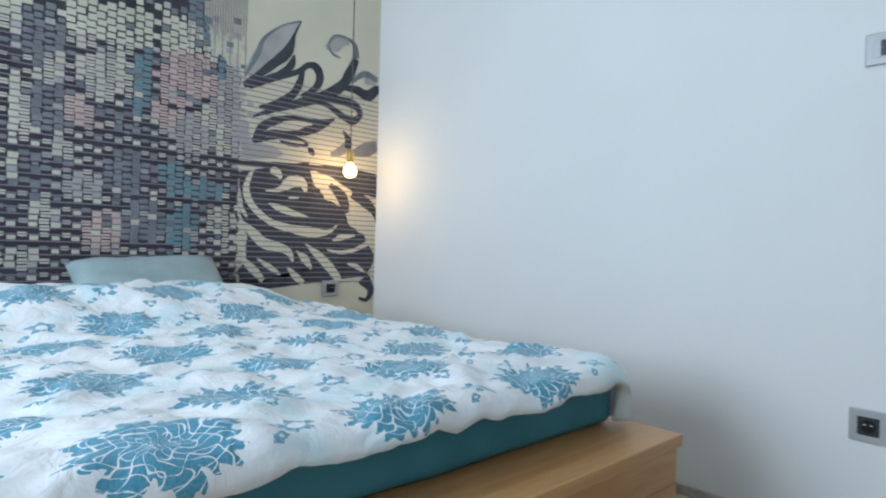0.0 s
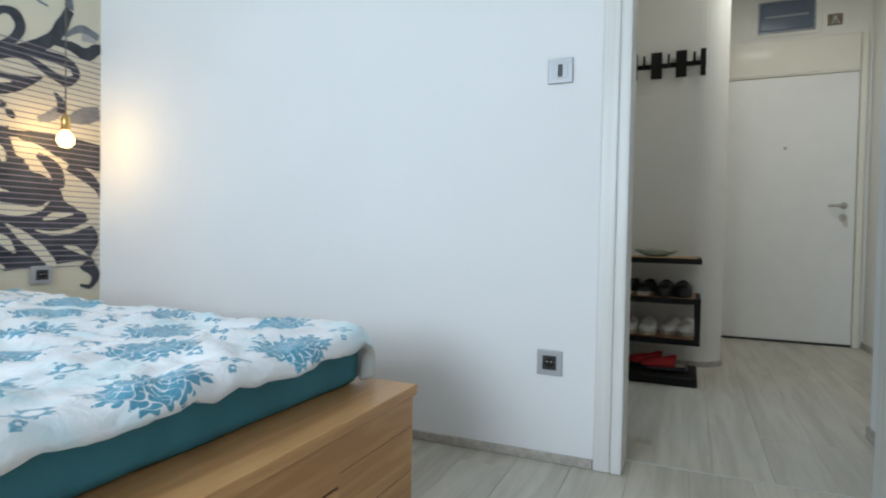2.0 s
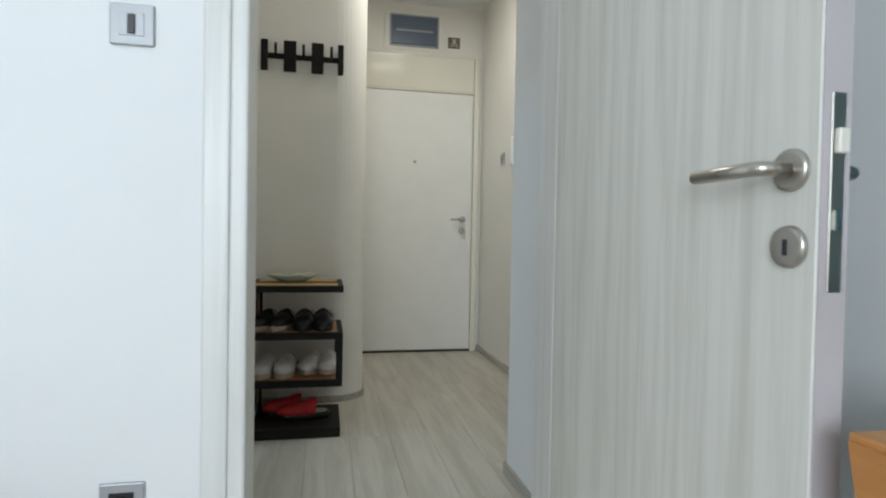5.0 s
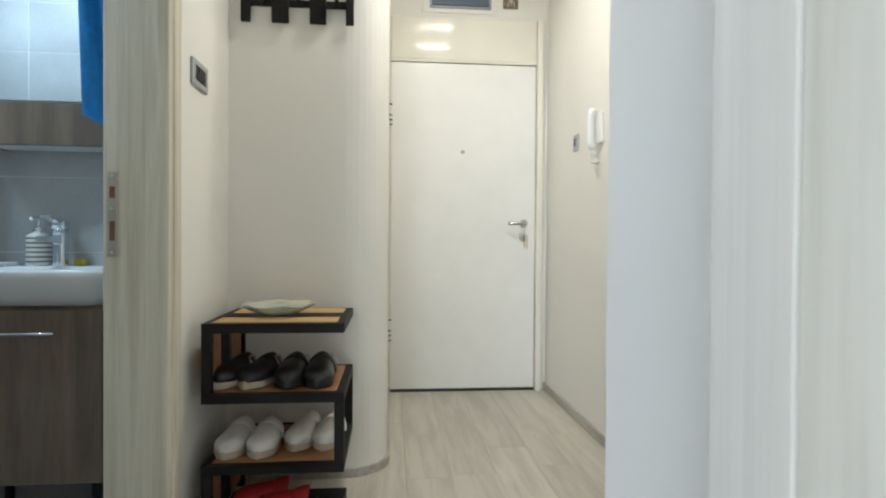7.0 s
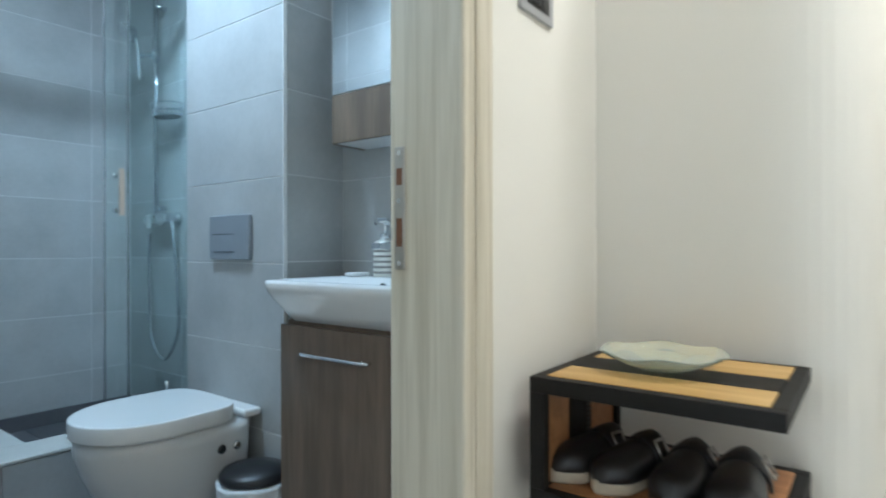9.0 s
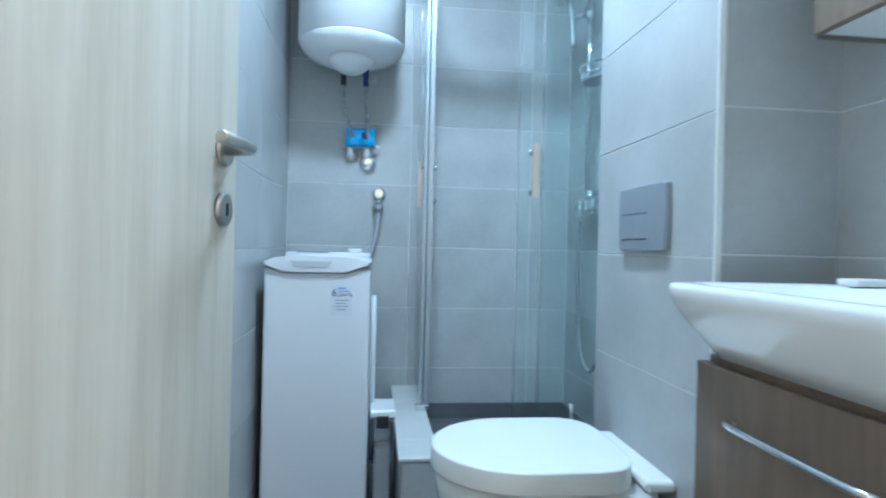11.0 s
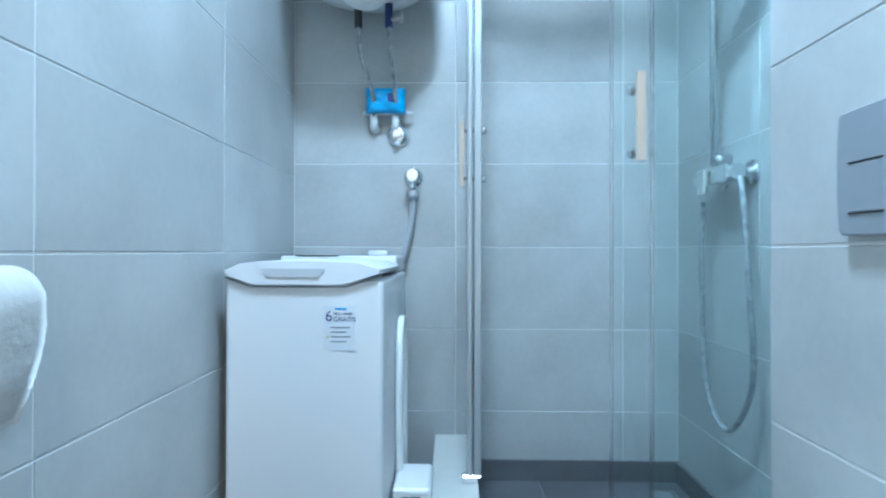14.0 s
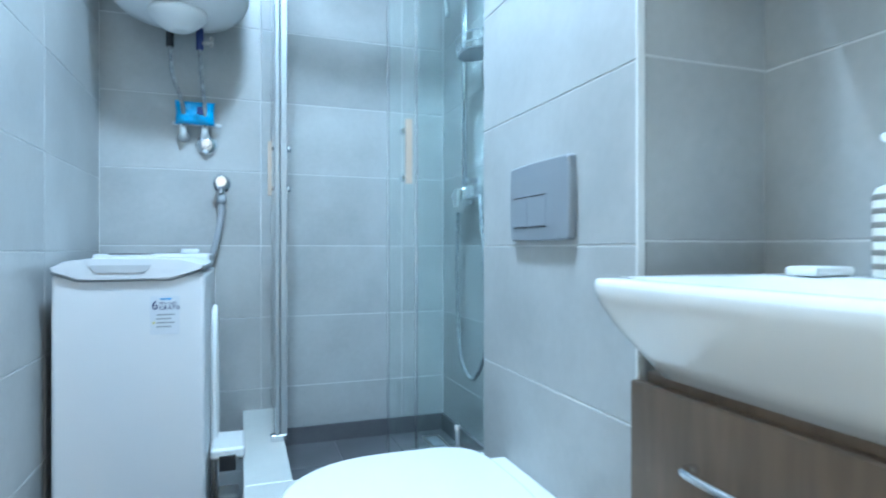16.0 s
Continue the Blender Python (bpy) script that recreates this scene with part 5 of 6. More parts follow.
part("bowl", bowl, M_GREENGL, bo)
bm = bmesh.new()
box(bm, -0.02, 0.012, -0.012, 0.01, 0.011, 0.016, 0.001)
part("yellow_tag", bm, M_YELLOW, bo, "small yellow tag")

# coat hooks
hk = thing("coat_rack", "black wall coat rack of upright plates", "coat rack", HOOK_X - 0.0005, 0.49, 1.92)
part("rail", boxes((-0.014, 0, -0.22, 0.215, -0.012, 0.016), bevel=0.002), M_BLACKM, hk)
for y0, y1 in ((0.185, 0.222), (0.035, 0.102), (-0.112, -0.047), (-0.222, -0.19)):
    part("plate", boxes((-0.028, -0.0145, y0, y1, -0.082, 0.085), bevel=0.002), M_BLACKM, hk)
for yy in (0.142, -0.005, -0.155):
    bm = bmesh.new()
    tube(bm, spline([(-0.014, yy, 0.0), (-0.045, yy, 0.005), (-0.055, yy, 0.03), (-0.052, yy, 0.06)], 5), 0.008, 10)
    part("peg", bm, M_BLACKM, hk)
# ---- bathroom fittings ----
# raised shower: platform, sill, tray
SZ, TZ = 0.31, 0.165
platform = structure("shower_platform", boxes((2.975, 3.085, 2.425, BATH_N_Y, 0, SZ - 0.012), (2.975, BATH_E_X, 2.285, 2.424, 0, SZ - 0.012), (3.086, BATH_E_X, 2.4245, BATH_N_Y, 0, TZ - 0.006)), M_TILE, "raised shower base with tiled front", "shower base")
part("sill_slab", boxes((2.965, 3.087, 2.44, BATH_N_Y - 0.001, SZ - 0.0115, SZ), (2.965, 3.51, 2.275, 2.4395, SZ - 0.0115, SZ), (3.511, BATH_E_X, 2.275, 2.4395, SZ - 0.0115, SZ), bevel=0.002), M_SILL, platform, "pale stone sill")
part("upstand", boxes((3.088, BATH_E_X, BATH_N_Y - 0.012, BATH_N_Y - 0.001, TZ, TZ + 0.065), (BATH_E_X - 0.012, BATH_E_X - 0.001, 2.44, BATH_N_Y - 0.013, TZ, TZ + 0.065)), M_DTILE, platform, "dark tile upstand")
drain = thing("shower_drain", "steel channel drain in the shower floor", "drain", 3.665, 2.80, TZ + 0.001)
part("grate_frame", boxes((-0.035, -0.029, -0.27, 0.27, 0, 0.004), (0.029, 0.035, -0.27, 0.27, 0, 0.004), (-0.029, 0.029, 0.264, 0.27, 0, 0.004), (-0.029, 0.029, -0.27, -0.264, 0, 0.004)), M_STEEL, drain)
part("grate", boxes((-0.024, 0.024, -0.26, 0.26, 0, 0.0025)), M_GREYP, drain)

# shower enclosure: corner entry, both sliding doors pushed open
enc = thing("shower_enclosure", "corner shower enclosure of clear glass with chrome profiles", "shower cabin", 3.085, 2.44, SZ)
GT = 2.06 - SZ


def pane(x0, x1, y0, y1, z0=0.02, z1=GT):
    p = part("pane", boxes((x0, x1, y0, y1, z0, z1)), M_GLASS, enc)
    p.visible_shadow = False
    return p


pane(-0.003, 0.003, 0.335, 0.70)
sl = pane(-0.022, -0.016, 0.325, 0.69, 0.035)
pane(0.335, 0.655, -0.010, -0.004)
sr = pane(0.263, 0.645, 0.020, 0.026, 0.035)
part("wall_profile", boxes((-0.015, 0.015, 0.70, 0.714, 0, GT), bevel=0.002), M_ALU, enc)
part("wall_profile", boxes((0.65, 0.664, -0.02, 0.012, 0, GT), bevel=0.002), M_ALU, enc)
part("edge_profile", boxes((-0.010, 0.010, 0.318, 0.3345, 0.012, GT), bevel=0.002), M_ALU, enc, "slim chrome edge profile")
part("edge_profile", boxes((-0.0265, -0.0145, 0.312, 0.3245, 0.02, GT), bevel=0.002), M_ALU, enc)
part("edge_seal", boxes((0.258, 0.2625, 0.017, 0.029, 0.035, GT)), M_CLEARP, enc)
part("edge_seal", boxes((0.330, 0.3345, -0.013, -0.001, 0.02, GT)), M_CLEARP, enc)
part("top_rail", boxes((-0.028, 0.012, 0.0, 0.714, GT + 0.001, GT + 0.04), bevel=0.004), M_CHROME, enc)
part("top_rail", boxes((0.0125, 0.664, -0.014, 0.03, GT + 0.001, GT + 0.04), bevel=0.004), M_CHROME, enc)
part("bottom_rail", boxes((-0.012, 0.006, 0.34, 0.70, 0.0, 0.016), bevel=0.002), M_CHROME, enc)
part("bottom_rail", boxes((0.34, 0.65, -0.014, 0.006, 0.0, 0.016), bevel=0.002), M_CHROME, enc)
part("roller", boxes((-0.04, 0.012, 0.312, 0.34, 0.0, 0.022), bevel=0.004), M_CHROME, enc, "chrome bottom guide")


def bar_handle(parent, base, out, z0, z1):
    """Wooden outer bar on two chrome pins with inner knobs."""
    b, o = Vector(base), Vector(out)
    s = o.cross(Vector((0, 0, 1)))
    p0 = b + o * 0.019
    bm = bmesh.new()
    loft(bm, [[(p0 + o * i + s * j + Vector((0, 0, z)))[:] for i, j in ((-0.006, -0.0085), (0.006, -0.0085), (0.006, 0.0085), (-0.006, 0.0085))] for z in (z0, z1)], smooth=False)
    part("handle_bar", bm, M_HANDLEW, parent, "pale wooden handle bar")
    for z in (z0 + 0.022, z1 - 0.022):
        c = b + Vector((0, 0, z))
        bm = bmesh.new()
        tube(bm, [c + o * 0.017, c - o * 0.030], 0.0055, 10)
        tube(bm, [c - o * 0.030, c - o * 0.034, c - o * 0.044, c - o * 0.046], [0.008, 0.011, 0.011, 0.008], 14)
        part("handle_pin", bm, M_CHROME, parent)


bar_handle(sl, (-0.022, 0.345, 0), (-1, 0, 0), 1.075 - SZ, 1.245 - SZ)
bar_handle(sr, (0.313, 0.020, 0), (0, -1, 0), 1.09 - SZ, 1.268 - SZ)

# shower mixer, rail, hose, basket
mx = thing("shower_mixer", "chrome wall shower mixer with hose", "shower mixer", BATH_E_X, 2.76, 1.10)
bm = bmesh.new()
box(bm, -0.066, -0.024, -0.070, 0.070, -0.022, 0.024, bevel=0.008, seg=3)
tube(bm, [(-0.045, -0.09, 0), (-0.045, 0.09, 0)], 0.020, 16)
for yy in (-0.075, 0.075):
    tube(bm, [(-0.001, yy, 0), (-0.01, yy, 0), (-0.012, yy, 0), (-0.045, yy, 0)], [0.03, 0.03, 0.014, 0.014], 16)
part("body", bm, M_CHROME, mx)
bm = bmesh.new()
tube(bm, [(-0.045, 0.0905, 0), (-0.045, 0.094, 0), (-0.045, 0.122, 0), (-0.045, 0.126, 0)], [0.016, 0.021, 0.021, 0.016], 18)
box(bm, -0.082, -0.066, 0.020, 0.060, -0.045, 0.020, bevel=0.005, seg=2)
part("lever", bm, M_CHROME, mx)
bm = bmesh.new()
tube(bm, spline([(-0.05, -0.105, -0.015), (-0.056, -0.135, -0.10), (-0.055, -0.160, -0.30), (-0.05, -0.160, -0.50), (-0.05, -0.045, -0.635), (-0.05, 0.075, -0.55), (-0.055, 0.090, -0.25), (-0.055, 0.080, -0.06)], 12), 0.0072, 10)
part("hose", bm, M_BRAID, mx, "braided metal shower hose")
rl = thing("shower_rail", "chrome shower riser rail with hand shower and basket", "shower rail", BATH_E_X, 2.80, 1.13)
bm = bmesh.new()
tube(bm, [(-0.045, 0, 0.0), (-0.045, 0, 1.02)], 0.0105, 14)
part("riser", bm, M_CHROME, rl)
bm = bmesh.new()
tube(bm, [(-0.001, 0, 0.95), (-0.045, 0, 0.95)], 0.012, 12)
tube(bm, [(-0.001, 0, 0.02), (-0.045, 0, 0.02)], 0.012, 12)
part("wall_bracket", bm, M_CHROME, rl)
bm = bmesh.new()
tube(bm, [(-0.045, 0, 0.70), (-0.045, 0, 0.76)], 0.02, 12)
tube(bm, [(-0.05, 0, 0.73), (-0.10, 0.03, 0.715)], 0.012, 10)
part("slider", bm, M_CHROME, rl)
bm = bmesh.new()
tube(bm, spline([(-0.10, 0.03, 0.60), (-0.11, 0.03, 0.72), (-0.13, 0.03, 0.83)], 5), 0.011, 10)
tube(bm, [(-0.125, 0.03, 0.82), (-0.165, 0.03, 0.80), (-0.17, 0.03, 0.797)], [0.02, 0.045, 0.043], 18)
part("hand_shower", bm, M_CHROME, rl)
bk = thing("shower_basket", "round chrome wire soap basket on the shower wall", "soap basket", BATH_E_X - 0.065, 2.66, 1.57)
bm = bmesh.new()
for zz, rr in ((0.0, 0.065), (-0.02, 0.06), (0.03, 0.07)):
    tube(bm, [(rr * 0.85 * math.cos(k * math.pi / 14), rr * 1.35 * math.sin(k * math.pi / 14), zz) for k in range(29)], 0.003, 6)
for k in range(14):
    a = k * math.pi / 7
    tube(bm, [(0.055 * math.cos(a), 0.09 * math.sin(a), 0.03), (0.051 * math.cos(a), 0.081 * math.sin(a), -0.02)], 0.002, 5)
part("wire_basket", bm, M_CHROME, bk)
bm = bmesh.new()
lathe(bm, [(0.05, -0.021), (0.052, -0.018)], 20, sx=0.95, sy=1.5)
part("tray", bm, M_GREYP, bk)

# washing machine
WX0, WX1, WY0, WY1 = 2.532, 2.872, 2.505, 3.10
wm = thing("washing_machine", "white top-loading washing machine with a sticker", "washing machine", (WX0 + WX1) / 2, WY0, 0)
hw = (WX1 - WX0) / 2
bm = bmesh.new()
box(bm, -hw, hw, 0, WY1 - WY0, 0.015, 0.845, bevel=0.010, seg=3)
part("body", bm, M_ENAMEL, wm)
bm = bmesh.new()
ring = [(-hw - 0.002, 0.864), (-hw + 0.002, 0.854), (-hw + 0.058, 0.834), (hw - 0.082, 0.834), (hw - 0.004, 0.858), (hw + 0.001, 0.868), (hw - 0.050, 0.882), (hw - 0.110, 0.885), (-hw + 0.075, 0.885), (-hw + 0.030, 0.879)]
mid_z = 0.860
loft(bm, [[(a * s, yy, mid_z + (z - mid_z) * s) for a, z in ring] for yy, s in ((-0.010, 0.965), (-0.004, 0.992), (0.002, 1.0), (0.36, 1.0), (0.365, 0.99))], smooth=False)
lid = part("lid", bm, M_ENAMEL, wm)
# Flat plate on the lid; its grey puts the recess's shade into colour.
bm = bmesh.new()
loft(bm, [[(-0.088, yy, 0.869), (-0.074, yy, 0.851), (0.034, yy, 0.851), (0.048, yy, 0.869)] for yy in (-0.0125, -0.0102)], smooth=False)
part("grip_recess", bm, M_RECESS, lid, "flat plate, grey for the grip recess's shade")
bm = bmesh.new()
tube(bm, [(-hw + 0.001, -0.001, 0.850), (-hw + 0.056, -0.001, 0.830), (hw - 0.080, -0.001, 0.830), (hw - 0.003, -0.001, 0.854)], 0.0022, 6)
part("lid_seam", bm, M_GREYP, wm, "grey seam below the lid")
part("control_panel", boxes((-hw + 0.006, hw - 0.006, 0.37, WY1 - WY0 - 0.005, 0.8455, 0.893), bevel=0.008, seg=2), M_ENAMEL, wm)
part("vent_slot", boxes((-hw + 0.05, 0.0, 0.3705, 0.385, 0.8925, 0.8945)), M_BLACK, wm)
bm = bmesh.new()
lathe(bm, [(0.028, 0.893), (0.028, 0.905), (0.024, 0.909)], 20, (hw - 0.07, 0.45, 0))
part("dial", bm, M_WPLAST, wm)
for dx in (-hw + 0.03, hw - 0.03):
    for yy in (0.05, 0.5):
        bm = bmesh.new()
        lathe(bm, [(0.018, 0), (0.018, 0.016)], 12, (dx, yy, 0))
        part("foot", bm, M_BLACK, wm)
st = part("sticker", boxes((0.043, 0.111, -0.0012, 0.0002, 0.694, 0.790)), mat("pale_sticker", (0.66, 0.68, 0.72), 0.4, vary=0.02), wm, "pale sticker with dark blue print")
lettering("6", 0.032, M_DBLUE, st, Matrix.Translation((0.046, -0.0016, 0.757)) @ Matrix.Rotation(math.pi / 2, 4, "X"))
lettering("GRATIS", 0.0145, M_DBLUE, st, Matrix.Translation((0.064, -0.0016, 0.756)) @ Matrix.Rotation(math.pi / 2, 4, "X"))
lettering("MESI - MESES", 0.0072, M_DBLUE, st, Matrix.Translation((0.064, -0.0016, 0.770)) @ Matrix.Rotation(math.pi / 2, 4, "X"))
part("emblem", boxes((0.066, 0.092, -0.0018, -0.0013, 0.781, 0.785)), M_BLUE, st)
for k in range(4):
    part("print_line", boxes((0.058, 0.100 - 0.008 * (k % 2), -0.0018, -0.0013, 0.742 - k * 0.010, 0.745 - k * 0.010)), M_GREYP, st)
part("print_line", boxes((0.049, 0.054, -0.0018, -0.0013, 0.721, 0.726)), M_YELLOW, st)
bm = bmesh.new()
tube(bm, spline([(hw + 0.012, 0.28, 0.12), (hw + 0.012, 0.24, 0.45), (hw + 0.012, 0.25, 0.66), (hw + 0.012, 0.31, 0.725), (hw + 0.012, 0.38, 0.66), (hw + 0.012, 0.40, 0.3), (hw + 0.012, 0.42, 0.08)], 10), 0.010, 10)
part("drain_hose", bm, M_WPLAST, wm, "white looped drain hose")

# wall taps and boiler
tp1 = thing("inlet_tap", "chrome wall tap with a grey washing machine hose", "tap", 2.893, BATH_N_Y, 1.147)
bm = bmesh.new()
tube(bm, [(0, -0.001, 0), (0, -0.008, 0), (0, -0.01, 0), (0, -0.05, 0)], [0.032, 0.03, 0.013, 0.013], 18)
tube(bm, [(0, -0.05, 0), (0, -0.055, 0), (0, -0.072, 0), (0, -0.075, 0)], [0.014, 0.024, 0.024, 0.018], 14)
tube(bm, [(0, -0.035, 0), (0, -0.035, -0.045)], 0.011, 12)
part("valve", bm, M_CHROME, tp1)
bm = bmesh.new()
tube(bm, [(0, -0.035, -0.045), (0, -0.035, -0.075)], 0.016, 12)
tube(bm, spline([(0, -0.035, -0.07), (-0.004, -0.04, -0.14), (-0.03, -0.055, -0.26), (-0.065, -0.065, -0.35)], 8), 0.011, 10)
part("hose", bm, M_GREYPVC, tp1)
rv = thing("stop_valve", "round chrome stop valve on the tiled wall", "valve", 2.843, BATH_N_Y, 1.284)
bm = bmesh.new()
tube(bm, [(0, -0.001, 0), (0, -0.012, 0), (0, -0.022, 0), (0, -0.026, 0)], [0.038, 0.036, 0.028, 0.016], 22)
tube(bm, [(0, -0.026, 0), (0, -0.05, 0)], 0.012, 12)
part("cover", bm, M_CHROME, rv)

BXC, BYC, BR = 2.775, 2.915, 0.205
boi = thing("water_heater", "round white electric water heater hung above the washing machine", "water heater", BXC, BYC, 1.60)
bm = bmesh.new()
lathe(bm, [(0.02, 0.035), (0.10, 0.040), (0.165, 0.058), (0.195, 0.085), (BR, 0.105), (BR, 0.11)], 48)
part("bottom_cap", bm, M_TANK, boi)
bm = bmesh.new()
lathe(bm, [(BR - 0.006, 0.1105), (BR + 0.003, 0.113), (BR + 0.003, 0.70), (BR - 0.01, 0.74), (0.10, 0.78), (0.02, 0.785)], 48)
part("tank", bm, M_TANK, boi)
bm = bmesh.new()
lathe(bm, [(0.022, -0.012), (0.040, -0.008), (0.062, 0.008), (0.084, 0.032), (0.088, 0.046)], 28, (0.0, -0.045, 0.0))
tb = part("terminal_cover", bm, M_WPLAST, boi)
bm = bmesh.new()
tube(bm, [(0.0, -0.112, 0.034), (0.0, -0.116, 0.033)], 0.004, 8)
part("pilot_light", bm, M_GREYP, tb)
part("wall_hanger", boxes((-0.12, 0.12, 0.15, BATH_N_Y - BYC - 0.001, 0.45, 0.50)), M_STEEL, boi)
for dx, x2 in ((-0.035, -0.02), (0.055, 0.05)):
    bm = bmesh.new()
    tube(bm, [(dx, 0.06, 0.045), (dx, 0.06, -0.03)], 0.012, 12)
    part("pipe_stub", bm, M_BLACK if dx < 0 else M_DBLUE, boi)
    bm = bmesh.new()
    tube(bm, spline([(dx, 0.06, -0.02), (dx + 0.003, 0.09, -0.10), (x2 + 0.015, 0.15, -0.20), (x2 + 0.012, 0.20, -0.27)], 8), 0.0068, 10)
    part("braided_hose", bm, M_BRAID, boi)
    bm = bmesh.new()
    tube(bm, [(x2 + 0.012, 0.195, -0.25), (x2 + 0.012, 0.205, -0.285), (x2 + 0.012, 0.239, -0.29)], [0.012, 0.013, 0.02], 12)
    part("elbow", bm, M_WPLAST, boi)
bm = bmesh.new()
tube(bm, [(0.055, 0.06, -0.01), (0.095, 0.05, -0.005)], 0.007, 8)
tube(bm, [(0.092, 0.05, -0.02), (0.092, 0.05, 0.012)], 0.006, 8)
part("relief_valve", bm, M_STEEL, boi)
pk = thing("soap_packet", "blue plastic packet tucked behind the water pipes", "packet", 2.807, 3.10, 1.385)
pm = pillow_mesh(0.130, 0.084, 0.050)
for v in pm.verts:
    v.co = Vector((v.co.x, v.co.z, v.co.y))
part("wrapper", pm, M_BLUE, pk)
part("print", boxes((0.008, 0.030, -0.0285, -0.024, -0.010, 0.018), bevel=0.002), M_DBLUE, pk)
# White bar added in place of the packet's clear blister.
bm = bmesh.new()
tube(bm, [(-0.075, 0.02, -0.035), (0.085, 0.02, -0.035)], 0.006, 8)
part("blister_bar", bm, M_BAG, pk)

# boxes on the floor behind the washing machine
def lidded_box(x, y, h, label):
    t = thing("storage_box", label, "storage box", x, y, 0.001, 0)
    bm = bmesh.new()
    loft(bm, [[(-a, -b, z), (a, -b, z), (a, b, z), (-a, b, z)] for a, b, z in ((0.034, 0.07, 0), (0.041, 0.078, h * 0.9))], smooth=False)
    part("tub", bm, M_CLEARP, t)
    part("contents", boxes((-0.028, 0.028, -0.06, 0.06, 0.006, h * 0.6), bevel=0.006), M_WPLAST, t, "white powder inside")
    part("lid", boxes((-0.046, 0.046, -0.084, 0.084, h * 0.905, h), bevel=0.010, seg=3), M_WPLAST, t, "white snap lid")
    part("clip", boxes((-0.022, 0.022, -0.090, -0.0845, h * 0.82, h * 0.95), bevel=0.002), M_BLACK, t, "black lid clip")


lidded_box(2.9235, 2.72, 0.345, "clear storage box with a white lid and black clip")

# toilet roll
tr = thing("toilet_roll", "white toilet paper roll on a chrome holder, end hanging", "toilet paper", BATH_W_X, 1.845, 0.848)
bm = bmesh.new()
tube(bm, spline([(0.001, 0.115, 0.01), (0.02, 0.115, 0.01), (0.04, 0.10, 0.008), (0.044, 0.06, 0.008), (0.044, -0.053, 0.008)], 6), 0.006, 10)
tube(bm, [(0.0005, 0.115, 0.01), (0.008, 0.115, 0.01)], 0.018, 14)
part("holder", bm, M_CHROME, tr)
bm = bmesh.new()
seg = 36
rings = []
for yy, ro in ((-0.048, 0.039), (-0.045, 0.041), (0.045, 0.041), (0.048, 0.039)):
    rings.append([(0.044 + ro * math.cos(2 * math.pi * k / seg), yy, ro * math.sin(2 * math.pi * k / seg)) for k in range(seg)])
for yy in (0.048, -0.048):
    rings.append([(0.044 + 0.016 * math.cos(2 * math.pi * k / seg), yy, 0.016 * math.sin(2 * math.pi * k / seg)) for k in range(seg)])
rings.append(rings[0])
loft(bm, rings, cap=False)
part("roll", bm, M_PAPER, tr)
bm = bmesh.new()
nn = 30
gg = []
for j in range(nn + 1):
    v = j / nn
    if v < 0.4:
        ang = radians(112 * (1 - v / 0.4))
        px, pz, sway = 0.044 + 0.0420 * math.cos(ang), 0.0420 * math.sin(ang), 0.0
    else:
        w = (v - 0.4) / 0.6
        px, pz, sway = 0.086 - 0.022 * w ** 2.2, -0.122 * w, -0.020 * max(0.0, w - 0.35)
    crimp = 0.0012 if j == 19 else 0.0
    gg.append([bm.verts.new((px - crimp + 0.0016 * noise.noise(Vector((i * 0.7, j * 0.6, 0))) * min(1.0, v * 2), -0.047 + 0.094 * i / 8 + sway, pz)) for i in range(9)])
for j in range(nn):
    for i in range(8):
        bm.faces.new((gg[j][i], gg[j][i + 1], gg[j + 1][i + 1], gg[j + 1][i])).smooth = True
bmesh.ops.solidify(bm, geom=bm.faces[:], thickness=-0.0008)
part("loose_sheet", bm, M_PAPER, tr)

# flush plate
fp = thing("flush_plate", "grey dual flush plate on the cistern wall", "flush plate", 3.5065, 1.884, 1.0)
def plate_ring(w, h, depth, n=144):
    """Rounded-off rectangle with gently bowed sides."""
    out = []
    for k in range(n):
        a = 2 * math.pi * (k + 0.5) / n
        c, q = math.cos(a), math.sin(a)
        r = (abs(c) ** 64 + abs(q) ** 64) ** (-1 / 64)
        y, z = r * c, r * q
        out.append((-depth, y * w * (1 - 0.030 * z * z), z * h * (1 - 0.02 * y * y)))
    return out


bm = bmesh.new()
loft(bm, [plate_ring(0.116, 0.076, 0.0005), plate_ring(0.1155, 0.0755, 0.012), plate_ring(0.113, 0.0735, 0.0148), plate_ring(0.060, 0.045, 0.0160), plate_ring(0.004, 0.004, 0.0162)], smooth=False)
bmesh.ops.recalc_face_normals(bm, faces=bm.faces[:])
part("cover", bm, M_GREYP, fp)
for y0, y1 in ((0.036, 0.091), (-0.036, 0.025)):
    part("button", boxes((-0.0166, -0.0150, y0, y1, -0.047, 0.009), bevel=0.0006), M_GREYP, fp)
    for z0 in (0.011, -0.049):
        part("button_gap", boxes((-0.0168, -0.0150, y0, y1, z0 - 0.001, z0 + 0.001)), M_BLACK, fp)

# toilet
wc = thing("toilet", "white ceramic floor-standing toilet with closed lid", "toilet", 3.51, 1.885, 0)
wc.scale = (1, 1, 1.065)


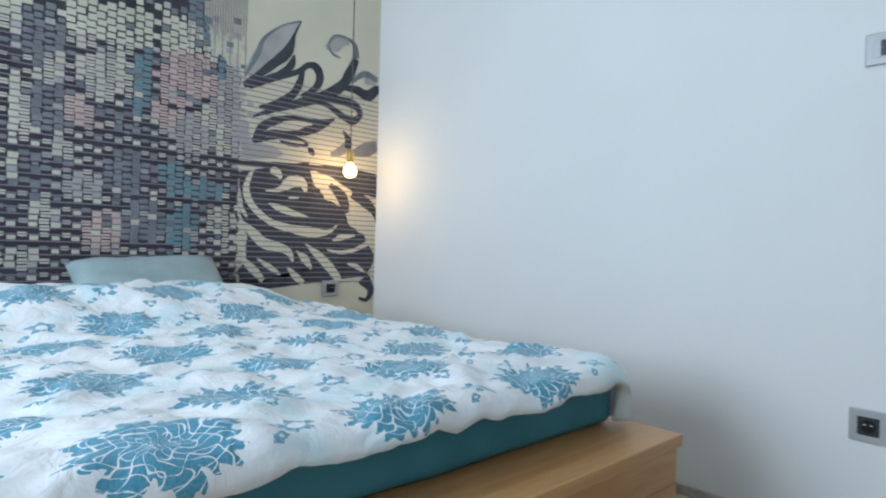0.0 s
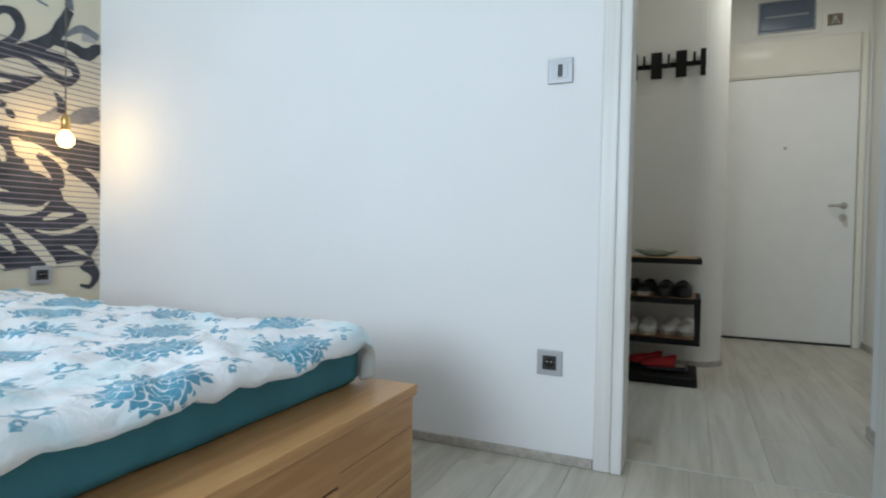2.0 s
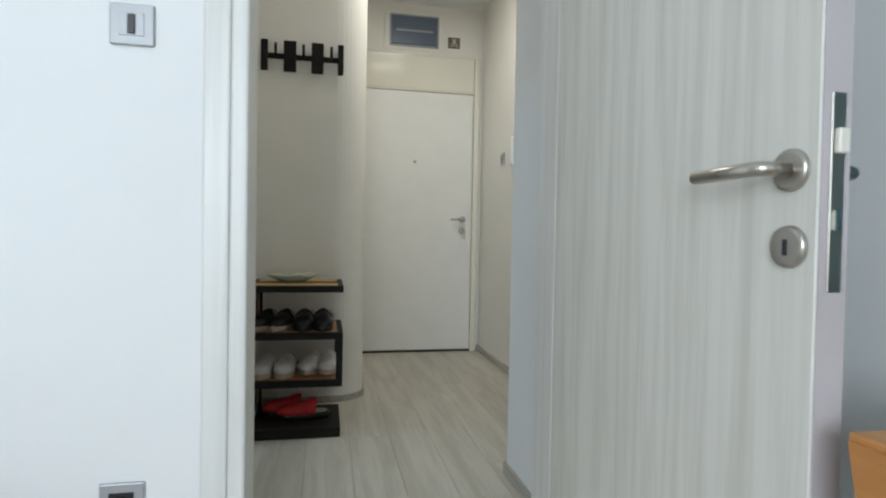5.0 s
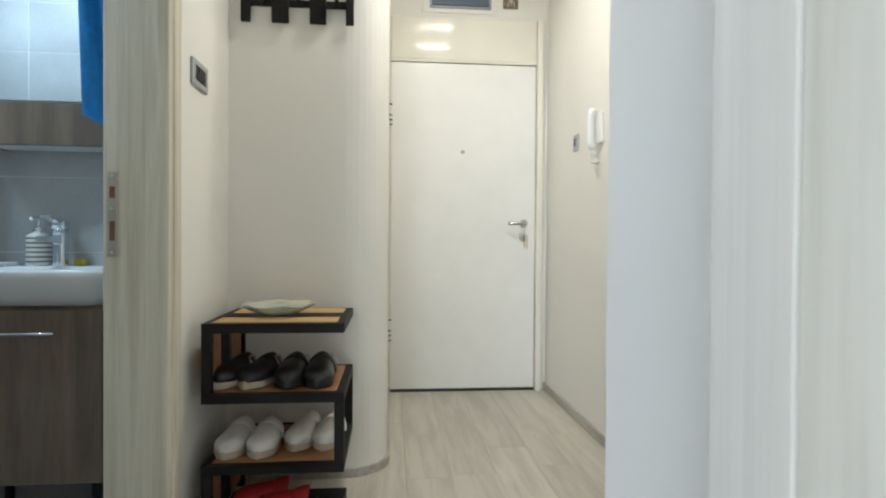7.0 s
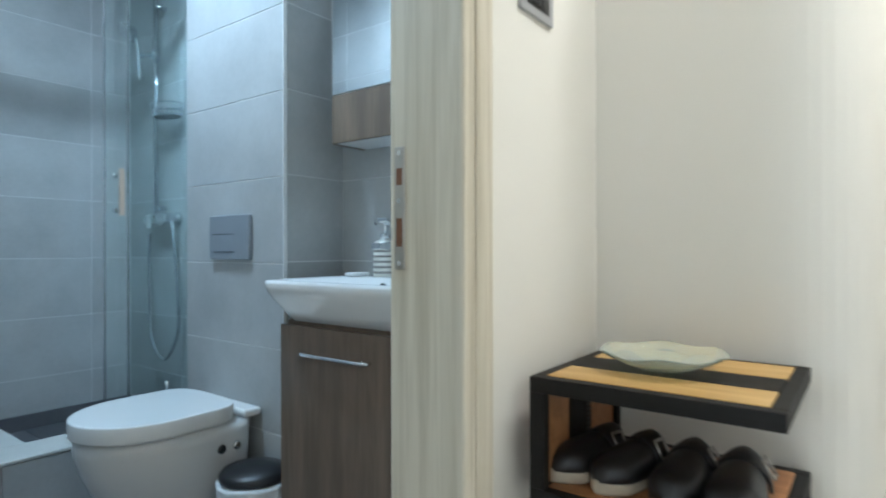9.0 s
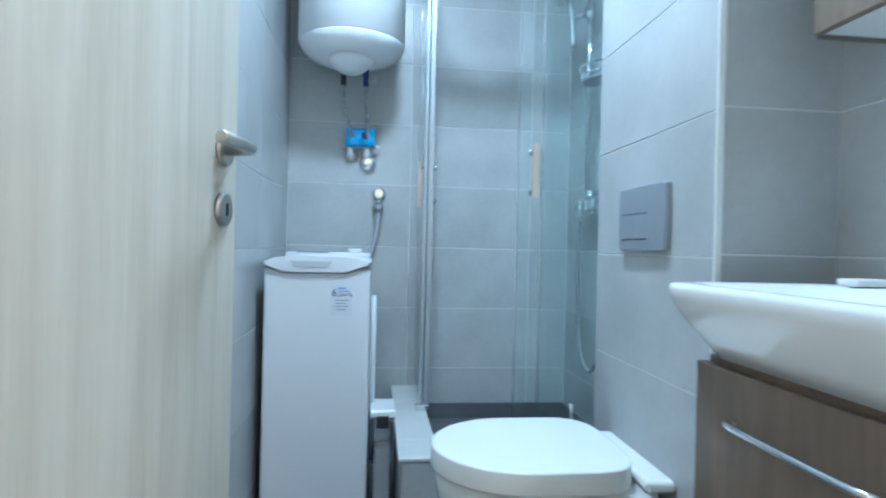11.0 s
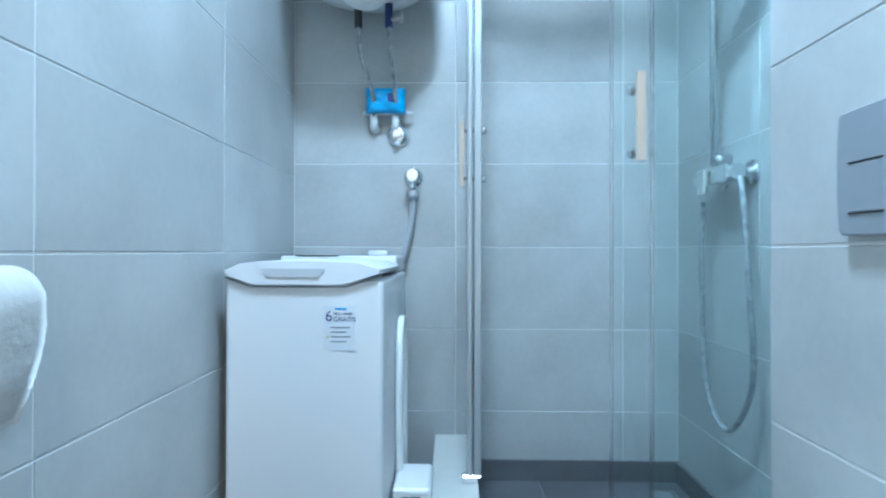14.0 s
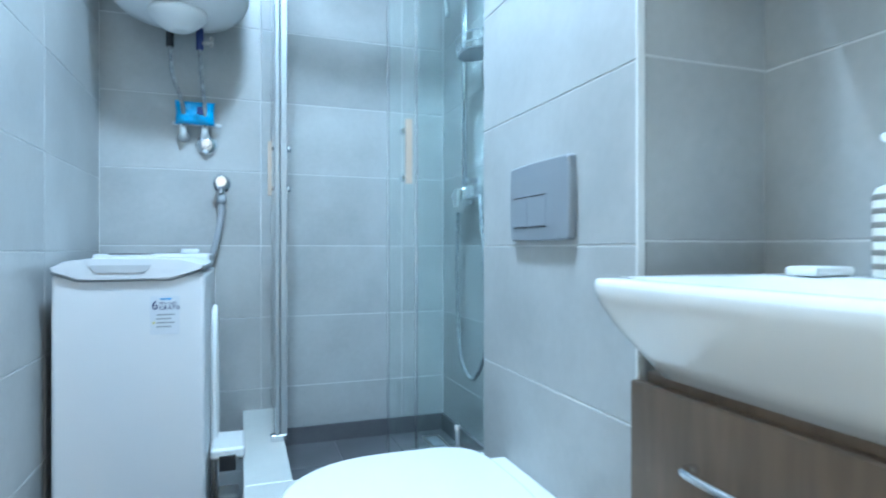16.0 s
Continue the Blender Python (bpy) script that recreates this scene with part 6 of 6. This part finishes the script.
def oval(x_back, x_tip, w, z, n=36, back_w=0.92):
    """Outline of pan or lid: squared back, round tip (towards -x)."""
    out = []
    for k in range(n):
        a = 2 * math.pi * k / n
        c, s = math.cos(a), math.sin(a)
        mid = x_back - (x_back - x_tip) * 0.52
        if c > 0:
            xx = mid + (x_back - mid) * abs(c) ** 0.35
            yy = w / 2 * (abs(s) ** 0.55) * (back_w + (1 - back_w) * abs(s)) * (1 if s > 0 else -1)
        else:
            xx = mid - (mid - x_tip) * abs(c)
            yy = w / 2 * s
        out.append((xx, yy, z))
    return out


bm = bmesh.new()
loft(bm, [oval(-0.005, -0.325, 0.22, 0.0), oval(-0.005, -0.325, 0.215, 0.08), oval(-0.005, -0.34, 0.22, 0.15), oval(-0.005, -0.385, 0.255, 0.20), oval(-0.005, -0.438, 0.305, 0.26), oval(-0.005, -0.466, 0.335, 0.32), oval(-0.005, -0.479, 0.352, 0.37), oval(-0.005, -0.480, 0.354, 0.405)])
pan = part("pan", bm, M_CERAMIC, wc, smooth=True)
bm = bmesh.new()
loft(bm, [oval(-0.075, -0.476, 0.348, 0.4085), oval(-0.075, -0.478, 0.350, 0.410), oval(-0.075, -0.478, 0.350, 0.4125)])
part("seat", bm, M_CERAMIC, wc, smooth=True)
bm = bmesh.new()
loft(bm, [oval(-0.072, -0.489, 0.364, 0.4145, back_w=1.0), oval(-0.072, -0.491, 0.367, 0.4160, back_w=1.0), oval(-0.072, -0.491, 0.367, 0.4165, back_w=1.0), oval(-0.072, -0.491, 0.367, 0.4540, back_w=1.0), oval(-0.073, -0.490, 0.365, 0.4565, back_w=1.0),
          oval(-0.075, -0.487, 0.361, 0.4578, back_w=1.0), oval(-0.079, -0.483, 0.354, 0.4581, back_w=1.0)])
part("lid", bm, M_CERAMIC, wc)
bm = bmesh.new()
box(bm, -0.068, -0.004, -0.165, 0.165, 0.4055, 0.43, bevel=0.01, seg=3)
part("back_ledge", bm, M_CERAMIC, wc)
for dx, mm in ((-0.15, M_BLACK), (-0.10, M_CHROME)):
    bm = bmesh.new()
    tube(bm, [(dx, -0.10, 0.34), (dx, -0.175, 0.34), (dx, -0.180, 0.34)], [0.013, 0.013, 0.009], 12)
    part("fixing", bm, mm, pan)
tb2 = thing("toilet_brush_handle", "thin chrome toilet brush handle beside the toilet", "toilet brush", 3.462, 2.229, 0)
bm = bmesh.new()
lathe(bm, [(0.045, 0.0), (0.046, 0.01), (0.042, 0.13), (0.038, 0.135)], 20)
part("holder", bm, M_CHROME, tb2)
bm = bmesh.new()
tube(bm, [(0, 0, 0.136), (0, 0, 0.455), (0, 0, 0.478)], [0.006, 0.006, 0.009], 10)
part("handle", bm, M_CHROME, tb2)

# pedal bin
bn_ = thing("pedal_bin", "small black-lidded waste bin with a white bag", "waste bin", 3.41, 1.625, 0)
bn_.scale = (1.05, 1.05, 1.12)
bm = bmesh.new()
lathe(bm, [(0.07, 0.0), (0.075, 0.005), (0.088, 0.22), (0.089, 0.235)], 28)
part("bucket", bm, M_STEEL, bn_)
bm = bmesh.new()
lathe(bm, [(0.0865, 0.09), (0.092, 0.095), (0.096, 0.12), (0.094, 0.15), (0.099, 0.18), (0.097, 0.21), (0.103, 0.245), (0.100, 0.252), (0.092, 0.252)], 60)
for v in bm.verts:
    a = math.atan2(v.co.y, v.co.x)
    v.co.z += 0.012 * math.sin(5 * a + 1) * (1 if v.co.z < 0.2 else 0.2)
    v.co.xy *= 1 + (0.03 * math.sin(13 * a + 9 * v.co.z) + 0.03 * noise.noise(Vector((5 * math.cos(a), 5 * math.sin(a), v.co.z * 30)))) * (1 if v.co.z < 0.23 else 0.3)
part("bag", bm, M_BAG, bn_, "crumpled white bin bag")
bm = bmesh.new()
lathe(bm, [(0.088, 0.2525), (0.094, 0.256), (0.094, 0.268), (0.085, 0.278), (0.04, 0.286), (0.005, 0.288)], 32)
part("lid", bm, M_BLACK, bn_, "glossy black lid")

# vanity unit
VY0, VY1 = 1.0, 1.505
vn = thing("vanity_unit", "grey-brown oak vanity cabinet under the basin", "vanity cabinet", 3.42, (VY0 + VY1) / 2, 0)
vh = (VY1 - VY0) / 2
part("body", boxes((0.012, BATH_E_X - 3.422, -vh + 0.01, vh - 0.008, 0.20, 0.760), bevel=0.002), M_GREYOAK, vn)
vd = part("door", boxes((-0.006, 0.0115, -vh + 0.012, vh, 0.203, 0.748), bevel=0.002), M_GREYOAK, vn)
bm = bmesh.new()
tube(bm, spline([(-0.004, 0.145, 0.676), (-0.026, 0.135, 0.676), (-0.030, 0.02, 0.676), (-0.026, -0.09, 0.676), (-0.004, -0.10, 0.676)], 8), 0.0055, 10)
part("handle", bm, M_CHROME, vd, "chrome bow handle")
for yy in (-vh + 0.05, vh - 0.05):
    for xx in (0.05, 0.27):
        bm = bmesh.new()
        lathe(bm, [(0.014, 0.001), (0.018, 0.19), (0.020, 0.1995)], 12, (xx, yy, 0))
        part("leg", bm, M_BLACK, vn)


def rrect(x0, x1, y0, y1, r, z, n=7):
    out = []
    for cx_, cy_, a0 in ((x1 - r, y1 - r, 0), (x0 + r, y1 - r, 90), (x0 + r, y0 + r, 180), (x1 - r, y0 + r, 270)):
        for k in range(n):
            a = radians(a0 + 90 * k / (n - 1))
            out.append((cx_ + r * math.cos(a), cy_ + r * math.sin(a), z))
    return out


bs = thing("wash_basin", "white ceramic wash basin on the vanity", "wash basin", 3.42, 1.255, 0.7605)
bs.scale = (1, 1, 0.965)
XE = BATH_E_X - 3.421
bm = bmesh.new()
loft(bm, [rrect(0.0, XE, -0.235, 0.235, 0.05, 0.0), rrect(-0.026, XE, -0.248, 0.248, 0.06, 0.030), rrect(-0.046, XE, -0.265, 0.265, 0.058, 0.060), rrect(-0.059, XE, -0.276, 0.276, 0.055, 0.088),
          rrect(-0.063, XE, -0.28, 0.28, 0.05, 0.108), rrect(-0.060, XE, -0.278, 0.278, 0.05, 0.117), rrect(-0.045, XE - 0.002, -0.262, 0.262, 0.05, 0.119),
          rrect(-0.030, 0.205, -0.235, 0.235, 0.06, 0.116), rrect(-0.005, 0.185, -0.20, 0.20, 0.07, 0.075), rrect(0.04, 0.15, -0.13, 0.13, 0.05, 0.045), rrect(0.07, 0.12, -0.03, 0.03, 0.02, 0.04)])
bsn = part("bowl", bm, M_CERAMIC, bs)
bm = bmesh.new()
tube(bm, [(0.188, 0.03, 0.095), (0.182, 0.03, 0.095)], 0.010, 14)
part("overflow", bm, M_BLACK, bsn)
ft_ = thing("basin_mixer", "chrome single-lever basin mixer", "tap", 3.690, 1.285, 0.8750)
bm = bmesh.new()
loft(bm, [rrect(-0.022, 0.022, -0.022, 0.022, 0.012, z) for z in (0, 0.004, 0.10, 0.128)])
part("body", bm, M_CHROME, ft_)
bm = bmesh.new()
loft(bm, [[(x, -0.016, z0), (x, 0.016, z0), (x, 0.016, z1), (x, -0.016, z1)] for x, z0, z1 in ((-0.02, 0.075, 0.11), (-0.07, 0.082, 0.104), (-0.115, 0.086, 0.102))], smooth=False)
part("spout", bm, M_CHROME, ft_)
bm = bmesh.new()
loft(bm, [rrect(-0.024, 0.024, -0.024, 0.024, 0.012, z) for z in (0.129, 0.15, 0.158)])
loft(bm, [[(x, -0.017, z), (x, 0.017, z), (x, 0.017, z + 0.008), (x, -0.017, z + 0.008)] for x, z in ((-0.02, 0.148), (-0.09, 0.166))], smooth=False)
part("lever", bm, M_CHROME, ft_)
ds = thing("soap_dispenser", "ivory striped soap dispenser with a chrome pump", "soap dispenser", 3.705, 1.366, 0.8750)
bm = bmesh.new()
lathe(bm, [(0.036, 0.0), (0.038, 0.004), (0.038, 0.098), (0.034, 0.108), (0.018, 0.114)], 28)
part("bottle", bm, M_IVORY, ds)
for k in range(6):
    bm = bmesh.new()
    lathe(bm, [(0.0383, 0.010 + k * 0.0165), (0.0387, 0.0115 + k * 0.0165), (0.0387, 0.0155 + k * 0.0165), (0.0383, 0.017 + k * 0.0165)], 28)
    part("stripe", bm, M_STRIPE, ds, "taupe stripe")
bm = bmesh.new()
lathe(bm, [(0.018, 0.1145), (0.018, 0.13), (0.013, 0.133)], 18)
tube(bm, [(0, 0, 0.13), (0, 0, 0.165)], 0.006, 10)
tube(bm, spline([(0.01, 0, 0.168), (-0.03, 0, 0.170), (-0.045, 0, 0.163)], 5), 0.006, 10)
part("pump", bm, M_CHROME, ds)
so = thing("soap_dish", "flat white soap dish on the basin edge", "soap dish", 3.665, 1.450, 0.8750)
part("dish", boxes((-0.035, 0.035, -0.022, 0.022, 0, 0.012), bevel=0.004, seg=2), M_WPLAST, so)
spg = thing("sponge", "yellow sponge on the basin edge", "sponge", 3.725, 1.235, 0.8750)
part("block", boxes((-0.018, 0.018, -0.016, 0.016, 0, 0.02), bevel=0.005, seg=2), M_YELLOW, spg)

# mirror cabinet
mc = thing("mirror_cabinet", "mirror cabinet with a grey-brown oak lower shelf", "mirror cabinet", BATH_E_X - 0.001, 1.25, 1.286)
part("carcass", boxes((-0.135, 0, -0.245, 0.243, 0.002, 0.70), bevel=0.002), M_WPLAST, mc)
part("lower_panel", boxes((-0.150, -0.1355, -0.245, 0.245, 0.0, 0.147), bevel=0.002), M_GREYOAK, mc)
part("side_panel", boxes((-0.1345, -0.001, 0.2435, 0.2575, 0.0, 0.147), bevel=0.001), M_GREYOAK, mc)
part("mirror", boxes((-0.1485, -0.1355, -0.245, 0.245, 0.150, 0.70), bevel=0.001), M_MIRROR, mc)
tw = thing("towel", "bright blue terry towel hanging beside the mirror", "towel", 3.47, 0.975, 1.30)
bm = bmesh.new()
nn = 24
gg = []
for j in range(nn + 1):
    v = j / nn
    wdt = 0.055 + 0.075 * v
    gg.append([bm.verts.new((0.012 * math.sin(i * 1.1 + v) + 0.02 * (1 - v), 0.10 - wdt + 2 * wdt * i / 12 - 0.10 * v + 0.14 * (1 - v) ** 2 * 0, 0.55 - 0.50 * v - 0.06 * (1 - abs(i / 6 - 0.7)) * v)) for i in range(13)])
for j in range(nn):
    for i in range(12):
        bm.faces.new((gg[j][i], gg[j][i + 1], gg[j + 1][i + 1], gg[j + 1][i])).smooth = True
bmesh.ops.solidify(bm, geom=bm.faces[:], thickness=0.008)
part("cloth", bm, M_TOWEL, tw)
bm = bmesh.new()
tube(bm, spline([(0.03, -0.068, 0.57), (0.02, -0.01, 0.57), (0.0, 0.05, 0.56), (-0.01, 0.06, 0.585)], 6), 0.006, 8)
part("hook", bm, M_CHROME, tw)

# ---- tiles ----
ZJ = [0.0, 0.119, 0.387, 0.653, 0.921, 1.193, 1.459, 1.727, 1.995, 2.263, 2.47]
tile_cache = {}


def tile_mesh(w, h, d, material):
    key = (round(w, 3), round(h, 3), material.name)
    if key not in tile_cache:
        bm = bmesh.new()
        b = 0.0012
        a, c = w / 2, h / 2
        loft(bm, [[(-a, 0, -c), (a, 0, -c), (a, 0, c), (-a, 0, c)], [(-a, -d + b, -c), (a, -d + b, -c), (a, -d + b, c), (-a, -d + b, c)],
                  [(-a + b, -d, -c + b), (a - b, -d, -c + b), (a - b, -d, c - b), (-a + b, -d, c - b)]], smooth=False)
        tile_cache[key] = mesh_of("tile", bm, material)
    return tile_cache[key]


def tile_wall(parent, turn, place, us, zs, material=M_TILE, gap=0.003, d=0.008):
    """Tiles between the joints us and zs. place(u, z) gives the point on the backing."""
    for u0, u1 in zip(us, us[1:]):
        for z0, z1 in zip(zs, zs[1:]):
            if u1 - u0 < 0.01:
                continue
            ob = new("tile", tile_mesh(u1 - u0 - gap, z1 - z0 - gap, d, material))
            ob.parent = parent
            ob.matrix_local = Matrix.Translation(place((u0 + u1) / 2, (z0 + z1) / 2)) @ Matrix.Rotation(radians(turn), 4, "Z")


tile_wall(bw, 90, lambda u, z: (BATH_W_X - 0.008, u, z), [BATH_S_Y, 1.40, 1.99, 2.58, BATH_N_Y], [0.0, 0.119, 0.385, 0.645, 0.903, 1.150, 1.410, 1.675, 1.94, 2.2, 2.47])
tile_wall(bn, 0, lambda u, z: (u, BATH_N_Y + 0.008, z), [BATH_W_X, 3.03, 3.575, BATH_E_X], ZJ)
tile_wall(be, -90, lambda u, z: (BATH_E_X + 0.008, u, z), [2.167, 2.66, BATH_N_Y], ZJ)
tile_wall(be, -90, lambda u, z: (BATH_E_X + 0.008, u, z), [BATH_S_Y, 1.05, 1.612], ZJ)
tile_wall(bc, -90, lambda u, z: (3.515, u, z), [1.6055, 2.1735], [z - 0.006 if 0 < z < 2.4 else z for z in ZJ])
tile_wall(bc, 0, lambda u, z: (u, 1.613, z), [3.517, BATH_E_X], ZJ)
tile_wall(bc, 180, lambda u, z: (u, 2.166, z), [3.517, BATH_E_X], ZJ)
tile_wall(platform, 0, lambda u, z: (u, 2.285, z), [2.975, 3.4, BATH_E_X], [0.0, 0.298])
part("corner_trim", boxes((3.500, 3.512, 1.600, 1.6052, 0.0, 2.47), bevel=0.001), M_WPLAST, bc, "white corner trim")
dtile = {}


def floor_tiles(parent, xs, ys, z, material):
    for x0, x1 in zip(xs, xs[1:]):
        for y0, y1 in zip(ys, ys[1:]):
            key = (round(x1 - x0, 3), round(y1 - y0, 3))
            if key not in dtile:
                dtile[key] = mesh_of("floor_tile", boxes((-(x1 - x0) / 2 + 0.0015, (x1 - x0) / 2 - 0.0015, -(y1 - y0) / 2 + 0.0015, (y1 - y0) / 2 - 0.0015, -0.0075, 0), bevel=0.001), material)
            ob = new("floor_tile", dtile[key])
            ob.parent = parent
            ob.matrix_local = Matrix.Translation(((x0 + x1) / 2, (y0 + y1) / 2, z))


floor_tiles(bath_floor, [2.494, 2.80, 3.10, 3.40, 3.75], [0.87, 1.2, 1.5, 1.8, 2.1, 2.284], 0.0, M_DTILE)
floor_tiles(bath_floor, [2.494, 2.80, 2.974], [2.284, 2.6, 2.9, 3.15], 0.0, M_DTILE)
floor_tiles(platform, [3.087, 3.30, 3.52, BATH_E_X - 0.001], [2.44, 2.66, 2.9, BATH_N_Y - 0.001], TZ, M_DTILE)

# ---- floor planks ----
plank_cache = {}


def planks(x0, x1, y0, y1, width=0.19, length=1.28, seed=3):
    rnd = random.Random(seed)
    y = y0
    while y < y1 - 0.01:
        ye = min(y + width, y1)
        x = x0 - rnd.random() * length
        while x < x1:
            a, b = max(x, x0), min(x + length, x1)
            if b - a > 0.02:
                key = (round(b - a, 3), round(ye - y, 3))
                if key not in plank_cache:
                    w, h = (b - a) / 2, (ye - y) / 2
                    plank_cache[key] = mesh_of("plank", boxes((-w + 0.0004, w - 0.0004, -h + 0.0004, h - 0.0004, -0.0078, 0), bevel=0.0006), M_LAM)
                ob = new("plank", plank_cache[key])
                ob.parent = floor
                ob.matrix_local = Matrix.Translation(((a + b) / 2, (y + ye) / 2, 0))
            x += length
        y = ye


planks(2.104, END_X + 0.1, HALL_S, 0.835)
planks(WEST_X, 2.098, SOUTH_Y, MURAL_Y, seed=8)
